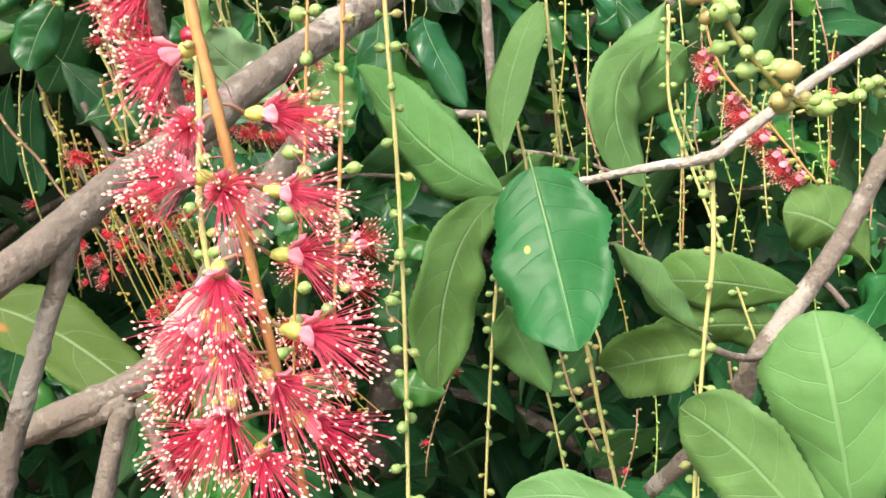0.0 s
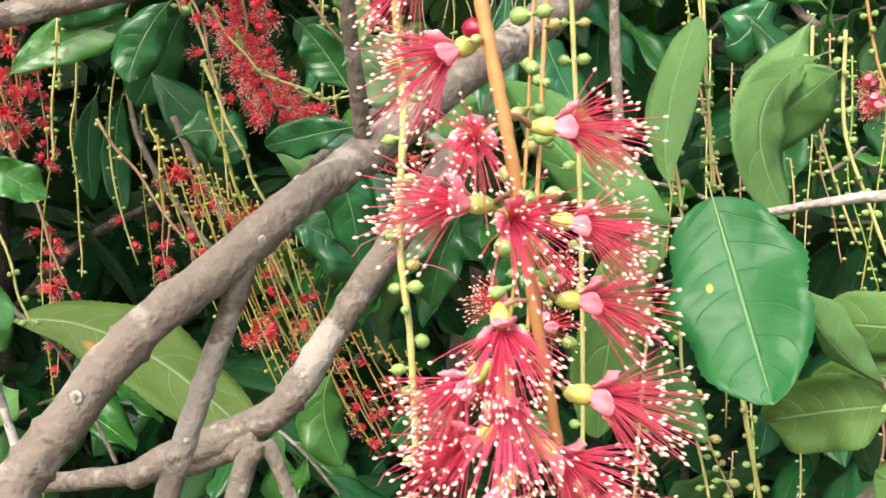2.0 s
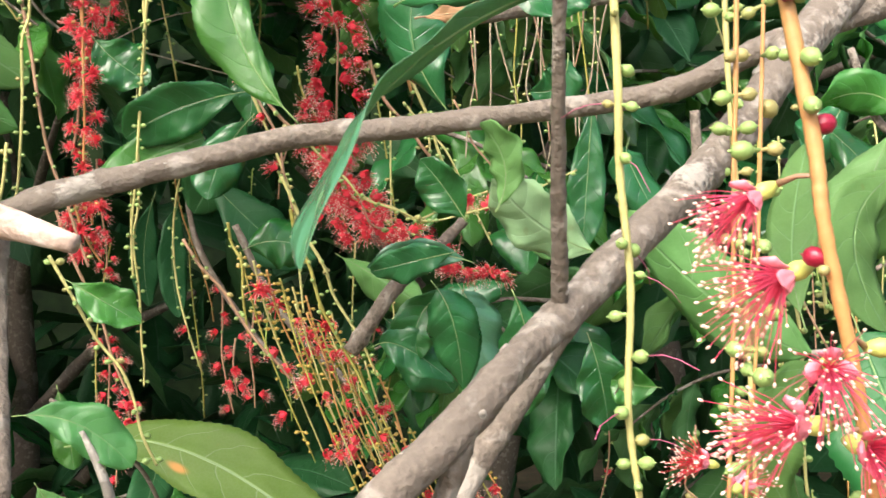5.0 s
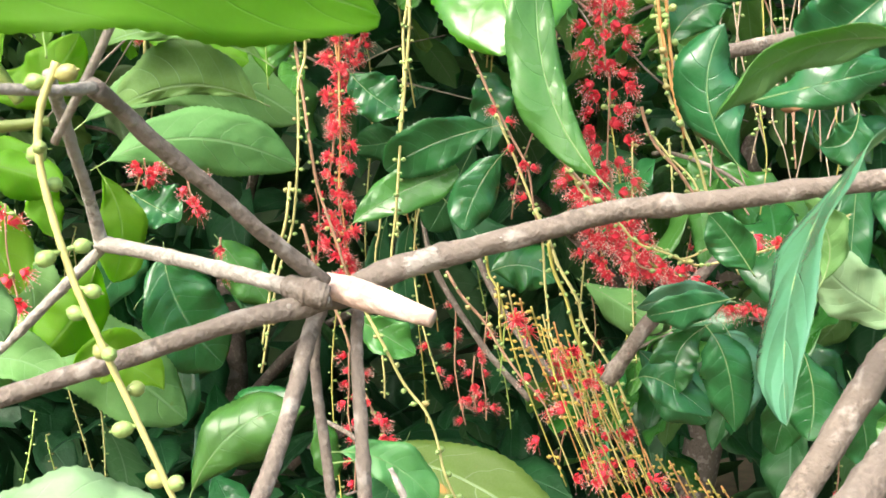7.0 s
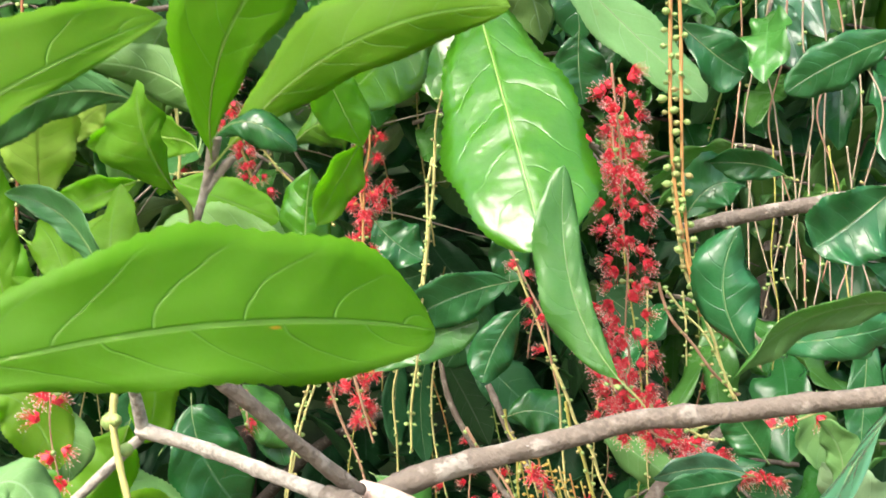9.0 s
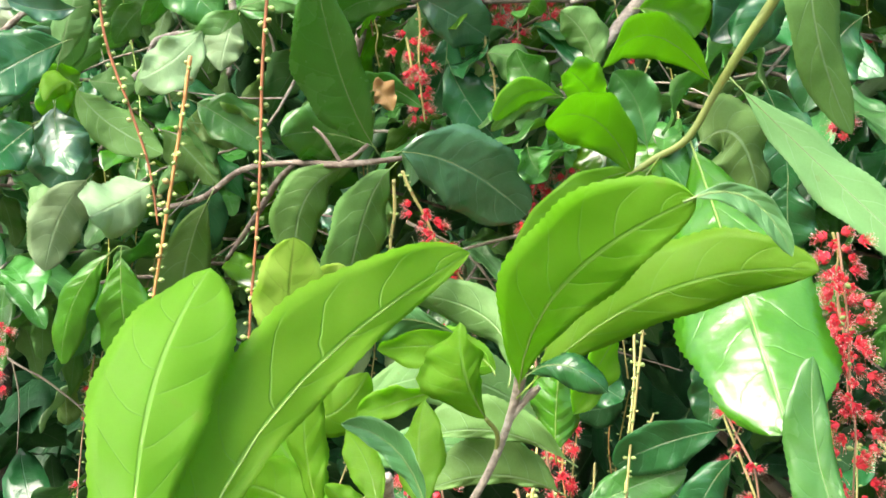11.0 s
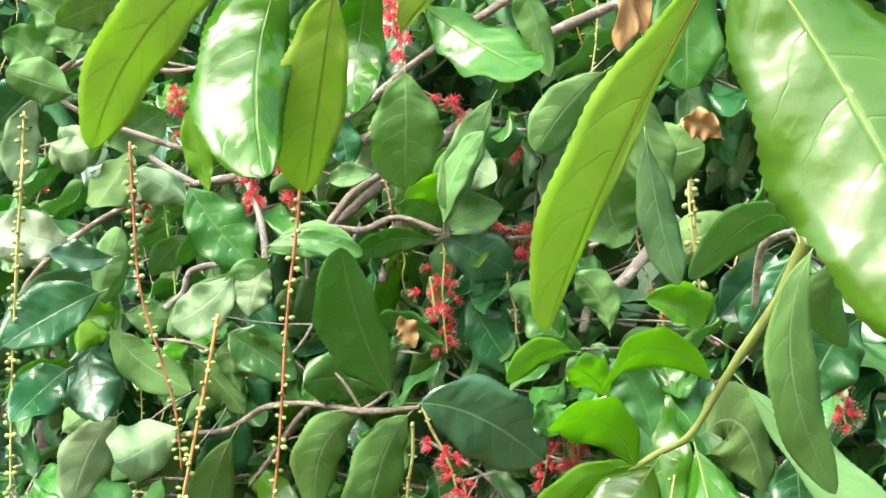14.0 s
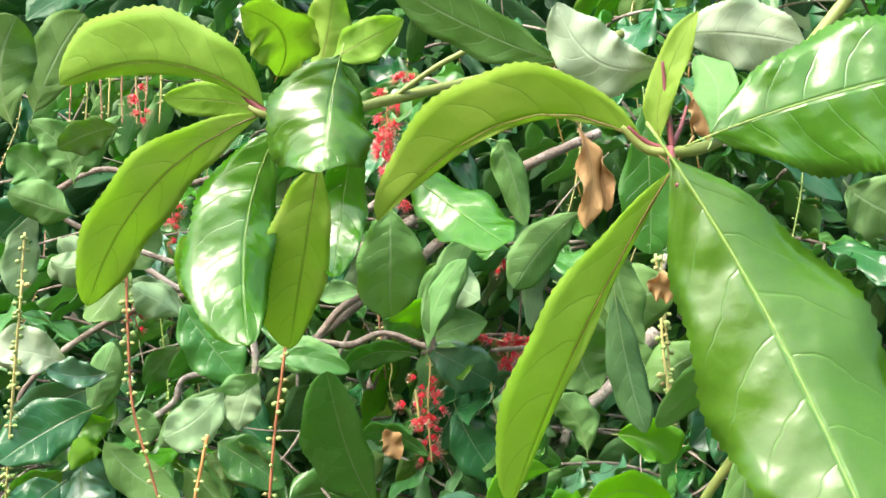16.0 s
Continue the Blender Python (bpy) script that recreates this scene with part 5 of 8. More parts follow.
leaf("ros", (-0.2895, 0.2824, 1.6295), (-0.2923, 0.2697, 1.6428), (-0.2943, 0.2678, 1.6589), 0.0107, (-0.9631, 0.0909, -0.2533), "fresh", lean=0.67)
# the pale colour stands for sky reflected on this leaf
leaf("ros", (-0.3044, 0.2698, 1.6025), (-0.3134, 0.2654, 1.6202), (-0.3290, 0.2601, 1.6269), 0.0046, (0.6945, 0.0312, 0.7188), "silver_skylit", lean=0.11)
leaf("ros", (-0.3052, 0.2961, 1.6568), (-0.3316, 0.2878, 1.6594), (-0.3558, 0.2823, 1.6399), 0.0083, (0.1412, 0.5157, -0.8450), "dark")
leaf("ros", (-0.2742, 0.2752, 1.6436), (-0.2612, 0.2684, 1.6465), (-0.2493, 0.2728, 1.6388), 0.0053, (-0.2094, -0.2479, -0.9459), "dark")
leaf("ros", (-0.3207, 0.3214, 1.6365), (-0.3361, 0.3226, 1.6320), (-0.3491, 0.3193, 1.6267), 0.0058, (0.2783, 0.2618, -0.9241), "fresh", lean=-0.17)
leaf("lfol", (-0.3593, 0.3285, 1.5810), (-0.3828, 0.3209, 1.5859), (-0.4135, 0.3127, 1.5734), 0.0103, (0.0732, 0.2150, -0.9739), "fresh")
leaf("lfol", (-0.3613, 0.3277, 1.5830), (-0.3806, 0.3206, 1.5972), (-0.4012, 0.3140, 1.6007), 0.0124, (-0.3783, -0.0875, -0.9215), "fresh")
leaf("lfol", (-0.3744, 0.3442, 1.5891), (-0.3848, 0.3393, 1.6083), (-0.3989, 0.3333, 1.6270), 0.0122, (-0.7809, -0.2381, -0.5776), "fresh", lean=0.05)
leaf("lfol", (-0.2891, 0.3996, 1.6094), (-0.3167, 0.3904, 1.6198), (-0.3489, 0.3914, 1.6158), 0.0092, (-0.1484, 0.1123, -0.9825), "olive", lean=-0.65)
leaf("lfol", (-0.2951, 0.4096, 1.5954), (-0.3202, 0.4015, 1.6009), (-0.3496, 0.4037, 1.5931), 0.0106, (-0.0024, 0.1223, -0.9925), "olive", lean=-0.64)
leaf("glo", (-0.3042, 0.4477, 1.6082), (-0.3038, 0.4457, 1.6312), (-0.3009, 0.4445, 1.6542), 0.0115, (0.9837, 0.1697, -0.0590), "gloss")
leaf("glo", (-0.3156, 0.4600, 1.6658), (-0.2956, 0.4443, 1.6747), (-0.2784, 0.4493, 1.6774), 0.0128, (0.3051, 0.0314, -0.9518), "gloss")
leaf("lfol", (-0.3293, 0.2944, 1.5950), (-0.3366, 0.3012, 1.6111), (-0.3480, 0.3072, 1.6222), 0.0066, (-0.8379, -0.0767, -0.5403), "fresh")
leaf("lfol", (-0.3360, 0.3026, 1.5978), (-0.3441, 0.3000, 1.5997), (-0.3504, 0.2976, 1.6043), 0.0037, (-0.4161, 0.0152, -0.9092), "fresh")
leaf("lfol", (-0.3114, 0.2889, 1.5996), (-0.3165, 0.2963, 1.6172), (-0.3180, 0.3048, 1.6339), 0.0088, (-0.9849, -0.0569, -0.1634), "fresh")
leaf("lfol", (-0.3561, 0.3078, 1.5897), (-0.3617, 0.3036, 1.6177), (-0.3611, 0.3013, 1.6438), 0.0074, (-0.9868, -0.1204, -0.1082), "fresh", lean=-0.05)
leaf("lfol", (-0.3946, 0.2741, 1.6000), (-0.4014, 0.2709, 1.6129), (-0.4047, 0.2689, 1.6239), 0.0089, (-0.8804, -0.2151, -0.4226), "yellow")
leaf("ros", (-0.2990, 0.3200, 1.6459), (-0.3187, 0.3343, 1.6528), (-0.3523, 0.3452, 1.6517), 0.0082, (-0.0187, 0.1874, -0.9821), "fresh")
leaf("dl", (-0.4879, 0.7169, 1.8098), (-0.4495, 0.7534, 1.8022), (-0.4118, 0.8053, 1.7720), 0.0334, (-0.3990, -0.0053, -0.9169), "bluish")
leaf("dl", (-0.5180, 0.8185, 1.9693), (-0.4895, 0.8319, 1.9558), (-0.4661, 0.8649, 1.9431), 0.0236, (-0.4926, 0.0887, -0.8657), "bluish")
leaf("dl", (-0.5169, 0.7265, 1.8198), (-0.5250, 0.6838, 1.8602), (-0.5234, 0.6312, 1.9169), 0.0251, (0.9202, 0.1688, 0.3532), "mid", lean=-0.26)
leaf("dl", (-0.5230, 0.7349, 1.8204), (-0.5576, 0.7208, 1.8288), (-0.5783, 0.6931, 1.8201), 0.0248, (0.2446, -0.3299, 0.9118), "mid")
leaf("dl", (-0.4001, 0.7587, 1.8185), (-0.3962, 0.7624, 1.8056), (-0.3861, 0.7682, 1.7939), 0.0154, (-0.7773, -0.2960, -0.5551), "mid")
leaf("nR", (-0.2942, 0.6017, 1.7659), (-0.3108, 0.5695, 1.7918), (-0.3316, 0.5309, 1.7835), 0.0183, (-0.6679, 0.1738, -0.7236), "fresh")
leaf("nR", (-0.2932, 0.6019, 1.7670), (-0.3304, 0.6014, 1.7530), (-0.3715, 0.6145, 1.7155), 0.0105, (0.5273, 0.5153, -0.6756), "fresh")
leaf("nR", (-0.2827, 0.5950, 1.7662), (-0.3026, 0.5827, 1.7329), (-0.3147, 0.5303, 1.6984), 0.0250, (-0.8722, -0.0747, 0.4834), "gloss")
leaf("nR", (-0.2486, 0.5982, 1.8199), (-0.2744, 0.5434, 1.8321), (-0.2936, 0.4983, 1.8029), 0.0134, (-0.4070, 0.3291, -0.8520), "fresh")
leaf("nR", (-0.2580, 0.6429, 1.7915), (-0.2359, 0.6502, 1.7959), (-0.2233, 0.6621, 1.7540), 0.0269, (0.6691, 0.1938, 0.7175), "olive")
leaf("nR", (-0.2872, 0.6119, 1.7839), (-0.2932, 0.6049, 1.8112), (-0.3060, 0.5974, 1.8279), 0.0174, (0.9244, -0.1830, 0.3348), "pale")
leaf("nR", (-0.3166, 0.6181, 1.8104), (-0.3225, 0.5926, 1.8203), (-0.3280, 0.5686, 1.8228), 0.0140, (0.8654, -0.0759, 0.4953), "fresh")
leaf("long", (-0.2305, 0.6281, 1.8187), (-0.1773, 0.6337, 1.7624), (-0.1262, 0.6268, 1.7092), 0.0165, (0.7978, 0.2673, 0.5405), "pale")
leaf("long", (-0.1817, 0.4215, 1.8598), (-0.1913, 0.4267, 1.8097), (-0.1745, 0.4640, 1.7547), 0.0118, (0.9329, 0.3069, 0.1883), "olive")
leaf("long", (-0.1890, 0.4381, 1.8730), (-0.2103, 0.4813, 1.8905), (-0.2506, 0.5244, 1.8678), 0.0127, (0.6936, 0.4624, -0.5524), "mid")
leaf("long", (-0.2723, 0.5034, 1.9428), (-0.2659, 0.5131, 1.9006), (-0.2565, 0.5228, 1.8645), 0.0117, (0.8426, 0.4578, 0.2836), "dark")
leaf("long", (-0.1680, 0.4475, 1.8637), (-0.1772, 0.4691, 1.8440), (-0.1691, 0.5072, 1.8282), 0.0107, (0.9535, 0.1666, 0.2511), "mid")
leaf("nR", (-0.2925, 0.4956, 1.9450), (-0.2968, 0.5217, 1.9096), (-0.2852, 0.5292, 1.8913), 0.0223, (0.8505, 0.3866, 0.3567), "mid")
leaf("ff", (-0.5426, 0.7309, 1.8023), (-0.5727, 0.7245, 1.7729), (-0.5881, 0.7491, 1.7215), 0.0203, (0.6738, 0.6799, -0.2894), "olive", lean=-0.05)
leaf("ff", (-0.5081, 0.7436, 1.8018), (-0.5315, 0.7433, 1.7542), (-0.5634, 0.7894, 1.6704), 0.0248, (0.7414, 0.6662, -0.0806), "olive")
leaf("ff", (-0.6651, 0.7336, 1.7766), (-0.6908, 0.7457, 1.7147), (-0.7015, 0.7746, 1.6504), 0.0239, (0.7005, 0.7130, 0.0294), "olive")
leaf("ff", (-0.6994, 0.6542, 1.7267), (-0.7259, 0.6508, 1.6900), (-0.7500, 0.6718, 1.6425), 0.0148, (-0.8518, -0.2533, 0.4586), "gloss")
leaf("ff", (-0.6912, 0.6575, 1.7245), (-0.6913, 0.6648, 1.6828), (-0.6977, 0.6919, 1.6376), 0.0218, (-0.9622, -0.2700, -0.0354), "gloss")
leaf("ff", (-0.8569, 0.7210, 1.9410), (-0.8865, 0.7085, 1.9477), (-0.9224, 0.6966, 1.9406), 0.0187, (-0.1237, 0.3388, -0.9327), "white", lean=0.31)
leaf("ff", (-0.8627, 0.7188, 1.9407), (-0.8369, 0.7312, 1.9255), (-0.8107, 0.7375, 1.9402), 0.0127, (-0.0355, 0.0819, -0.9960), "bluish", lean=0.08)
leaf("ff", (-0.7693, 0.7097, 1.8806), (-0.7510, 0.7167, 1.8789), (-0.7327, 0.7233, 1.8797), 0.0156, (-0.0010, 0.0715, 0.9974), "mid")
leaf("ff", (-0.7947, 0.7317, 1.8864), (-0.8139, 0.7270, 1.8732), (-0.8283, 0.7244, 1.8578), 0.0151, (-0.3898, -0.6707, 0.6311), "fresh")
leaf("ff", (-0.7287, 0.7331, 1.9554), (-0.7477, 0.7293, 1.9375), (-0.7598, 0.7283, 1.9174), 0.0149, (0.4386, 0.7737, -0.4571), "mid")
leaf("ff", (-0.6513, 0.7902, 1.8525), (-0.6796, 0.7796, 1.8538), (-0.7103, 0.7681, 1.8551), 0.0201, (-0.1520, 0.2954, -0.9432), "olive")
leaf("ff", (-0.8207, 0.7150, 2.0516), (-0.8451, 0.7089, 2.0355), (-0.8573, 0.7054, 2.0300), 0.0231, (0.2103, 0.7111, -0.6709), "silver_skylit")
leaf("ff", (-0.7846, 0.6782, 2.0289), (-0.7661, 0.6832, 2.0392), (-0.7382, 0.6899, 2.0596), 0.0244, (-0.4101, -0.4516, 0.7924), "mid")
leaf("ff", (-0.6158, 0.5913, 1.9540), (-0.6230, 0.5838, 1.9820), (-0.6300, 0.5756, 2.0141), 0.0115, (-0.9619, -0.1012, -0.2541), "fresh")
leaf("ff", (-0.6113, 0.7481, 1.9926), (-0.6249, 0.7416, 2.0017), (-0.6489, 0.7346, 1.9911), 0.0127, (-0.1865, 0.6047, -0.7743), "mid")
leaf("ff", (-0.6582, 0.7797, 1.7121), (-0.6767, 0.7748, 1.7018), (-0.6888, 0.7762, 1.6677), 0.0195, (0.5516, 0.7108, -0.4364), "olive")
leaf("ff", (-0.7376, 0.7695, 1.7896), (-0.7133, 0.7731, 1.8203), (-0.6852, 0.7849, 1.8115), 0.0151, (-0.3891, 0.0130, 0.9211), "mid")
leaf("ff", (-0.8551, 0.7502, 1.7772), (-0.8453, 0.7519, 1.7877), (-0.8306, 0.7555, 1.7984), 0.0154, (-0.6238, -0.1676, 0.7634), "pale")
leaf("ff", (-0.6897, 0.7816, 1.8212), (-0.6988, 0.7749, 1.8407), (-0.7055, 0.7690, 1.8602), 0.0131, (-0.9153, -0.0787, -0.3951), "mid")
leaf("dl", (-0.5178, 0.8069, 1.9761), (-0.5244, 0.7810, 1.9865), (-0.5238, 0.7584, 1.9941), 0.0219, (-0.8945, -0.0533, -0.4439), "mid")
leaf("dl", (-0.5155, 0.8081, 1.9738), (-0.5059, 0.7860, 1.9968), (-0.4772, 0.7576, 2.0344), 0.0166, (-0.8686, -0.0698, 0.4906), "mid")
leaf("dl", (-0.5166, 0.8188, 1.9718), (-0.4927, 0.8249, 1.9877), (-0.4642, 0.8338, 1.9962), 0.0191, (-0.3819, -0.1483, 0.9122), "mid")
leaf("dl", (-0.5204, 0.8085, 1.9613), (-0.5602, 0.7942, 1.9597), (-0.5881, 0.7979, 1.9417), 0.0139, (-0.1107, -0.6624, 0.7409), "mid")
leaf("dl", (-0.3764, 0.7500, 1.8566), (-0.3915, 0.7133, 1.8498), (-0.4082, 0.6899, 1.8248), 0.0109, (0.0594, 0.4418, -0.8951), "fresh")
leaf("dl", (-0.3916, 0.7959, 1.8708), (-0.4066, 0.7882, 1.8838), (-0.4170, 0.7808, 1.9039), 0.0185, (0.8122, -0.1074, 0.5734), "mid")
leaf("dl", (-0.5011, 0.9102, 1.9139), (-0.4966, 0.9164, 1.8876), (-0.4919, 0.9218, 1.8665), 0.0259, (-0.8745, -0.4041, -0.2683), "dark")
leaf("dl", (-0.5153, 0.8967, 1.9611), (-0.5213, 0.9020, 1.9184), (-0.5423, 0.9009, 1.8804), 0.0215, (-0.8155, -0.5244, 0.2449), "dark")
leaf("dl", (-0.5325, 0.8715, 1.7598), (-0.5282, 0.8775, 1.7347), (-0.5336, 0.8808, 1.7042), 0.0174, (-0.8685, -0.4914, -0.0646), "dark")
leaf("dl", (-0.5810, 0.8567, 1.7427), (-0.5791, 0.8618, 1.7175), (-0.5820, 0.8651, 1.6921), 0.0154, (-0.8406, -0.5367, -0.0727), "dark")
leaf("yl", (-0.4884, 0.5399, 1.6495), (-0.4823, 0.5261, 1.6797), (-0.4733, 0.5119, 1.7182), 0.0207, (-0.9281, -0.3686, 0.0528), "yellow")
leaf("yl", (-0.4741, 0.5404, 1.6768), (-0.4642, 0.5411, 1.6938), (-0.4523, 0.5439, 1.7027), 0.0102, (-0.7584, -0.0668, 0.6483), "yellow")
leaf("rfol", (-0.2225, 0.7532, 1.8524), (-0.2116, 0.7628, 1.8205), (-0.2085, 0.7709, 1.7802), 0.0205, (-0.9598, -0.1657, -0.2264), "dark")
leaf("rfol", (-0.2084, 0.7695, 1.7883), (-0.2090, 0.7743, 1.7599), (-0.2056, 0.7797, 1.7358), 0.0205, (-0.9779, -0.1890, -0.0890), "dark")
leaf("rfol", (-0.2081, 0.6937, 1.9148), (-0.2231, 0.6929, 1.8876), (-0.2381, 0.6921, 1.8605), 0.0173, (-0.8213, -0.3325, 0.4635), "dark")
leaf("yl", (-0.4270, 0.3461, 2.0086), (-0.4836, 0.3354, 1.9670), (-0.5304, 0.3557, 1.9083), 0.0184, (0.4770, 0.7491, -0.4598), "yellow", lean=-0.05)
leaf("yl", (-0.4274, 0.3450, 2.0120), (-0.4753, 0.3208, 2.0306), (-0.5538, 0.3339, 2.0314), 0.0179, (-0.2407, 0.5000, -0.8318), "yellow", lean=-0.61)
leaf("yl", (-0.4157, 0.3430, 1.9958), (-0.4324, 0.3499, 1.9479), (-0.4177, 0.3406, 1.8834), 0.0237, (-0.9228, -0.3788, 0.0698), "gloss", lean=0.38)
leaf("yl", (-0.3963, 0.3544, 1.9827), (-0.4091, 0.3723, 1.9410), (-0.4285, 0.4005, 1.8925), 0.0183, (0.8189, 0.5731, -0.0315), "yellow", lean=-0.27)
leaf("yl", (-0.3921, 0.3830, 2.0055), (-0.4080, 0.4080, 1.9736), (-0.3958, 0.3815, 1.9269), 0.0146, (-0.9383, -0.3420, 0.0507), "gloss")
leaf("yl", (-0.3532, 0.2868, 2.0069), (-0.3546, 0.2833, 1.9781), (-0.3486, 0.2724, 1.9462), 0.0249, (-0.8583, -0.5114, 0.0419), "gloss", lean=0.20)
leaf("yl", (-0.4194, 0.3437, 2.0277), (-0.4067, 0.3228, 2.0407), (-0.4211, 0.3041, 2.0473), 0.0178, (-0.9110, -0.1496, -0.3843), "yellow")
leaf("yl", (-0.4007, 0.3681, 2.0464), (-0.3830, 0.3718, 2.0579), (-0.3640, 0.3760, 2.0696), 0.0117, (-0.4484, -0.3391, 0.8270), "yellow")
leaf("yl", (-0.4096, 0.3668, 2.0384), (-0.4031, 0.3634, 2.0596), (-0.3992, 0.3573, 2.0865), 0.0129, (-0.9485, -0.2799, 0.1482), "yellow")
leaf("yl", (-0.4390, 0.3615, 2.0157), (-0.4668, 0.3693, 2.0279), (-0.5112, 0.3721, 2.0347), 0.0108, (-0.1196, 0.6039, -0.7880), "yellow")
leaf("upl", (-0.3745, 0.4145, 1.9972), (-0.3465, 0.4205, 1.9760), (-0.3043, 0.3905, 1.9445), 0.0194, (-0.6325, -0.4236, -0.6485), "gloss")
leaf("upl", (-0.4547, 0.5746, 2.0268), (-0.4559, 0.5842, 1.9911), (-0.4654, 0.6130, 1.9545), 0.0254, (0.8357, 0.5268, 0.1552), "olive")
leaf("upl", (-0.3495, 0.5002, 2.0439), (-0.3433, 0.5065, 2.0305), (-0.3346, 0.5205, 1.9930), 0.0108, (0.7704, 0.4817, 0.4177), "olive")
leaf("upl", (-0.4304, 0.6899, 2.0463), (-0.4420, 0.6748, 2.0048), (-0.4552, 0.6622, 1.9520), 0.0154, (0.6291, 0.6855, -0.3665), "mid")
leaf("upl", (-0.4800, 0.7332, 2.0203), (-0.4667, 0.7409, 2.0118), (-0.4445, 0.7532, 1.9992), 0.0205, (0.4449, 0.1427, 0.8842), "silver_skylit")
leaf("bigs", (-0.2104, 0.2713, 1.9469), (-0.2678, 0.2770, 1.9643), (-0.3402, 0.3122, 1.9351), 0.0134, (0.0521, 0.6802, -0.7311), "yellow", lean=-0.74)
leaf("bigs", (-0.2068, 0.3056, 1.9486), (-0.2480, 0.3292, 1.8861), (-0.2878, 0.3669, 1.8150), 0.0129, (0.7274, 0.6184, -0.2975), "yellow", lean=-0.69)
leaf("bigs", (-0.1963, 0.2424, 1.9312), (-0.1604, 0.2472, 1.8659), (-0.1287, 0.2370, 1.7891), 0.0319, (-0.8585, -0.1612, -0.4869), "gloss")
leaf("bigs", (-0.1825, 0.2404, 1.9378), (-0.1414, 0.2421, 1.9505), (-0.0925, 0.2473, 1.9611), 0.0273, (0.2952, 0.1232, -0.9474), "gloss", lean=0.07)
leaf("bigs", (-0.2151, 0.3399, 2.0125), (-0.2438, 0.3289, 2.0111), (-0.2609, 0.3152, 2.0359), 0.0149, (-0.5785, 0.3938, -0.7144), "white")
leaf("bigs", (-0.2098, 0.3382, 2.0257), (-0.1835, 0.3482, 2.0274), (-0.1561, 0.3599, 2.0243), 0.0159, (0.1614, -0.3397, 0.9266), "white")
leaf("bigs", (-0.2053, 0.2727, 1.9493), (-0.2042, 0.2678, 1.9681), (-0.1905, 0.2648, 1.9980), 0.0069, (-0.9375, 0.1577, 0.3102), "yellow")
leaf("bigs", (-0.2756, 0.3760, 2.0360), (-0.3101, 0.3593, 2.0471), (-0.3548, 0.3354, 2.0690), 0.0144, (-0.5348, 0.4731, -0.7001), "olive")
leaf("bigs", (-0.1872, 0.2795, 1.9505), (-0.1869, 0.2942, 1.9775), (-0.1975, 0.3062, 1.9988), 0.0090, (-0.9036, 0.2618, -0.3391), "mid")
leaf("bigs", (-0.1403, 0.3833, 1.9635), (-0.1310, 0.3889, 1.9567), (-0.1122, 0.3988, 1.9481), 0.0154, (0.5184, -0.0936, 0.8500), "pale")
leaf("bigs", (-0.2433, 0.4337, 2.0345), (-0.2420, 0.4467, 1.9901), (-0.2433, 0.4563, 1.9544), 0.0169, (-0.9391, -0.3307, -0.0936), "holed")
leaf("bigs", (-0.2829, 0.5429, 1.9860), (-0.2790, 0.5532, 1.9552), (-0.2667, 0.5666, 1.9248), 0.0144, (0.8108, 0.4403, 0.3855), "mid")
leaf("bigs", (-0.2650, 0.3791, 2.0005), (-0.2598, 0.3876, 1.9778), (-0.2642, 0.3933, 1.9516), 0.0068, (-0.7320, -0.6508, -0.2018), "dry")
leaf("bigs", (-0.2650, 0.3853, 1.9983), (-0.2571, 0.3929, 1.9824), (-0.2544, 0.3998, 1.9620), 0.0063, (-0.9210, 0.3697, -0.1226), "dry")
leaf("bigs", (-0.2269, 0.4692, 1.9318), (-0.2353, 0.4643, 1.9372), (-0.2453, 0.4598, 1.9395), 0.0080, (0.5120, -0.3617, 0.7791), "dry")
leaf("bigs", (-0.2071, 0.3462, 2.0012), (-0.2015, 0.3512, 1.9916), (-0.1983, 0.3558, 1.9795), 0.0062, (-0.8315, -0.2975, -0.4692), "dry")
leaf("upl", (-0.8289, 0.6354, 2.0746), (-0.8462, 0.6330, 2.0586), (-0.8661, 0.6311, 2.0376), 0.0231, (-0.3959, -0.7785, 0.4870), "dark")
leaf("upl", (-0.8312, 0.6332, 2.0794), (-0.8352, 0.6260, 2.0989), (-0.8587, 0.6130, 2.1122), 0.0231, (-0.7103, -0.1493, -0.6879), "mid")
leaf("upl", (-0.7687, 0.6031, 2.0765), (-0.7768, 0.5921, 2.1041), (-0.8034, 0.5761, 2.1235), 0.0185, (-0.7794, -0.0814, -0.6212), "mid")
leaf("upl", (-0.7685, 0.6018, 2.0812), (-0.7588, 0.6002, 2.1006), (-0.7281, 0.6032, 2.1332), 0.0136, (-0.6906, -0.4698, 0.5500), "mid")
leaf("upl", (-0.6239, 0.3918, 2.0432), (-0.6093, 0.3876, 2.0788), (-0.5916, 0.3869, 2.1059), 0.0180, (-0.7699, -0.5295, 0.3562), "olive")
leaf("upl", (-0.6017, 0.3520, 2.0184), (-0.6067, 0.3410, 2.0502), (-0.5964, 0.3368, 2.0798), 0.0200, (-0.8779, -0.4769, -0.0427), "olive")
leaf("upl", (-0.8005, 0.6294, 2.1358), (-0.7935, 0.6334, 2.1313), (-0.7599, 0.6461, 2.1335), 0.0103, (0.0706, -0.0352, 0.9969), "mid")
leaf("ff", (-0.8326, 0.6355, 2.0597), (-0.8450, 0.6382, 2.0275), (-0.8497, 0.6460, 1.9860), 0.0169, (0.5872, 0.8091, -0.0214), "silver_skylit")
leaf("ff", (-0.8072, 0.6341, 2.0139), (-0.7923, 0.6408, 2.0100), (-0.7763, 0.6457, 2.0157), 0.0166, (-0.0121, -0.1237, 0.9922), "silver_skylit")
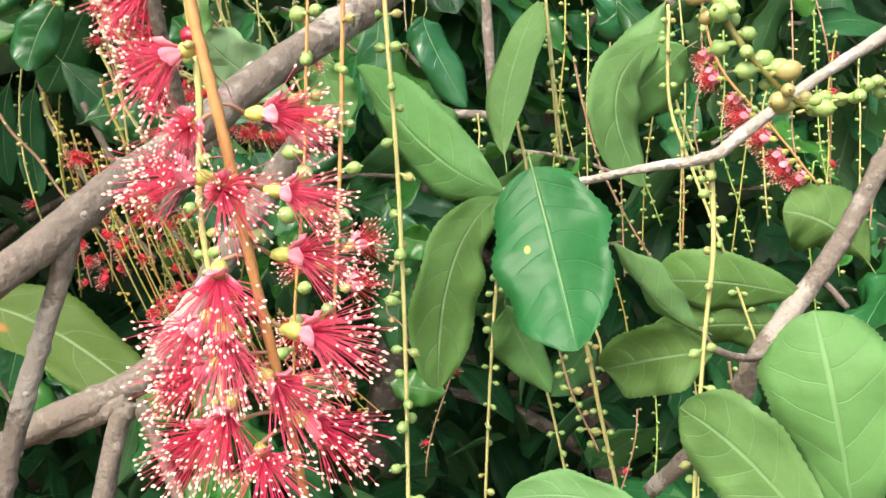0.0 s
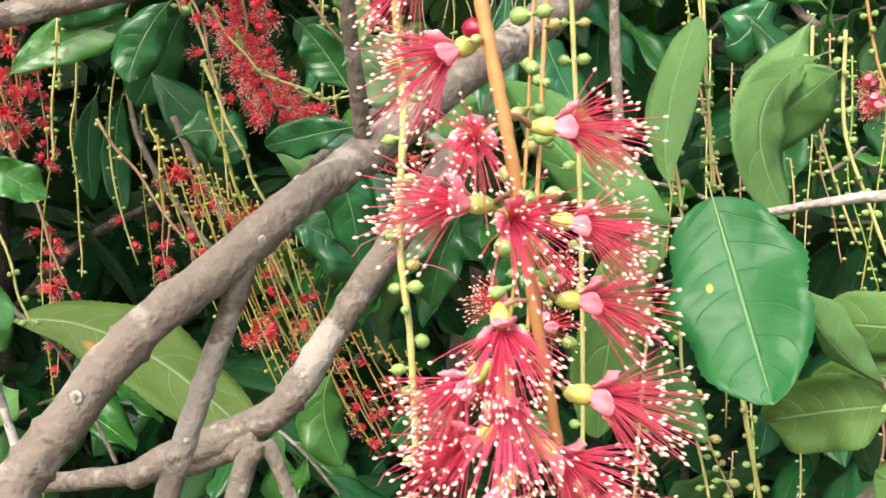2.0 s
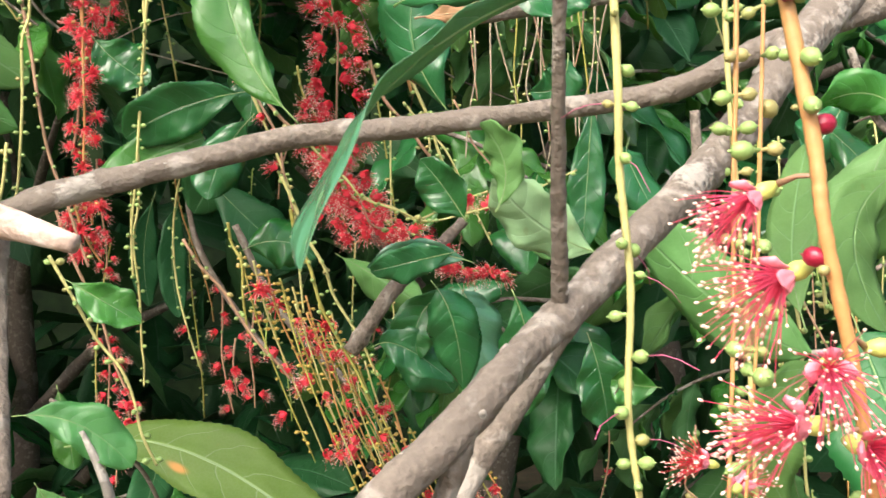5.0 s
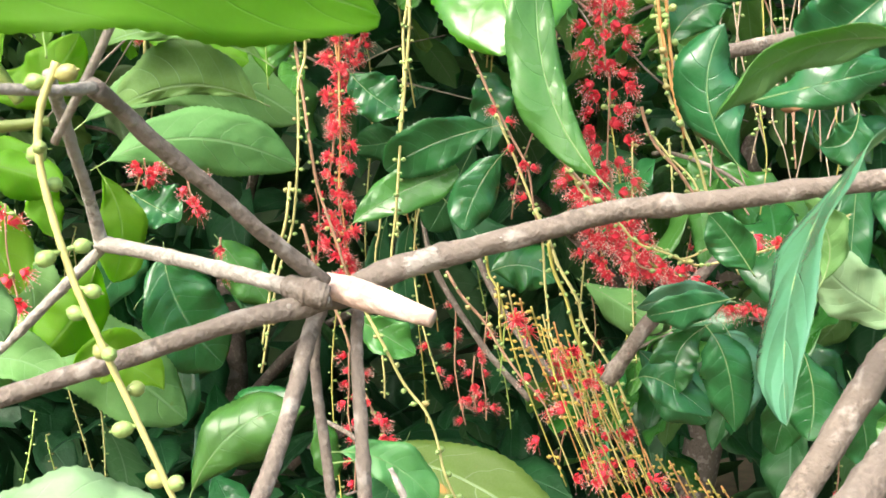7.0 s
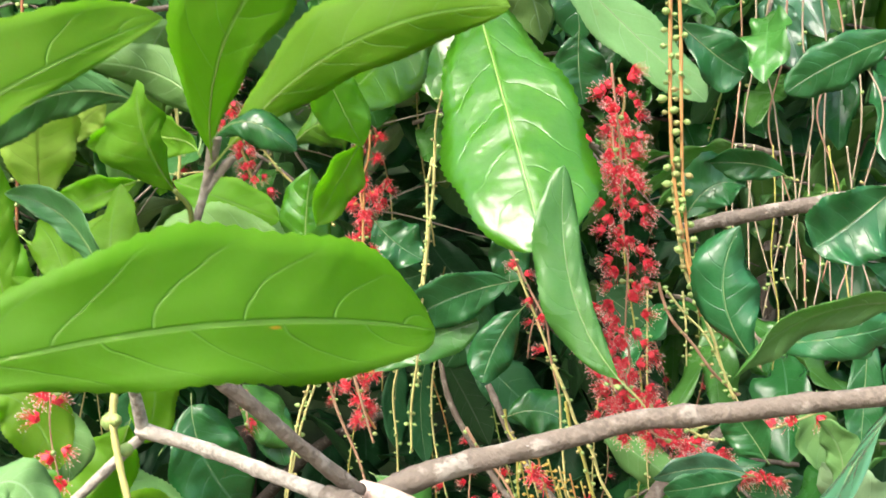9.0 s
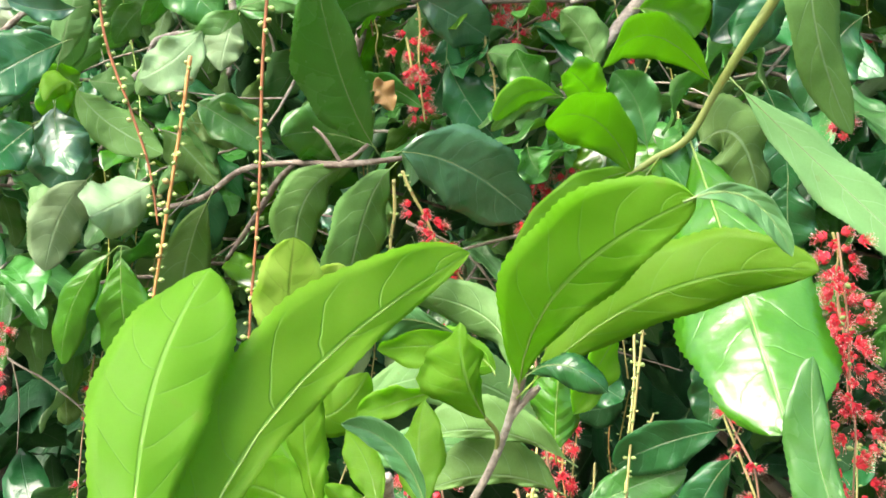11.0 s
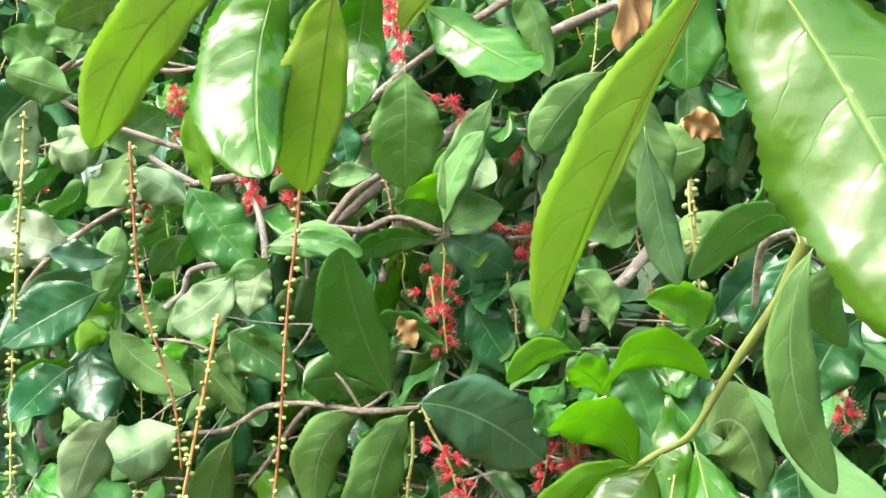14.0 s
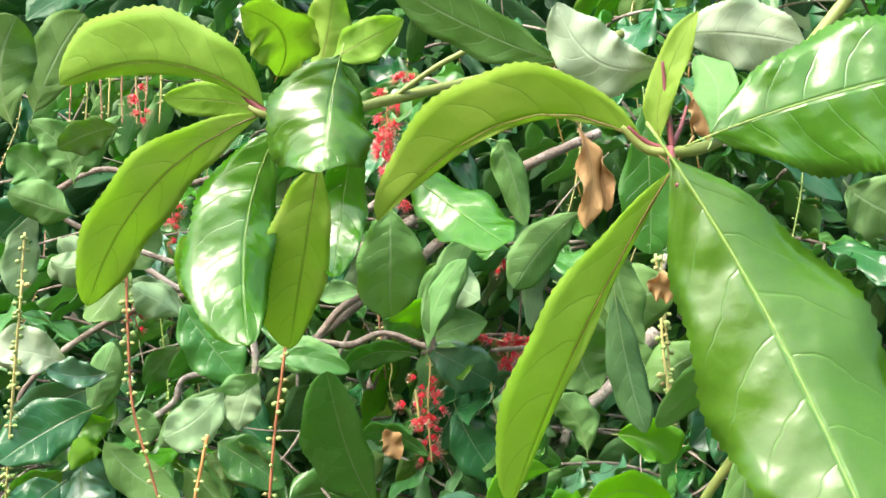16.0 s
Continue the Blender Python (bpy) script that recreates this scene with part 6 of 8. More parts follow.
leaf("ff", (-0.8192, 0.6856, 2.0086), (-0.7955, 0.6974, 1.9975), (-0.7744, 0.7099, 1.9787), 0.0195, (-0.3670, -0.3710, -0.8530), "bluish")
leaf("ff", (-0.7723, 0.7031, 2.0117), (-0.7502, 0.7140, 2.0015), (-0.7284, 0.7270, 1.9819), 0.0136, (0.3881, 0.3487, 0.8531), "silver_skylit")
leaf("ff", (-0.7658, 0.6862, 1.9535), (-0.7713, 0.6916, 1.9205), (-0.7877, 0.6937, 1.8849), 0.0173, (0.5720, 0.8148, -0.0947), "pale", lean=-0.20)
leaf("ff", (-0.6212, 0.6921, 1.9338), (-0.5855, 0.7042, 1.9412), (-0.5478, 0.7213, 1.9306), 0.0114, (0.0858, -0.3125, -0.9460), "olive", lean=0.24)
leaf("ff", (-0.6865, 0.6669, 1.9804), (-0.6665, 0.6816, 1.9501), (-0.6408, 0.6983, 1.9211), 0.0254, (-0.5949, -0.4232, -0.6834), "mid")
leaf("ff", (-0.6859, 0.6873, 1.9878), (-0.6892, 0.6950, 1.9496), (-0.7104, 0.6936, 1.9198), 0.0127, (0.4116, 0.9092, -0.0634), "mid")
leaf("ff", (-0.7891, 0.6757, 1.8653), (-0.7752, 0.6793, 1.8733), (-0.7592, 0.6842, 1.8790), 0.0136, (0.3823, 0.1242, -0.9157), "fresh")
leaf("ff", (-0.7699, 0.6839, 1.9099), (-0.8102, 0.6723, 1.8924), (-0.8507, 0.6665, 1.8490), 0.0250, (-0.3492, -0.6686, 0.6565), "bluish", lean=0.04)
leaf("ff", (-0.7849, 0.6627, 1.8336), (-0.8062, 0.6580, 1.8186), (-0.8323, 0.6542, 1.7912), 0.0183, (-0.4096, -0.6894, 0.5974), "gloss", lean=-0.06)
leaf("ff", (-0.7941, 0.6982, 1.8551), (-0.7922, 0.7064, 1.8229), (-0.7859, 0.7173, 1.7867), 0.0269, (-0.6467, -0.7113, -0.2754), "bluish", lean=0.04)
leaf("ff", (-0.7505, 0.6698, 1.8610), (-0.7282, 0.6843, 1.8359), (-0.6899, 0.7043, 1.8141), 0.0193, (0.3857, 0.4309, 0.8158), "olive")
leaf("ff", (-0.7425, 0.6785, 1.7890), (-0.7644, 0.6769, 1.7594), (-0.7789, 0.6813, 1.7165), 0.0216, (0.7282, 0.5941, -0.3417), "silver_skylit")
leaf("ff", (-0.6942, 0.7009, 1.7763), (-0.7218, 0.6922, 1.7655), (-0.7474, 0.6885, 1.7366), 0.0219, (-0.5973, 0.0110, 0.8019), "silver_skylit", lean=-0.07)
leaf("ff", (-0.6526, 0.6960, 1.9122), (-0.6780, 0.6915, 1.8886), (-0.7063, 0.6873, 1.8593), 0.0156, (0.5132, 0.5947, -0.6188), "pale", lean=0.06)
leaf("ff", (-0.6223, 0.6939, 1.9241), (-0.6369, 0.6930, 1.9037), (-0.6473, 0.6957, 1.8748), 0.0185, (0.6909, 0.6441, -0.3283), "pale")
leaf("ff", (-0.6980, 0.7648, 1.8708), (-0.6744, 0.7771, 1.8572), (-0.6415, 0.7953, 1.8341), 0.0226, (-0.3329, -0.4054, -0.8514), "mid")
leaf("ff", (-0.7274, 0.7590, 1.8465), (-0.7086, 0.7701, 1.8301), (-0.6854, 0.7858, 1.8015), 0.0185, (0.4388, 0.5305, 0.7253), "olive")
leaf("ff", (-0.6902, 0.7840, 1.8012), (-0.7005, 0.7871, 1.7706), (-0.7206, 0.7877, 1.7345), 0.0226, (-0.6580, -0.7067, 0.2599), "deep")
leaf("ff", (-0.5512, 0.8373, 1.8044), (-0.5662, 0.8375, 1.7785), (-0.5767, 0.8423, 1.7404), 0.0246, (0.7481, 0.6143, -0.2507), "olive")
leaf("ff", (-0.7252, 0.6163, 1.8824), (-0.7520, 0.5991, 1.8630), (-0.7729, 0.5724, 1.8340), 0.0238, (-0.4405, -0.3297, 0.8350), "dark", lean=0.07)
leaf("ff", (-0.7400, 0.6317, 1.8372), (-0.7332, 0.6293, 1.8114), (-0.7125, 0.6232, 1.7828), 0.0197, (-0.9441, -0.2407, -0.2252), "bluish", lean=-0.05)
leaf("ff", (-0.7121, 0.6180, 1.8494), (-0.7158, 0.6059, 1.8476), (-0.7209, 0.5952, 1.8318), 0.0105, (0.5459, 0.0710, -0.8348), "fresh", lean=-0.30)
leaf("ff", (-0.7568, 0.6285, 1.8221), (-0.7688, 0.6167, 1.8050), (-0.7716, 0.5893, 1.7778), 0.0202, (-0.6773, -0.1703, 0.7157), "dark")
leaf("ff", (-0.6708, 0.6608, 1.7810), (-0.6875, 0.6469, 1.7647), (-0.6958, 0.6225, 1.7505), 0.0234, (0.5129, 0.1885, -0.8375), "silver_skylit", lean=-0.12)
leaf("ff", (-0.6471, 0.6850, 1.9085), (-0.6644, 0.6734, 1.8816), (-0.6905, 0.6665, 1.8657), 0.0212, (0.5548, 0.3658, -0.7472), "silver_skylit", lean=0.13)
leaf("ff", (-0.6263, 0.7013, 1.9214), (-0.6304, 0.6936, 1.8999), (-0.6337, 0.6925, 1.8752), 0.0163, (0.8811, 0.3898, -0.2676), "silver_skylit", lean=-0.14)
leaf("ff", (-0.7717, 0.6327, 1.9228), (-0.7931, 0.6120, 1.9283), (-0.8178, 0.5907, 1.9270), 0.0195, (-0.0992, -0.0819, -0.9917), "white")
leaf("ff", (-0.7260, 0.6307, 1.9142), (-0.7437, 0.6140, 1.9087), (-0.7600, 0.5949, 1.9115), 0.0126, (0.0028, 0.0567, 0.9984), "bluish")
leaf("ff", (-0.7672, 0.6659, 1.8811), (-0.7514, 0.6540, 1.9124), (-0.7306, 0.6402, 1.9400), 0.0158, (-0.9274, -0.2443, 0.2833), "pale")
leaf("ff", (-0.7101, 0.6997, 1.9762), (-0.7227, 0.6813, 1.9870), (-0.7390, 0.6620, 1.9960), 0.0159, (-0.3826, -0.2859, -0.8786), "silver_skylit", lean=0.10)
leaf("ff", (-0.6353, 0.7167, 1.9346), (-0.5962, 0.7196, 1.9411), (-0.5585, 0.7277, 1.9361), 0.0158, (-0.0099, -0.1587, 0.9873), "mid", lean=0.21)
leaf("ff", (-0.7563, 0.6721, 2.0177), (-0.7611, 0.6650, 1.9920), (-0.7672, 0.6467, 1.9609), 0.0196, (0.8439, 0.0921, -0.5286), "olive")
leaf("ff", (-0.7872, 0.6572, 2.0294), (-0.7955, 0.6462, 2.0152), (-0.8095, 0.6400, 1.9989), 0.0137, (0.5537, 0.3673, -0.7473), "silver_skylit")
leaf("ff", (-0.5856, 0.7244, 1.9960), (-0.5718, 0.7284, 2.0016), (-0.5513, 0.7356, 2.0052), 0.0107, (-0.2252, -0.1005, 0.9691), "pale")
leaf("dl", (-0.4978, 0.8540, 1.9160), (-0.4839, 0.8664, 1.8862), (-0.4603, 0.8835, 1.8519), 0.0230, (-0.7256, -0.3564, -0.5887), "dark")
leaf("dl", (-0.4597, 0.8454, 1.9223), (-0.4335, 0.8570, 1.9163), (-0.4052, 0.8728, 1.8955), 0.0185, (0.2971, 0.2972, 0.9074), "mid")
leaf("dl", (-0.3755, 0.7616, 1.8571), (-0.4009, 0.7530, 1.8512), (-0.4267, 0.7480, 1.8299), 0.0081, (0.2069, 0.6622, -0.7202), "olive")
leaf("dl", (-0.5087, 0.8167, 1.8692), (-0.5412, 0.8000, 1.8869), (-0.5695, 0.7905, 1.8804), 0.0131, (0.3611, -0.5046, 0.7842), "mid")
leaf("dl", (-0.5544, 0.8210, 1.8692), (-0.5790, 0.8176, 1.8428), (-0.5992, 0.8193, 1.8016), 0.0205, (0.5953, 0.6903, -0.4112), "olive")
leaf("bigs", (-0.3249, 0.5798, 1.9677), (-0.2906, 0.5944, 1.9625), (-0.2541, 0.6063, 1.9719), 0.0244, (-0.0157, -0.1142, 0.9933), "olive")
leaf("bigs", (-0.3201, 0.6011, 2.0258), (-0.3440, 0.5973, 2.0019), (-0.3646, 0.5966, 1.9707), 0.0169, (0.5829, 0.6237, -0.5208), "mid")
leaf("nR", (-0.2417, 0.7053, 1.9449), (-0.2649, 0.6984, 1.9356), (-0.2865, 0.6950, 1.9143), 0.0172, (0.4463, 0.4154, -0.7926), "olive")
leaf("nR", (-0.3185, 0.6954, 1.9534), (-0.2991, 0.7056, 1.9422), (-0.2840, 0.7174, 1.9165), 0.0135, (0.6047, 0.2950, 0.7398), "olive")
leaf("nR", (-0.2176, 0.6989, 1.9182), (-0.2368, 0.6963, 1.8975), (-0.2561, 0.6945, 1.8730), 0.0176, (-0.6929, -0.3584, 0.6257), "bluish")
leaf("nR", (-0.2928, 0.6145, 1.8724), (-0.2722, 0.6235, 1.8683), (-0.2604, 0.6308, 1.8563), 0.0148, (-0.3224, -0.2583, -0.9107), "fresh")
leaf("nR", (-0.3431, 0.7382, 1.8701), (-0.3506, 0.7294, 1.8952), (-0.3665, 0.7195, 1.9113), 0.0157, (-0.8876, 0.2085, -0.4107), "mid")
leaf("nR", (-0.1616, 0.6450, 1.8663), (-0.1822, 0.6421, 1.8441), (-0.1965, 0.6449, 1.8083), 0.0215, (-0.8030, -0.3477, 0.4841), "dark")
leaf("upl", (-0.7554, 0.5928, 2.0420), (-0.7811, 0.5811, 2.0495), (-0.8067, 0.5693, 2.0569), 0.0185, (-0.4018, 0.3365, -0.8516), "mid")
leaf("upl", (-0.7191, 0.5896, 2.1161), (-0.7408, 0.5826, 2.1103), (-0.7670, 0.5759, 2.0953), 0.0157, (0.0666, 0.7546, -0.6528), "olive")
leaf("upl", (-0.5887, 0.7094, 2.0552), (-0.5755, 0.7188, 2.0370), (-0.5717, 0.7268, 2.0087), 0.0146, (-0.6640, -0.5865, -0.4638), "dark")
leaf("upl", (-0.4508, 0.6760, 1.9573), (-0.4627, 0.6686, 1.9693), (-0.4874, 0.6608, 1.9615), 0.0122, (-0.3187, 0.5529, -0.7699), "fresh")
leaf("upl", (-0.4557, 0.6667, 1.9418), (-0.4467, 0.6613, 1.9802), (-0.4258, 0.6623, 2.0108), 0.0112, (-0.9123, 0.0838, 0.4007), "mid")
leaf("upl", (-0.5449, 0.7921, 1.8800), (-0.5381, 0.7949, 1.8779), (-0.5292, 0.8006, 1.8638), 0.0107, (-0.5708, -0.3532, -0.7412), "dry")
leaf("hang", (-0.1129, 0.3844, 1.5861), (-0.0992, 0.3871, 1.5878), (-0.0865, 0.3896, 1.5894), 0.0037, (0.1718, -0.2671, -0.9482), "dry")
leaf("lfol", (-0.4697, 0.5529, 1.5873), (-0.4938, 0.5479, 1.5829), (-0.5211, 0.5422, 1.5740), 0.0111, (0.1478, 0.4081, -0.9009), "fresh")
leaf("lfol", (-0.4627, 0.4512, 1.5458), (-0.4451, 0.4548, 1.5481), (-0.4264, 0.4577, 1.5172), 0.0154, (0.4661, 0.5263, 0.7111), "fresh")
leaf("lfol", (-0.4157, 0.3782, 1.5146), (-0.4008, 0.3814, 1.5252), (-0.3872, 0.3836, 1.5056), 0.0119, (0.1974, 0.4205, 0.8856), "pale")
leaf("lfol", (-0.5029, 0.6072, 1.5792), (-0.5014, 0.6070, 1.5589), (-0.4932, 0.6081, 1.5385), 0.0108, (0.6932, 0.6977, 0.1806), "fresh")
leaf("lfol", (-0.4915, 0.5456, 1.4736), (-0.5006, 0.5434, 1.4614), (-0.5129, 0.5402, 1.4308), 0.0135, (0.6535, 0.6383, -0.4068), "mid")
leaf("lfol", (-0.5300, 0.6395, 1.4616), (-0.5440, 0.6372, 1.4797), (-0.5616, 0.6339, 1.4871), 0.0129, (0.6163, 0.0902, 0.7824), "fresh")
leaf("shade", (-0.5051, 0.6047, 1.4980), (-0.4654, 0.6118, 1.4671), (-0.4289, 0.6385, 1.4252), 0.0271, (0.4441, 0.5399, 0.7151), "mid")
leaf("shade", (-0.4887, 0.6996, 1.4919), (-0.4622, 0.7052, 1.5031), (-0.4399, 0.7084, 1.4528), 0.0215, (-0.4612, -0.5459, -0.6995), "dark")
leaf("shade", (-0.3892, 0.5644, 1.4109), (-0.3680, 0.5693, 1.4353), (-0.3362, 0.5761, 1.4503), 0.0160, (0.6122, -0.2196, -0.7596), "dark")
leaf("shade", (-0.4543, 0.7585, 1.5314), (-0.4384, 0.7612, 1.5107), (-0.4204, 0.7642, 1.4859), 0.0172, (-0.6744, -0.4791, -0.5618), "mid")
leaf("rfol", (-0.1049, 0.6237, 1.5000), (-0.1291, 0.6190, 1.5033), (-0.1563, 0.6134, 1.4975), 0.0092, (-0.0348, -0.0669, 0.9972), "bluish")
leaf("rfol", (-0.1065, 0.6433, 1.4819), (-0.1004, 0.6440, 1.4596), (-0.1037, 0.6425, 1.4278), 0.0159, (-0.9939, -0.0988, -0.0497), "bluish")
leaf("rfol", (-0.1167, 0.6821, 1.4800), (-0.1334, 0.6783, 1.4633), (-0.1335, 0.6776, 1.4396), 0.0135, (-0.9161, -0.0872, 0.3914), "dark")
leaf("rfol", (-0.1567, 0.6733, 1.4500), (-0.1401, 0.6765, 1.4464), (-0.1137, 0.6813, 1.4258), 0.0135, (-0.4208, -0.3126, -0.8516), "dark")
leaf("bgl", (-0.5727, 0.8877, 1.5256), (-0.5919, 0.8834, 1.5063), (-0.6208, 0.8766, 1.4677), 0.0195, (-0.6351, -0.4642, 0.6174), "dark")
leaf("nR", (-0.2580, 0.6020, 1.7777), (-0.2260, 0.5262, 1.6894), (-0.2029, 0.4807, 1.6195), 0.0358, (-0.9595, -0.0887, -0.2674), "gloss")

# ---- racemes ----
# open flowers of the nearest raceme: place, heading, droop
BLOOMS = [
    (-0.0512, 0.2101, 1.5263, -2.85, 0.45), (-0.0461, 0.2097, 1.5138, -2.94, 0.37), (-0.0340, 0.2094, 1.5015, -0.10, 0.00), (-0.0441, 0.2026, 1.4998, -1.77, 0.10),
    (-0.0440, 0.2082, 1.4896, -2.94, -0.10), (-0.0403, 0.2019, 1.4881, -1.11, 0.09), (-0.0311, 0.2081, 1.4870, -0.20, 0.10), (-0.0300, 0.2077, 1.4748, -0.10, 0.00),
    (-0.0408, 0.2017, 1.4731, -1.45, 0.64), (-0.0441, 0.2061, 1.4636, -2.78, 0.61), (-0.0400, 0.2014, 1.4619, -1.43, 0.78), (-0.0283, 0.2064, 1.4604, -0.20, 0.10),
    (-0.0426, 0.2055, 1.4543, -2.82, 0.31), (-0.0336, 0.2046, 1.4520, -0.56, 0.40), (-0.0394, 0.2009, 1.4483, -1.89, 0.84), (-0.0421, 0.2043, 1.4424, -2.72, 0.30),
    (-0.0276, 0.2057, 1.4433, -0.11, 0.32), (-0.0342, 0.1992, 1.4391, -1.25, 0.31),
]
raceme([(-0.0507, 0.2101, 1.5713), (-0.0451, 0.2057, 1.5345), (-0.0439, 0.2040, 1.5202), (-0.0394, 0.2043, 1.4976), (-0.0345, 0.2057, 1.4677), (-0.0297, 0.2085, 1.4405), (-0.0266, 0.2116, 1.4163)], 0.0013, "orange", flowers=(0.28, 1.00, 0), near=True, blooms=BLOOMS, bud=0.65, berries=3)
raceme([(-0.0234, 0.3463, 1.6162), (-0.0257, 0.3399, 1.5625), (-0.0272, 0.3367, 1.5356), (-0.0289, 0.3317, 1.4936), (-0.0307, 0.3283, 1.4651), (-0.0324, 0.3251, 1.4382)], 0.0008, "orange", flowers=(0.83, 1.00, 4), near=True, gap=0.0110)
raceme([(-0.0181, 0.3935, 1.6319), (-0.0177, 0.3862, 1.5707), (-0.0166, 0.3821, 1.5363), (-0.0139, 0.3787, 1.4826), (-0.0127, 0.3737, 1.4244), (-0.0130, 0.3654, 1.3547)], 0.0010, "yellow", near=True, gap=0.0110)
raceme([(0.0529, 0.5434, 1.5819), (0.0550, 0.5376, 1.5333), (0.0597, 0.5408, 1.4760)], 0.0008, "yellow", near=True, bud=0.75, gap=0.0095)
raceme([(0.1081, 0.4354, 1.4804), (0.1080, 0.4313, 1.4460), (0.1032, 0.4266, 1.4062), (0.0971, 0.4184, 1.3377)], 0.0011, "yellow", near=True, gap=0.0110)
raceme([(0.1064, 0.5087, 1.5454), (0.1059, 0.5038, 1.5046), (0.1155, 0.5001, 1.4738), (0.1311, 0.4948, 1.4302), (0.1431, 0.4905, 1.3942)], 0.0009, "yellow", near=True, bud=0.75, gap=0.0095)
raceme([(0.1308, 0.5622, 1.5720), (0.1410, 0.5564, 1.5242), (0.1684, 0.5522, 1.4899), (0.1903, 0.5487, 1.4613)], 0.0008, "orange", flowers=(0.30, 1.00, 10), near=True, bud=0.75, gap=0.0095)
raceme([(0.0817, 0.3365, 1.5364), (0.0931, 0.3342, 1.5177), (0.1046, 0.3379, 1.5066), (0.1147, 0.3420, 1.4996)], 0.0011, "dark", near=True, bud=1.40, gap=0.0036)
raceme([(0.1177, 0.3621, 1.4987), (0.1289, 0.3624, 1.5021), (0.1457, 0.3630, 1.5072), (0.1605, 0.3631, 1.5087)], 0.0006, "yellow", near=True, bud=1.35, gap=0.0036)
raceme([(0.0260, 0.4954, 1.4326), (0.0217, 0.4897, 1.3843), (0.0177, 0.4824, 1.3232)], 0.0009, "yellow", near=True, bud=0.75, gap=0.0095)
raceme([(0.0379, 0.5233, 1.4972), (0.0425, 0.5196, 1.4667), (0.0424, 0.5120, 1.4031), (0.0519, 0.5065, 1.3578), (0.0579, 0.5027, 1.3259)], 0.0009, "yellow", near=True, bud=0.75, gap=0.0095)
raceme([(0.0675, 0.5110, 1.3958), (0.0741, 0.5119, 1.3613), (0.0833, 0.5116, 1.3165)], 0.0013, "yellow", near=True, bud=0.75, gap=0.0095)
raceme([(0.0625, 0.5896, 1.3787), (0.0695, 0.5862, 1.3510), (0.0841, 0.5821, 1.3170)], 0.0008, "pink", near=True)
raceme([(0.0942, 0.7598, 1.5390), (0.1045, 0.7533, 1.4853), (0.1208, 0.7482, 1.4429), (0.1486, 0.7425, 1.3964)], 0.0010, "pink")
raceme([(0.0223, 0.6044, 1.5019), (0.0234, 0.6019, 1.4805), (0.0291, 0.5997, 1.4620)], 0.0006, "yellow")
raceme([(0.1561, 0.5876, 1.3642), (0.1553, 0.5839, 1.3337)], 0.0009, "pink")
raceme([(0.0932, 0.7959, 1.5884), (0.0877, 0.7869, 1.5130), (0.0792, 0.7760, 1.4218)], 0.0008, "olive", gap=0.0085)
raceme([(0.1109, 0.8093, 1.5748), (0.1091, 0.8004, 1.5007), (0.1067, 0.7886, 1.4015)], 0.0008, "yellow", gap=0.0085)
raceme([(0.1292, 0.8226, 1.5605), (0.1312, 0.8139, 1.4878), (0.1353, 0.8011, 1.3804)], 0.0008, "pink", gap=0.0085)
raceme([(0.1482, 0.8359, 1.5457), (0.1427, 0.8274, 1.4748), (0.1662, 0.8203, 1.4154)], 0.0008, "green", gap=0.0085)
raceme([(0.1558, 0.7885, 1.5281), (0.1554, 0.7865, 1.5114), (0.1427, 0.7735, 1.4024)], 0.0008, "olive", gap=0.0085)
raceme([(0.1765, 0.8107, 1.5882), (0.1780, 0.8000, 1.4991), (0.1716, 0.7860, 1.3817)], 0.0008, "yellow", gap=0.0085)
raceme([(0.1961, 0.8241, 1.5742), (0.1902, 0.8136, 1.4864), (0.2027, 0.8051, 1.4160)], 0.0008, "pink", gap=0.0085)
raceme([(0.2163, 0.8374, 1.5597), (0.2142, 0.8270, 1.4731), (0.2335, 0.8176, 1.3949)], 0.0008, "green", gap=0.0085)
raceme([(0.2201, 0.7899, 1.5413), (0.2230, 0.7861, 1.5099), (0.2063, 0.7710, 1.3831)], 0.0008, "olive", gap=0.0085)
raceme([(0.2403, 0.8032, 1.5268), (0.2359, 0.7997, 1.4977), (0.2377, 0.7900, 1.4166)], 0.0008, "yellow", gap=0.0085)
raceme([(0.2629, 0.8255, 1.5879), (0.2605, 0.8132, 1.4848), (0.2687, 0.8025, 1.3959)], 0.0008, "pink", gap=0.0085)
raceme([(0.2844, 0.8389, 1.5736), (0.2857, 0.8266, 1.4714), (0.3008, 0.8150, 1.3744)], 0.0008, "green", gap=0.0085)
raceme([(0.2845, 0.7912, 1.5545), (0.2798, 0.7858, 1.5085), (0.2712, 0.7749, 1.4173)], 0.0008, "olive", gap=0.0085)
raceme([(0.3059, 0.8046, 1.5402), (0.3049, 0.7993, 1.4961), (0.3025, 0.7874, 1.3969)], 0.0008, "yellow", gap=0.0085)
raceme([(-0.0654, 0.2937, 1.6060), (-0.0640, 0.2900, 1.5543), (-0.0637, 0.2904, 1.5325), (-0.0617, 0.2896, 1.5065), (-0.0627, 0.2885, 1.4778), (-0.0601, 0.2878, 1.4538), (-0.0587, 0.2866, 1.4234)], 0.0011, "yellow", near=True, styles=True, bud=0.80)
raceme([(-0.0290, 0.2935, 1.5982), (-0.0328, 0.2881, 1.5233), (-0.0344, 0.2856, 1.4901), (-0.0379, 0.2830, 1.4533), (-0.0390, 0.2814, 1.4312)], 0.0005, "orange", near=True)
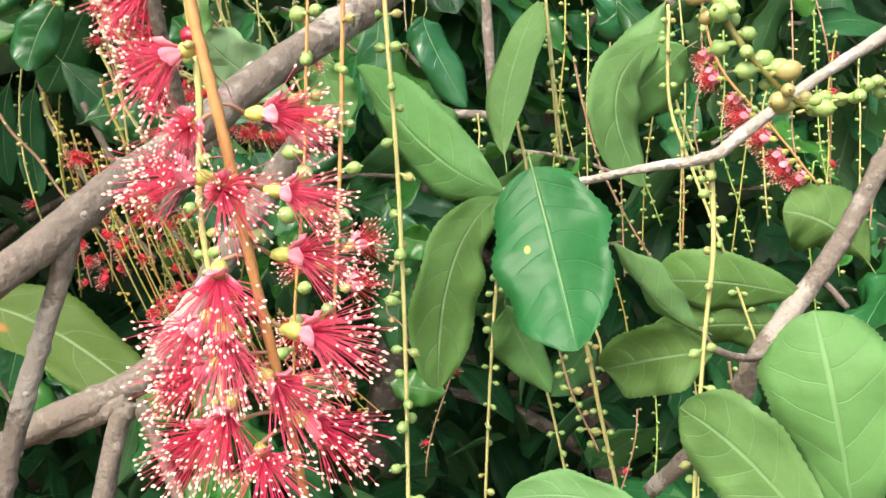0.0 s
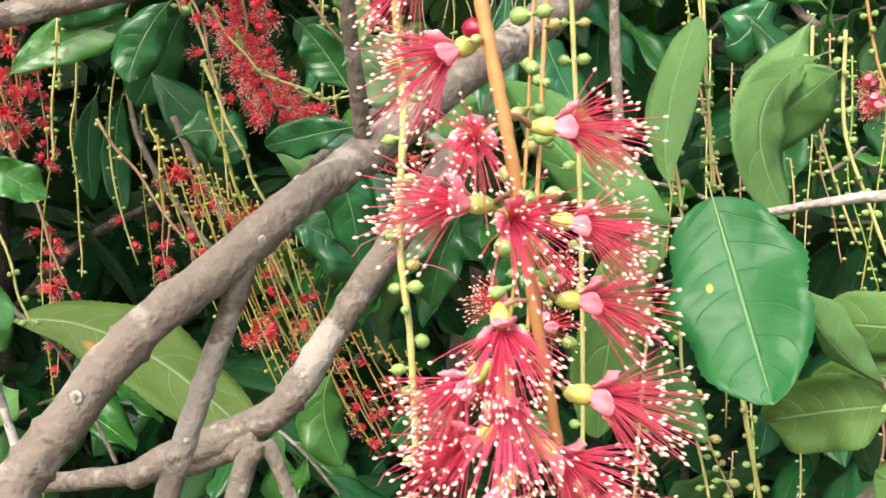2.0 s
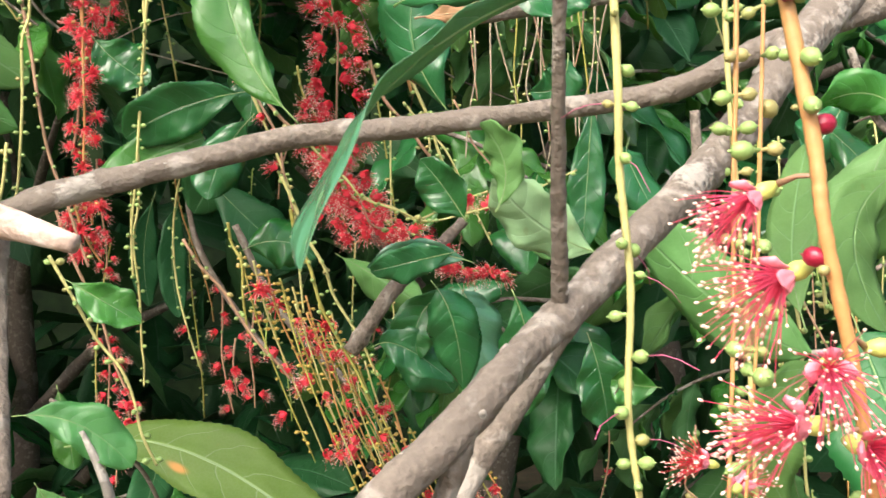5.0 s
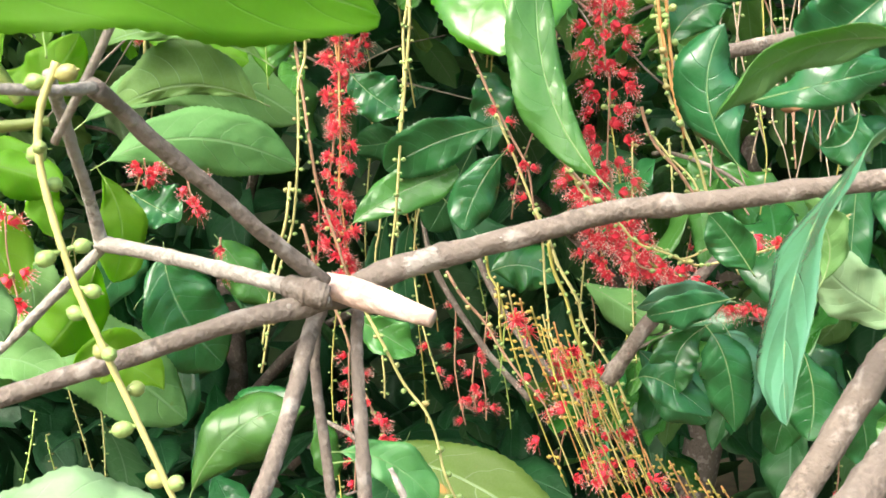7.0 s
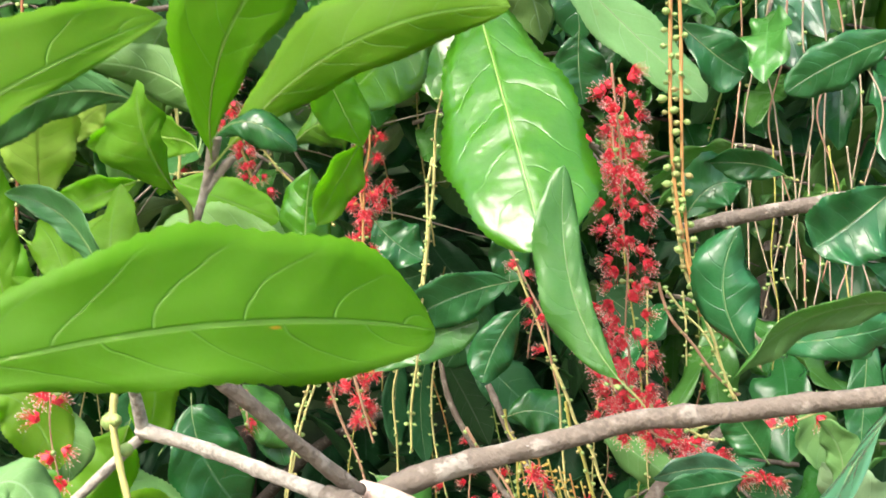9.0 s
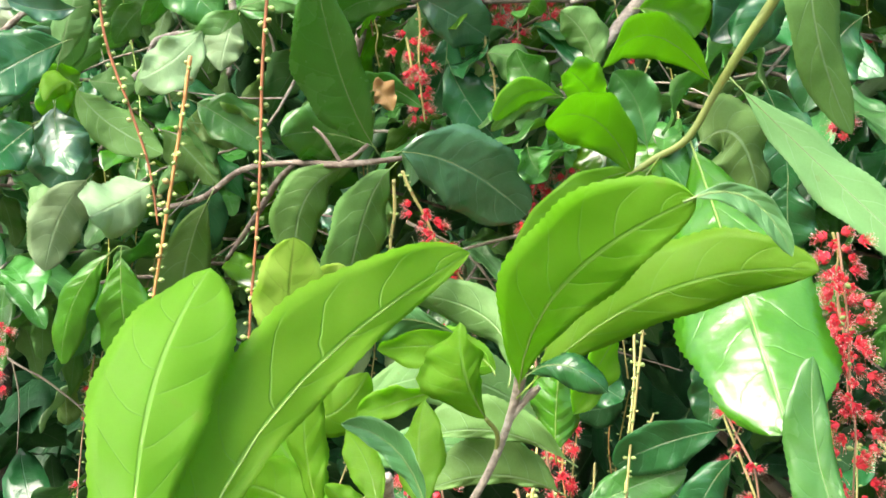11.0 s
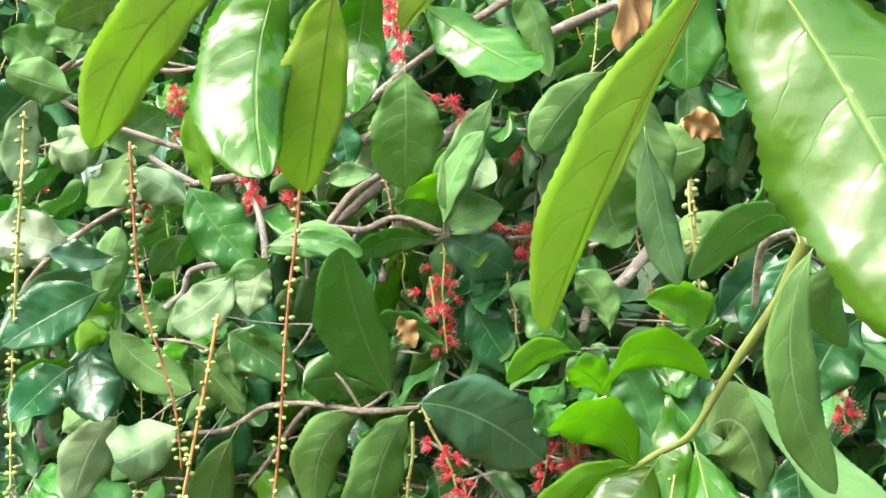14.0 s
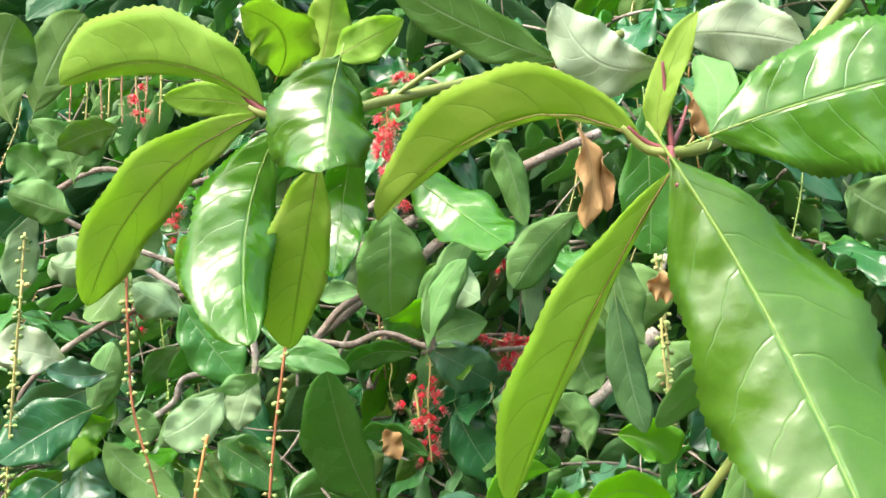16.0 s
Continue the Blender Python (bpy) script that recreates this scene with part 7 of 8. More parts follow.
raceme([(-0.2010, 0.6740, 1.6122), (-0.1917, 0.6718, 1.5804), (-0.1779, 0.6792, 1.5428), (-0.1523, 0.6778, 1.5199), (-0.1105, 0.6763, 1.4936), (-0.0750, 0.6762, 1.4884)], 0.0008, "olive", flowers=(0.10, 0.95, 58), big=True)
raceme([(-0.1924, 0.6910, 1.5697), (-0.1828, 0.6892, 1.5434), (-0.1733, 0.6869, 1.5106)], 0.0008, "olive", flowers=(0.00, 1.00, 30), big=True)
raceme([(-0.1972, 0.6513, 1.5749), (-0.1881, 0.6505, 1.5625), (-0.1607, 0.6487, 1.5346), (-0.1301, 0.6480, 1.5220), (-0.0930, 0.6495, 1.5369)], 0.0009, "yellow", flowers=(0.90, 1.00, 3))
raceme([(-0.2252, 0.7496, 1.5512), (-0.2077, 0.7469, 1.5116), (-0.1901, 0.7442, 1.4720), (-0.1655, 0.7408, 1.4215)], 0.0014, "yellow")
raceme([(-0.2583, 0.8044, 1.6201), (-0.2284, 0.7985, 1.5354), (-0.2216, 0.7931, 1.4585)], 0.0012, "yellow")
raceme([(-0.1488, 0.8042, 1.6036), (-0.1203, 0.8019, 1.5687), (-0.0902, 0.7974, 1.5031)], 0.0010, "yellow")
raceme([(-0.1148, 0.8550, 1.6098), (-0.0987, 0.8528, 1.5769), (-0.0785, 0.8506, 1.5439)], 0.0010, "pink")
raceme([(-0.1354, 0.8543, 1.6019), (-0.1339, 0.8502, 1.5445)], 0.0010, "yellow")
raceme([(-0.1620, 0.8541, 1.6022), (-0.1610, 0.8470, 1.5039), (-0.1597, 0.8420, 1.4343)], 0.0008, "yellow")
raceme([(-0.3812, 0.9498, 1.5663), (-0.3842, 0.9455, 1.5064), (-0.3805, 0.9395, 1.4235), (-0.3762, 0.9369, 1.3866)], 0.0012, "yellow")
raceme([(-0.4531, 0.9472, 1.5394), (-0.4171, 0.9409, 1.4469), (-0.3857, 0.9355, 1.3682)], 0.0016, "pink", flowers=(0.60, 1.00, 6))
raceme([(-0.4347, 1.0004, 1.5799), (-0.4279, 0.9970, 1.5312), (-0.4261, 0.9928, 1.4728)], 0.0010, "pink", flowers=(0.00, 1.00, 16))
raceme([(-0.4663, 1.0297, 1.5725), (-0.4641, 1.0276, 1.5424), (-0.4621, 1.0240, 1.4922)], 0.0010, "pink", flowers=(0.00, 1.00, 10))
raceme([(-0.4242, 0.9890, 1.4193), (-0.4224, 0.9848, 1.3610), (-0.4183, 0.9799, 1.2929)], 0.0010, "pink", flowers=(0.00, 1.00, 12))
raceme([(-0.3238, 0.9933, 1.4668), (-0.3244, 0.9891, 1.4085), (-0.3152, 0.9853, 1.3549)], 0.0010, "pink", flowers=(0.00, 1.00, 9))
raceme([(-0.2947, 0.9928, 1.4568), (-0.3001, 0.9893, 1.4082), (-0.2957, 0.9858, 1.3596)], 0.0010, "pink", flowers=(0.20, 1.00, 7))
raceme([(0.1405, 0.6735, 1.5640), (0.1416, 0.6703, 1.5195), (0.1570, 0.6668, 1.4686), (0.1663, 0.6650, 1.4431)], 0.0010, "yellow", near=True, bud=0.75, gap=0.0095)
raceme([(0.0517, 0.5542, 1.5885), (0.0564, 0.5507, 1.5398), (0.0621, 0.5462, 1.4758)], 0.0009, "yellow", near=True, bud=0.75, gap=0.0095)
raceme([(-0.2695, 0.9228, 1.4556), (-0.2722, 0.9195, 1.4106)], 0.0009, "green")
raceme([(-0.0180, 0.4430, 1.4449), (-0.0203, 0.4413, 1.4224), (-0.0143, 0.4405, 1.4101)], 0.0004, "pink")
raceme([(0.0741, 0.5407, 1.3989), (0.0802, 0.5389, 1.3732)], 0.0008, "yellow")
raceme([(-0.2174, 0.7042, 1.4775), (-0.1977, 0.7000, 1.4165), (-0.1693, 0.7052, 1.3462)], 0.0007, "olive", flowers=(0.10, 1.00, 3), gap=0.0068, golden=True)
raceme([(-0.2124, 0.7158, 1.4708), (-0.1924, 0.7116, 1.4097), (-0.1634, 0.7168, 1.3399)], 0.0007, "yellow", flowers=(0.10, 1.00, 3), gap=0.0068, golden=True)
raceme([(-0.2072, 0.7274, 1.4638), (-0.1868, 0.7232, 1.4027), (-0.1571, 0.7284, 1.3334)], 0.0007, "orange", flowers=(0.10, 1.00, 3), gap=0.0068, golden=True)
raceme([(-0.2018, 0.7389, 1.4566), (-0.1810, 0.7347, 1.3955), (-0.1506, 0.7401, 1.3267)], 0.0007, "olive", flowers=(0.10, 1.00, 3), gap=0.0068, golden=True)
raceme([(-0.1960, 0.7505, 1.4492), (-0.1749, 0.7463, 1.3881), (-0.1438, 0.7517, 1.3200)], 0.0007, "yellow", flowers=(0.10, 1.00, 3), gap=0.0068, golden=True)
raceme([(-0.1900, 0.7620, 1.4416), (-0.1685, 0.7578, 1.3805), (-0.1368, 0.7633, 1.3131)], 0.0007, "orange", flowers=(0.10, 1.00, 3), gap=0.0068, golden=True)
raceme([(-0.1838, 0.7736, 1.4337), (-0.1619, 0.7693, 1.3728), (-0.1295, 0.7749, 1.3061)], 0.0008, "olive", flowers=(0.10, 1.00, 3), gap=0.0068, golden=True)
raceme([(-0.1772, 0.7851, 1.4256), (-0.1549, 0.7809, 1.3648), (-0.1219, 0.7864, 1.2989)], 0.0008, "yellow", flowers=(0.10, 1.00, 3), gap=0.0068, golden=True)
raceme([(-0.1704, 0.7966, 1.4173), (-0.1478, 0.7924, 1.3567), (-0.1140, 0.7980, 1.2917)], 0.0008, "orange", flowers=(0.10, 1.00, 3), gap=0.0068, golden=True)
raceme([(-0.1622, 0.7390, 1.3964), (-0.1411, 0.7360, 1.3532), (-0.1171, 0.7424, 1.2999)], 0.0007, "olive", flowers=(0.20, 1.00, 3), gap=0.0068, golden=True)
raceme([(-0.1542, 0.7506, 1.3901), (-0.1328, 0.7477, 1.3469), (-0.1082, 0.7543, 1.2964)], 0.0007, "orange", flowers=(0.20, 1.00, 3), gap=0.0068, golden=True)
raceme([(-0.1460, 0.7623, 1.3837), (-0.1241, 0.7593, 1.3404), (-0.0989, 0.7661, 1.2928)], 0.0007, "olive", flowers=(0.20, 1.00, 3), gap=0.0068, golden=True)
raceme([(-0.1374, 0.7739, 1.3771), (-0.1152, 0.7710, 1.3339), (-0.0894, 0.7780, 1.2893)], 0.0008, "orange", flowers=(0.20, 1.00, 3), gap=0.0068, golden=True)
raceme([(-0.1284, 0.7855, 1.3703), (-0.1059, 0.7826, 1.3272), (-0.0795, 0.7899, 1.2857)], 0.0008, "olive", flowers=(0.20, 1.00, 3), gap=0.0068, golden=True)
raceme([(-0.1192, 0.7971, 1.3634), (-0.0963, 0.7942, 1.3204), (-0.0693, 0.8017, 1.2822)], 0.0008, "orange", flowers=(0.20, 1.00, 3), gap=0.0068, golden=True)
raceme([(-0.1097, 0.8087, 1.3563), (-0.0864, 0.8058, 1.3134), (-0.0588, 0.8136, 1.2786)], 0.0008, "olive", flowers=(0.20, 1.00, 3), gap=0.0068, golden=True)
raceme([(-0.0998, 0.8203, 1.3491), (-0.0761, 0.8175, 1.3063), (-0.0479, 0.8255, 1.2751)], 0.0008, "orange", flowers=(0.20, 1.00, 3), gap=0.0068, golden=True)
raceme([(-0.2804, 0.2406, 1.5884), (-0.2842, 0.2394, 1.5769), (-0.2840, 0.2389, 1.5641), (-0.2781, 0.2391, 1.5422), (-0.2707, 0.2398, 1.5242), (-0.2619, 0.2406, 1.5048), (-0.2545, 0.2414, 1.4881), (-0.2455, 0.2425, 1.4670), (-0.2380, 0.2435, 1.4470)], 0.0010, "yellow", near=True, bud=1.05, gap=0.0110)
raceme([(-0.1783, 0.6213, 1.7020), (-0.1740, 0.6206, 1.6650), (-0.1712, 0.6192, 1.6189), (-0.1708, 0.6225, 1.5728)], 0.0008, "pink", flowers=(0.00, 1.00, 44), big=True)
raceme([(-0.1708, 0.6225, 1.5728), (-0.1705, 0.6266, 1.5480), (-0.1553, 0.6283, 1.5196), (-0.1276, 0.6333, 1.5130)], 0.0008, "pink", flowers=(0.00, 1.00, 32), big=True)
raceme([(-0.1723, 0.5958, 1.5513), (-0.1548, 0.5984, 1.5332), (-0.1227, 0.6040, 1.5209), (-0.0847, 0.6116, 1.5293), (-0.0466, 0.6195, 1.5466)], 0.0007, "yellow", flowers=(0.60, 0.85, 3))
raceme([(-0.3145, 0.7684, 1.6981), (-0.3187, 0.7656, 1.6508), (-0.3197, 0.7635, 1.6034), (-0.3240, 0.7597, 1.5324)], 0.0012, "yellow")
raceme([(-0.1452, 0.6260, 1.6646), (-0.1380, 0.6254, 1.6153), (-0.1246, 0.6262, 1.5751), (-0.1127, 0.6271, 1.5411)], 0.0012, "yellow")
raceme([(-0.3699, 0.7057, 1.6676), (-0.3737, 0.7036, 1.6344), (-0.3777, 0.7001, 1.5680), (-0.3853, 0.6963, 1.5128), (-0.4002, 0.6908, 1.4465)], 0.0011, "yellow")
raceme([(-0.3867, 0.7331, 1.6685), (-0.3777, 0.7319, 1.5992), (-0.3610, 0.7324, 1.5336), (-0.3480, 0.7332, 1.4950)], 0.0013, "pink")
raceme([(-0.3843, 0.8362, 1.6876), (-0.3846, 0.8336, 1.6266), (-0.3871, 0.8308, 1.5699), (-0.3810, 0.8300, 1.5219)], 0.0011, "orange", flowers=(0.00, 1.00, 6), balls=16)
raceme([(-0.3800, 0.8882, 1.6951), (-0.3847, 0.8864, 1.6721)], 0.0012, "pink", flowers=(0.00, 1.00, 8))
raceme([(-0.4285, 0.5892, 1.5832), (-0.4270, 0.5888, 1.5673)], 0.0006, "pink", flowers=(0.00, 1.00, 5))
raceme([(-0.4176, 0.6214, 1.5743), (-0.4144, 0.6211, 1.5509)], 0.0007, "pink", flowers=(0.00, 1.00, 4))
raceme([(-0.2909, 0.8943, 1.4309), (-0.2911, 0.8923, 1.3847)], 0.0009, "pink", flowers=(0.00, 1.00, 6))
raceme([(-0.3438, 0.7811, 1.4005), (-0.3399, 0.7808, 1.3758)], 0.0008, "pink", flowers=(0.00, 1.00, 6))
raceme([(-0.2783, 0.7845, 1.6754), (-0.2589, 0.7864, 1.6312), (-0.2356, 0.7887, 1.5789), (-0.2241, 0.7887, 1.5267)], 0.0012, "pink", flowers=(0.30, 0.80, 6))
raceme([(-0.2764, 0.6967, 1.5125), (-0.2554, 0.6993, 1.4799), (-0.2309, 0.7026, 1.4473), (-0.2169, 0.7044, 1.4255)], 0.0011, "pink")
raceme([(-0.2128, 0.7095, 1.5296), (-0.2024, 0.7099, 1.4935), (-0.1850, 0.7113, 1.4466), (-0.1676, 0.7131, 1.4105)], 0.0014, "olive")
raceme([(-0.1901, 0.5122, 1.5829), (-0.1814, 0.5132, 1.5674), (-0.1739, 0.5141, 1.5545)], 0.0010, "pink")
raceme([(-0.2775, 0.4926, 1.5098), (-0.2576, 0.4949, 1.4736), (-0.2426, 0.4967, 1.4478), (-0.2352, 0.4969, 1.4195)], 0.0008, "yellow")
raceme([(-0.4174, 0.6708, 1.5360), (-0.4158, 0.6701, 1.5109)], 0.0009, "pink", flowers=(0.00, 1.00, 2))
raceme([(-0.0460, 0.8470, 1.6260), (-0.0463, 0.8449, 1.5768)], 0.0010, "pink")
raceme([(-0.2546, 0.7216, 1.5220), (-0.2475, 0.7219, 1.4961), (-0.2441, 0.7207, 1.4517)], 0.0011, "olive")
raceme([(-0.2474, 0.7222, 1.5034), (-0.2332, 0.7227, 1.4516), (-0.2055, 0.7347, 1.3674)], 0.0007, "olive", flowers=(0.40, 1.00, 2), gap=0.0055, balls=1, golden=True)
raceme([(-0.2415, 0.7332, 1.4974), (-0.2271, 0.7339, 1.4463), (-0.1988, 0.7461, 1.3647)], 0.0008, "yellow", flowers=(0.40, 1.00, 2), gap=0.0055, balls=1, golden=True)
raceme([(-0.2353, 0.7443, 1.4912), (-0.2207, 0.7450, 1.4409), (-0.1919, 0.7574, 1.3621)], 0.0008, "orange", flowers=(0.40, 1.00, 2), gap=0.0055, balls=1, golden=True)
raceme([(-0.2290, 0.7555, 1.4848), (-0.2142, 0.7562, 1.4354), (-0.1849, 0.7689, 1.3594)], 0.0008, "olive", flowers=(0.40, 1.00, 2), gap=0.0055, balls=1, golden=True)
raceme([(-0.2225, 0.7666, 1.4783), (-0.2074, 0.7675, 1.4298), (-0.1776, 0.7803, 1.3567)], 0.0008, "yellow", flowers=(0.40, 1.00, 2), gap=0.0055, balls=1, golden=True)
raceme([(-0.2157, 0.7778, 1.4717), (-0.2005, 0.7788, 1.4241), (-0.1701, 0.7918, 1.3540)], 0.0008, "orange", flowers=(0.40, 1.00, 2), gap=0.0055, balls=1, golden=True)
raceme([(-0.2088, 0.7891, 1.4649), (-0.1933, 0.7901, 1.4183), (-0.1624, 0.8034, 1.3513)], 0.0008, "olive", flowers=(0.40, 1.00, 2), gap=0.0055, balls=1, golden=True)
raceme([(-0.2016, 0.8003, 1.4580), (-0.1860, 0.8014, 1.4124), (-0.1545, 0.8149, 1.3486)], 0.0008, "yellow", flowers=(0.40, 1.00, 2), gap=0.0055, balls=1, golden=True)
raceme([(-0.0959, 0.8411, 1.7128), (-0.1013, 0.8366, 1.6268), (-0.1028, 0.8337, 1.5653)], 0.0008, "dry", bare=True)
raceme([(-0.0822, 0.8437, 1.7126), (-0.0828, 0.8397, 1.6183), (-0.0771, 0.8382, 1.5547)], 0.0008, "dry", bare=True)
raceme([(-0.0685, 0.8463, 1.7124), (-0.0642, 0.8436, 1.6263), (-0.0755, 0.8380, 1.5444)], 0.0008, "olive", bare=True)
raceme([(-0.0548, 0.8489, 1.7123), (-0.0602, 0.8440, 1.6180), (-0.0496, 0.8438, 1.5645)], 0.0008, "dry", bare=True)
raceme([(-0.0411, 0.8515, 1.7121), (-0.0416, 0.8479, 1.6259), (-0.0481, 0.8437, 1.5543)], 0.0008, "dry", bare=True)
raceme([(-0.0274, 0.8541, 1.7119), (-0.0231, 0.8510, 1.6175), (-0.0223, 0.8481, 1.5436)], 0.0008, "olive", bare=True)
raceme([(-0.0137, 0.8567, 1.7117), (-0.0190, 0.8522, 1.6256), (-0.0206, 0.8493, 1.5641)], 0.0008, "dry", bare=True)
raceme([(-0.0910, 0.8563, 1.8398), (-0.0964, 0.8592, 1.7395), (-0.0981, 0.8640, 1.6088)], 0.0009, "pink", bare=True)
raceme([(-0.0790, 0.8587, 1.8398), (-0.0793, 0.8629, 1.7309), (-0.0733, 0.8694, 1.5958)], 0.0009, "dry", bare=True)
raceme([(-0.0671, 0.8610, 1.8399), (-0.0622, 0.8659, 1.7397), (-0.0742, 0.8697, 1.5827)], 0.0009, "dry", bare=True)
raceme([(-0.0551, 0.8634, 1.8399), (-0.0605, 0.8666, 1.7310), (-0.0493, 0.8736, 1.6090)], 0.0009, "pink", bare=True)
raceme([(-0.0431, 0.8658, 1.8400), (-0.0434, 0.8696, 1.7398), (-0.0502, 0.8739, 1.5959)], 0.0009, "dry", bare=True)
raceme([(-0.0311, 0.8681, 1.8401), (-0.0263, 0.8734, 1.7311), (-0.0254, 0.8794, 1.5830)], 0.0009, "dry", bare=True)
raceme([(-0.0191, 0.8705, 1.8401), (-0.0245, 0.8734, 1.7399), (-0.0262, 0.8782, 1.6091)], 0.0009, "pink", bare=True)
raceme([(-0.0072, 0.8729, 1.8402), (-0.0074, 0.8771, 1.7312), (-0.0014, 0.8836, 1.5962)], 0.0009, "dry", bare=True)
raceme([(0.0048, 0.8752, 1.8402), (0.0097, 0.8801, 1.7400), (-0.0023, 0.8839, 1.5831)], 0.0009, "dry", bare=True)
raceme([(-0.1461, 0.5930, 1.7723), (-0.1460, 0.5966, 1.6831), (-0.1395, 0.6000, 1.6278), (-0.1306, 0.6033, 1.5878)], 0.0012, "orange", near=True)
raceme([(-0.3083, 0.7471, 1.7070), (-0.3144, 0.7486, 1.6390), (-0.3205, 0.7509, 1.5510), (-0.3266, 0.7522, 1.4870)], 0.0012, "yellow")
raceme([(-0.1532, 0.6185, 1.6064), (-0.1455, 0.6209, 1.5842), (-0.1268, 0.6256, 1.5588), (-0.1112, 0.6293, 1.5430)], 0.0011, "pink")
raceme([(-0.3845, 0.8535, 1.7324), (-0.3914, 0.8540, 1.6862), (-0.3916, 0.8565, 1.6216)], 0.0012, "orange", flowers=(0.00, 1.00, 4), balls=11)
raceme([(-0.3870, 0.8093, 1.5463), (-0.3785, 0.8120, 1.5202), (-0.3700, 0.8147, 1.4941)], 0.0011, "orange", flowers=(0.00, 1.00, 3), balls=6)
raceme([(-0.4909, 0.8316, 1.7549), (-0.4864, 0.8334, 1.7319), (-0.4819, 0.8350, 1.7134)], 0.0009, "pink", flowers=(0.00, 1.00, 6))
raceme([(-0.4236, 0.4446, 1.5578), (-0.4212, 0.4468, 1.5142)], 0.0005, "pink", flowers=(0.00, 1.00, 6))
raceme([(-0.3666, 0.6594, 1.5701), (-0.3773, 0.6592, 1.5198), (-0.3880, 0.6591, 1.4696)], 0.0011, "yellow")
raceme([(-0.1785, 0.6009, 1.7280), (-0.1733, 0.6068, 1.6805), (-0.1711, 0.6118, 1.6330)], 0.0008, "pink", flowers=(0.00, 1.00, 8), big=True)
raceme([(-0.1475, 0.5813, 1.8170), (-0.1413, 0.5887, 1.7558), (-0.1400, 0.5974, 1.6638), (-0.1352, 0.6039, 1.6086)], 0.0012, "orange", near=True)
raceme([(-0.3859, 0.8390, 1.6473), (-0.3887, 0.8410, 1.6151), (-0.3961, 0.8425, 1.5736)], 0.0012, "pink", flowers=(0.00, 1.00, 14))
raceme([(-0.7045, 0.6062, 2.0024), (-0.7018, 0.6161, 1.9507), (-0.6961, 0.6294, 1.8861), (-0.6807, 0.6440, 1.8350), (-0.6692, 0.6556, 1.7923), (-0.6647, 0.6648, 1.7493)], 0.0013, "red", near=True)
raceme([(-0.6135, 0.6160, 1.8643), (-0.6223, 0.6217, 1.8128), (-0.6332, 0.6278, 1.7551), (-0.6441, 0.6339, 1.6973), (-0.6529, 0.6393, 1.6478)], 0.0015, "orange", near=True)
raceme([(-0.5571, 0.6176, 2.0273), (-0.5606, 0.6299, 1.9486), (-0.5690, 0.6413, 1.8657), (-0.5748, 0.6557, 1.7704), (-0.5835, 0.6670, 1.6875), (-0.5877, 0.6741, 1.6377)], 0.0014, "red", near=True)
raceme([(-0.7818, 0.5702, 2.0212), (-0.7845, 0.5856, 1.9266), (-0.7884, 0.6007, 1.8318), (-0.7891, 0.6168, 1.7373), (-0.7855, 0.6301, 1.6687)], 0.0011, "yellow", near=True)
raceme([(-0.5865, 0.7975, 2.0711), (-0.5710, 0.8145, 2.0060), (-0.5626, 0.8290, 1.9406)], 0.0013, "pink")
raceme([(-0.5124, 0.7643, 1.7977), (-0.5148, 0.7730, 1.7430), (-0.5193, 0.7840, 1.6700)], 0.0016, "yellow")
raceme([(-0.5234, 0.8378, 1.9725), (-0.5243, 0.8454, 1.9270), (-0.5183, 0.8581, 1.8666)], 0.0013, "yellow", flowers=(0.25, 1.00, 26), big=True)
raceme([(-0.5233, 0.8115, 1.8136), (-0.5058, 0.8245, 1.7759), (-0.4907, 0.8383, 1.7285), (-0.4802, 0.8505, 1.6808)], 0.0015, "yellow", flowers=(0.20, 1.00, 30), big=True)
raceme([(-0.5619, 0.8653, 1.7334), (-0.5602, 0.8721, 1.6980)], 0.0010, "yellow", flowers=(0.00, 1.00, 9))
raceme([(-0.4133, 0.8511, 1.8180), (-0.4208, 0.8534, 1.7889), (-0.4261, 0.8582, 1.7502)], 0.0012, "pink", flowers=(0.00, 1.00, 14))
raceme([(-0.3904, 0.8594, 1.8189), (-0.3982, 0.8649, 1.7706), (-0.4059, 0.8688, 1.7318)], 0.0012, "pink", flowers=(0.00, 1.00, 16))
raceme([(-0.6899, 0.7419, 2.0491), (-0.6810, 0.7502, 2.0198), (-0.6770, 0.7577, 1.9852)], 0.0013, "pink", flowers=(0.00, 1.00, 24))
raceme([(-0.6522, 0.7563, 2.0457), (-0.6481, 0.7638, 2.0112), (-0.6463, 0.7688, 1.9865)], 0.0013, "pink", flowers=(0.00, 1.00, 20))
raceme([(-0.5566, 0.8206, 2.0015), (-0.5449, 0.8283, 1.9818)], 0.0013, "pink", flowers=(0.00, 1.00, 9))
raceme([(-0.4637, 0.8883, 1.9942), (-0.4644, 0.8944, 1.9578)], 0.0013, "pink", flowers=(0.00, 1.00, 12))
raceme([(-0.4463, 0.8946, 1.9949), (-0.4500, 0.9041, 1.9323)], 0.0013, "pink", flowers=(0.00, 1.00, 12))
raceme([(-0.4240, 0.9035, 1.9906), (-0.4173, 0.9123, 1.9544)], 0.0013, "pink", flowers=(0.00, 1.00, 12))
raceme([(-0.4642, 0.8626, 2.0788), (-0.4647, 0.8669, 2.0530)], 0.0013, "pink", flowers=(0.00, 1.00, 10))
raceme([(-0.1777, 0.6643, 1.8372), (-0.1748, 0.6691, 1.8161), (-0.1735, 0.6727, 1.7984)], 0.0009, "yellow", flowers=(0.00, 1.00, 9))
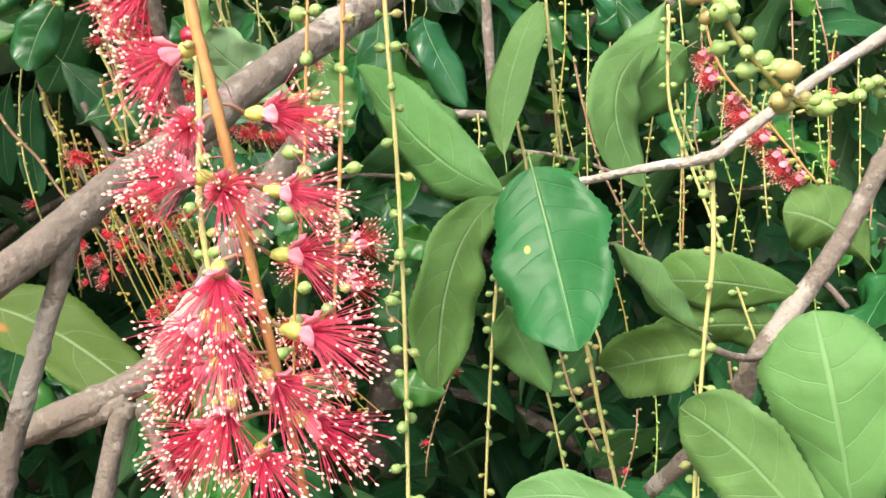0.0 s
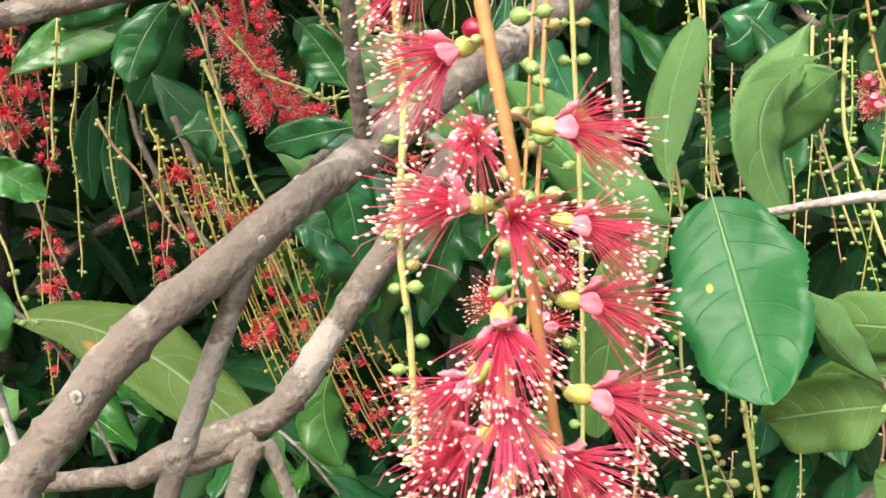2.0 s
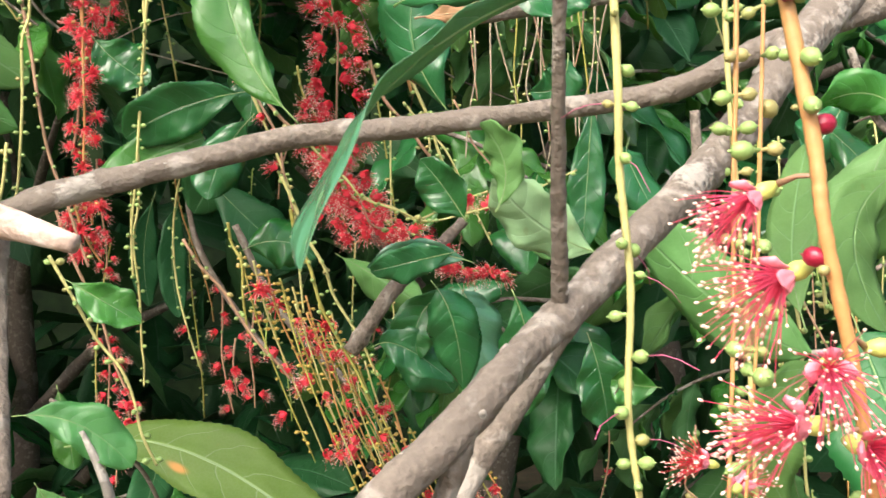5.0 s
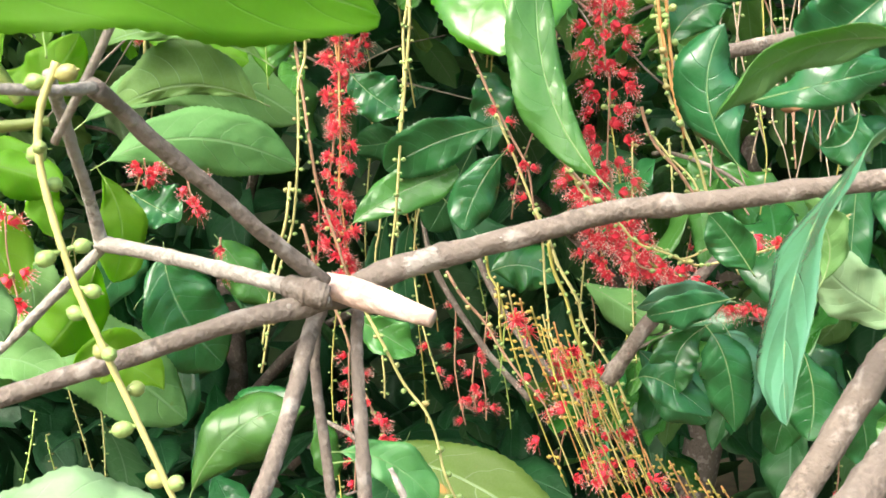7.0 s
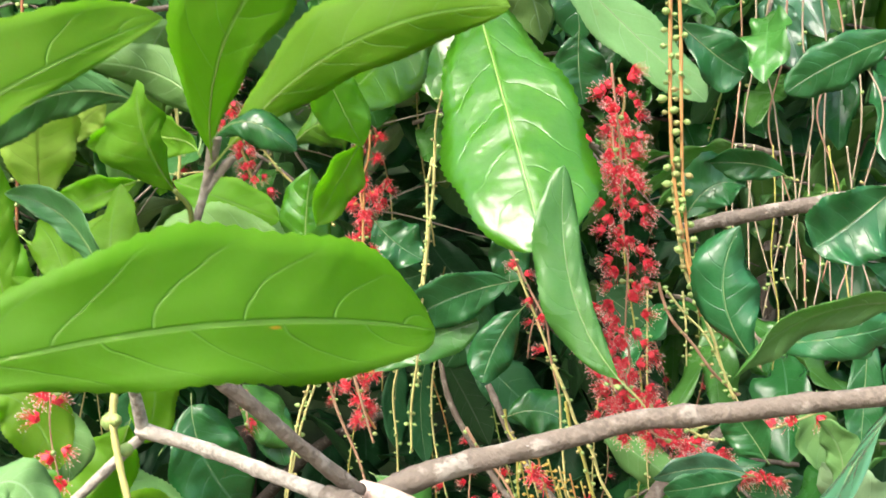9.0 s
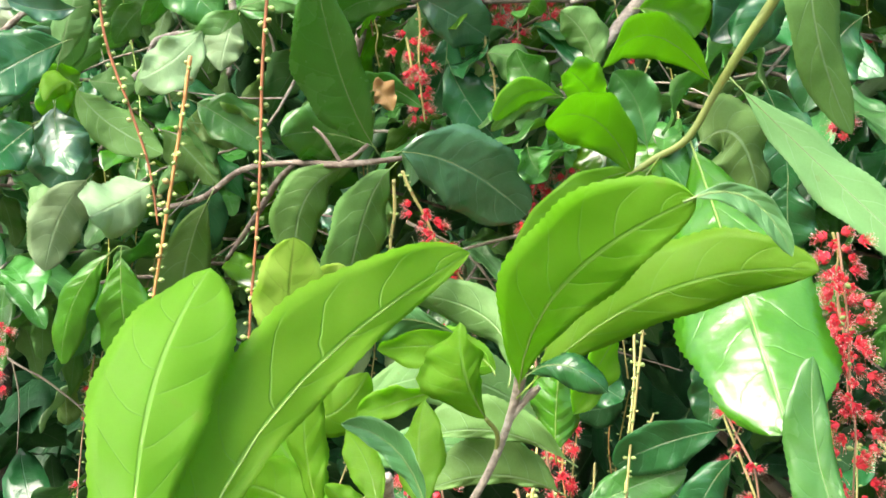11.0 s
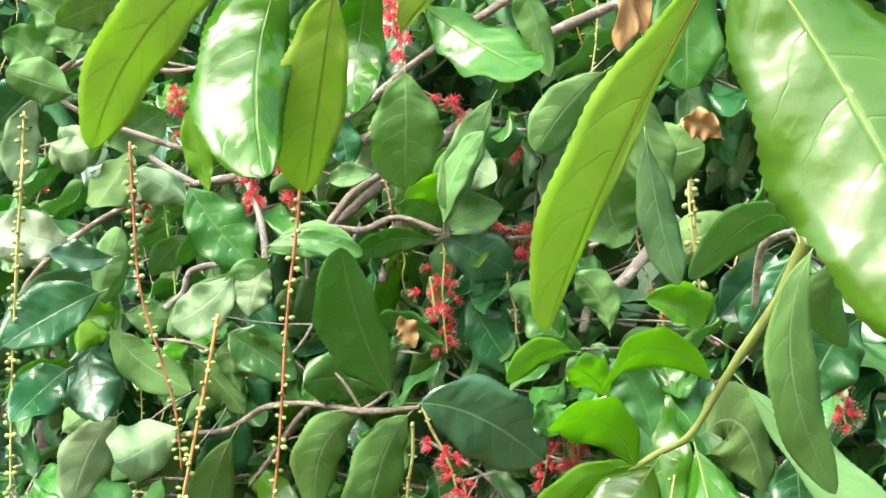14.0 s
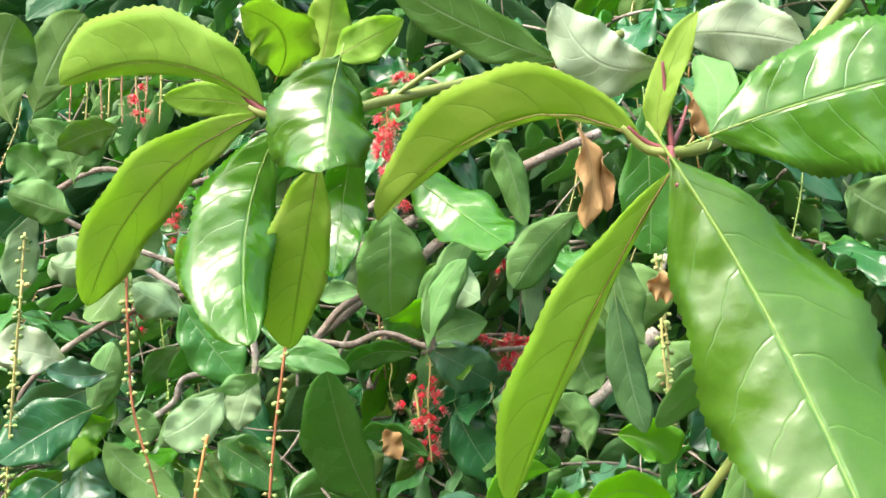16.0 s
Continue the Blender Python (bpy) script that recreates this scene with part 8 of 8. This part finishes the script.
raceme([(-0.1790, 0.7338, 1.7453), (-0.1760, 0.7402, 1.7151), (-0.1713, 0.7485, 1.6773)], 0.0010, "yellow", flowers=(0.00, 1.00, 22), big=True)
raceme([(-0.8207, 0.6724, 1.6761), (-0.8256, 0.6754, 1.6486), (-0.8218, 0.6815, 1.6215)], 0.0012, "yellow", flowers=(0.00, 1.00, 22), big=True)
raceme([(-0.7949, 0.7305, 2.0173), (-0.7862, 0.7415, 1.9721)], 0.0010, "red", flowers=(0.00, 1.00, 8))
raceme([(-0.8096, 0.8202, 2.0909), (-0.8046, 0.8249, 2.0744)], 0.0011, "pink", flowers=(0.00, 1.00, 4))
raceme([(-0.2494, 0.8792, 2.0023), (-0.2520, 0.8816, 1.9830)], 0.0010, "pink", flowers=(0.00, 1.00, 5))
raceme([(-0.2699, 0.6576, 1.9919), (-0.2725, 0.6639, 1.9501), (-0.2666, 0.6773, 1.8859)], 0.0012, "yellow", near=True)
raceme([(-0.2809, 0.7026, 2.0200), (-0.2782, 0.7135, 1.9635)], 0.0010, "yellow", near=True)
raceme([(-0.4685, 0.8628, 1.9444), (-0.4620, 0.8713, 1.9093), (-0.4555, 0.8798, 1.8741)], 0.0013, "yellow")
raceme([(-0.4882, 0.8375, 1.7382), (-0.4615, 0.8539, 1.7008), (-0.4436, 0.8645, 1.6775)], 0.0012, "yellow")
raceme([(-0.2853, 0.6916, 1.7638), (-0.2931, 0.6941, 1.7331), (-0.2993, 0.6985, 1.6950)], 0.0010, "yellow")
raceme([(-0.5142, 0.8349, 1.6987), (-0.5394, 0.8262, 1.6953), (-0.5668, 0.8155, 1.6990)], 0.0010, "yellow")
raceme([(-0.2538, 0.8767, 2.0069), (-0.2640, 0.8814, 1.9585), (-0.2786, 0.8837, 1.9147)], 0.0012, "dry")
raceme([(-0.5806, 0.8677, 1.9904), (-0.5787, 0.8739, 1.9586), (-0.5768, 0.8802, 1.9268)], 0.0011, "yellow")
raceme([(-0.7584, 0.5511, 1.9754), (-0.7671, 0.5672, 1.9061), (-0.7767, 0.5903, 1.8109)], 0.0011, "yellow", near=True)
raceme([(-0.2756, 0.6511, 2.0069), (-0.2701, 0.6699, 1.9480), (-0.2682, 0.6863, 1.8927)], 0.0010, "yellow", near=True)
raceme([(-0.5393, 0.7279, 2.1529), (-0.5378, 0.7354, 2.1283)], 0.0013, "pink", flowers=(0.00, 1.00, 14))
raceme([(-0.7479, 0.7170, 2.0960), (-0.7463, 0.7249, 2.0702)], 0.0013, "pink", flowers=(0.00, 1.00, 9))
raceme([(-0.8075, 0.7149, 2.2169), (-0.8036, 0.7271, 2.1791)], 0.0011, "pink", flowers=(0.00, 1.00, 6))
raceme([(-0.5646, 0.8034, 2.2437), (-0.5543, 0.8088, 2.2390)], 0.0011, "pink", flowers=(0.00, 1.00, 6))
raceme([(-0.5187, 0.7999, 1.9269), (-0.5151, 0.8110, 1.8926)], 0.0013, "yellow", flowers=(0.00, 1.00, 6), big=True)
raceme([(-0.8977, 0.7225, 2.2605), (-0.9034, 0.7396, 2.1919)], 0.0012, "pink")
raceme([(-0.8855, 0.7270, 2.2613), (-0.8880, 0.7454, 2.1929)], 0.0012, "yellow")
raceme([(-0.8734, 0.7316, 2.2621), (-0.8725, 0.7512, 2.1940)], 0.0012, "pink")
raceme([(-0.8613, 0.7362, 2.2629), (-0.8670, 0.7533, 2.1943)], 0.0012, "yellow")
raceme([(-0.8492, 0.7408, 2.2637), (-0.8516, 0.7591, 2.1953)], 0.0012, "pink")
raceme([(-0.8370, 0.7453, 2.2645), (-0.8362, 0.7649, 2.1963)], 0.0012, "yellow")
raceme([(-0.8249, 0.7499, 2.2653), (-0.8307, 0.7670, 2.1967)], 0.0012, "pink")
raceme([(-0.8128, 0.7545, 2.2661), (-0.8152, 0.7728, 2.1977)], 0.0012, "yellow")
raceme([(-0.5541, 0.7640, 2.2084), (-0.5554, 0.7766, 2.1523), (-0.5505, 0.7873, 2.1143)], 0.0010, "orange", flowers=(0.00, 1.00, 5), balls=9)
raceme([(-0.5534, 0.8190, 2.1148), (-0.5186, 0.8364, 2.0985), (-0.4967, 0.8513, 2.0709)], 0.0011, "pink", flowers=(0.00, 1.00, 14), balls=3)
raceme([(-0.4861, 0.8742, 1.9902), (-0.4610, 0.8848, 1.9864), (-0.4357, 0.8931, 1.9931)], 0.0011, "pink", flowers=(0.00, 1.00, 10), balls=2)
raceme([(-0.7040, 0.7815, 2.0245), (-0.6972, 0.7914, 1.9935)], 0.0011, "pink", flowers=(0.00, 1.00, 5))
raceme([(-0.4206, 0.8612, 1.8254), (-0.4143, 0.8704, 1.7964), (-0.4106, 0.8809, 1.7575)], 0.0010, "pink", flowers=(0.00, 1.00, 10), balls=3)

# ---- leafy twigs and thin bud strings that fill the space behind ----
def fill_twig(seed, styles, leaves=7, size=1.0):
    q = random.Random(seed)
    top = tagged(new("leafy_twig"), "thin grey-brown twig with drooping green leaves in shade", "twig", "twigs of the thicket")
    pts = [(0, 0, 0, 0.0022), (0.05, -0.01, 0.012, 0.0020), (0.11, 0.0, 0.012, 0.0017), (0.17, 0.01, 0.0, 0.0013)]
    fine = spline(pts, 5)
    v, f = tube([p[:3] for p in fine], [p[3] for p in fine], 6, 0.1, seed)
    mesh_object("stem", v, f, [WOOD["bark"]], top)
    for k in range(leaves):
        s = fine[min(len(fine) - 1, 3 + (2 * k) % 14)][:3]
        a = k * 2.4 + q.uniform(-0.5, 0.5)
        d = np.array((0.55, math.cos(a) * 0.9, math.sin(a) * 0.35 - 0.55))
        d /= np.linalg.norm(d)
        ln = q.uniform(0.075, 0.120) * size
        sd = np.cross(d, np.array((q.uniform(-0.3, 0.3), -0.5, 0.85)))
        sd /= np.linalg.norm(sd)
        b = s + d * 0.001
        lv, lf, luv, lix = leaf_shape(b, b + d * ln * 0.5 + np.array((0, 0, ln * 0.06)), b + d * ln + np.array((0, 0, -ln * 0.1)), ln * q.uniform(0.13, 0.23), sd, 20, 6, seed * 10 + k, 0.26, 0.3, lean=q.uniform(-0.35, 0.35))
        mesh_object("leaf", lv, lf, LEAF[q.choice(styles)], top, luv, lix)
    return top


rng = random.Random(11)
kinds = [fill_twig(k, (("dark", "deep"), ("mid", "dark"), ("dark", "dark", "mid"), ("deep", "mid"))[k % 4]) for k in range(6)]


def fill_pose(lo, hi, x0, x1, z0, z1):
    return Matrix.Translation(outside(lambda: (rng.uniform(x0, x1), rng.uniform(lo, hi), rng.uniform(z0, z1)))) @ Euler((rng.uniform(-0.3, 0.3), rng.uniform(-0.2, 0.4), rng.uniform(0, 6.3))).to_matrix().to_4x4()


for k, kind in enumerate(kinds):
    kind.matrix_basis = fill_pose(1.0, 1.25, -1.5, 0.7, 1.0, 2.4)
    for _ in range(24):
        copy_thing(kind, fill_pose(0.98, 1.3, -1.35, 0.5, 1.05, 2.5))

light_kinds = [fill_twig(20 + k, (("pale", "mid"), ("mid", "olive", "gloss"), ("pale", "olive", "dark"), ("dark", "gloss", "mid"))[k % 4]) for k in range(5)]
for kind in light_kinds:
    tagged(kind, "thin grey twig with pale and glossy green leaves")
    kind.matrix_basis = fill_pose(0.95, 1.1, -1.2, -0.1, 1.75, 2.5)
    for _ in range(13):
        copy_thing(kind, fill_pose(0.93, 1.12, -1.25, -0.05, 1.72, 2.55))
small_kinds = [fill_twig(40 + k, (("mid", "olive"), ("pale", "dark"), ("silver_skylit", "olive", "mid"), ("bluish", "mid"))[k], 9, 0.80) for k in range(4)]
for kind in small_kinds:
    tagged(kind, "thin grey twig crowded with small green leaves")
    kind.matrix_basis = fill_pose(0.95, 1.1, -1.2, -0.1, 1.6, 2.4)
    for _ in range(17):
        copy_thing(kind, fill_pose(0.86, 1.12, -1.2, 0.05, 1.6, 2.4))


def bud_string(seed, stalk, flowering):
    q = random.Random(seed)
    top = tagged(new("bud_raceme"), "thin hanging %s stalk with tiny green buds in the shade" % SAY[stalk], "flower raceme", "racemes in the thicket")
    ln = q.uniform(0.18, 0.32)
    path = [np.array((0.02 * math.sin(i * 0.3 + seed), 0.01 * math.sin(i * 0.4), -ln * i / 12)) for i in range(13)]
    v, f = tube(path, [0.0009] * 13, 5)
    mesh_object("stalk", v, f, [STALK[stalk]], top)
    buds = []
    for i in range(int(ln / 0.008)):
        s = i * 0.008 / ln * 12
        k = min(11, int(s))
        c = path[k] + (path[k + 1] - path[k]) * (s - k)
        a = i * 2.4
        d = np.array((math.cos(a), math.sin(a), 0.1))
        buds.append(blob(c + d * 0.0032, 0.0015, 1.1, d, 2, 5))
        buds.append(tube([c, c + d * 0.003], [0.0005, 0.0007], 4))
    v, f = join(*buds)
    tagged(mesh_object("bud_cluster", v, f, [BUD], top), kind="stuff")
    for i in range(flowering):
        k = q.randrange(3, 12)
        piece("flower", FAR_FLOWERS[i % 4], top, facing(Vector(path[k]), q.uniform(0, 6.3), q.uniform(-0.3, 0.6), 0.85))
    return top


strings = [bud_string(k, ("yellow", "pink", "olive", "yellow", "orange", "green")[k], (0, 3, 0, 2, 0, 0)[k]) for k in range(6)]
for kind in strings:
    kind.matrix_basis = Matrix.Translation((rng.uniform(-1.2, 0.6), rng.uniform(0.85, 1.1), rng.uniform(1.3, 2.4)))
    for _ in range(14):
        x = rng.uniform(-1.4, 0.7)
        copy_thing(kind, Matrix.Translation((x, rng.uniform(0.92, 1.2), rng.uniform(1.2, 2.5))) @ Euler((rng.uniform(-0.12, 0.12), rng.uniform(-0.12, 0.12), rng.uniform(0, 6.3))).to_matrix().to_4x4())


def bare_twig(seed):
    """A leafless forked twig."""
    q = random.Random(seed)
    top = tagged(new("bare_twig"), "thin leafless grey twig forked among the leaves", "twig", "bare twigs of the thicket")
    a = [np.array((0.075 * i, 0.02 * math.sin(i * 1.3 + seed), 0.02 * math.sin(i * 1.9 + seed * 2))) for i in range(5)]
    fine = spline([(*p, 0.0019 - 0.0003 * i) for i, p in enumerate(a)], 6)
    v, f = tube([p[:3] for p in fine], [p[3] for p in fine], 7, 0.14, seed)
    mesh_object("stem", v, f, [WOOD["grey"]], top)
    for k in (8, 15):
        s = fine[k]
        d = np.array((0.6, q.choice((-0.3, 0.3)), q.choice((-0.7, 0.6))))
        side = spline([(*s[:3], s[3] * 0.7), (*(s[:3] + d * 0.05 + np.array((0, 0, 0.008))), s[3] * 0.55), (*(s[:3] + d * 0.11), s[3] * 0.35)], 5)
        v, f = tube([p[:3] for p in side], [p[3] for p in side], 6, 0.12, seed + k)
        mesh_object("side_twig", v, f, [WOOD["grey"]], top)
    return top


for kind in [bare_twig(60 + k) for k in range(3)]:
    kind.matrix_basis = Matrix.Translation((rng.uniform(-1.1, -0.2), 0.95, rng.uniform(1.7, 2.2))) @ Euler((0, 0.5, 0.2)).to_matrix().to_4x4()
    for _ in range(9):
        copy_thing(kind, Matrix.Translation((rng.uniform(-1.15, -0.15), rng.uniform(0.86, 1.02), rng.uniform(1.65, 2.35))) @ Euler((rng.uniform(0, 6.3), rng.uniform(-1.1, 1.1), rng.uniform(-0.5, 0.5) + rng.choice((0, math.pi)))).to_matrix().to_4x4())
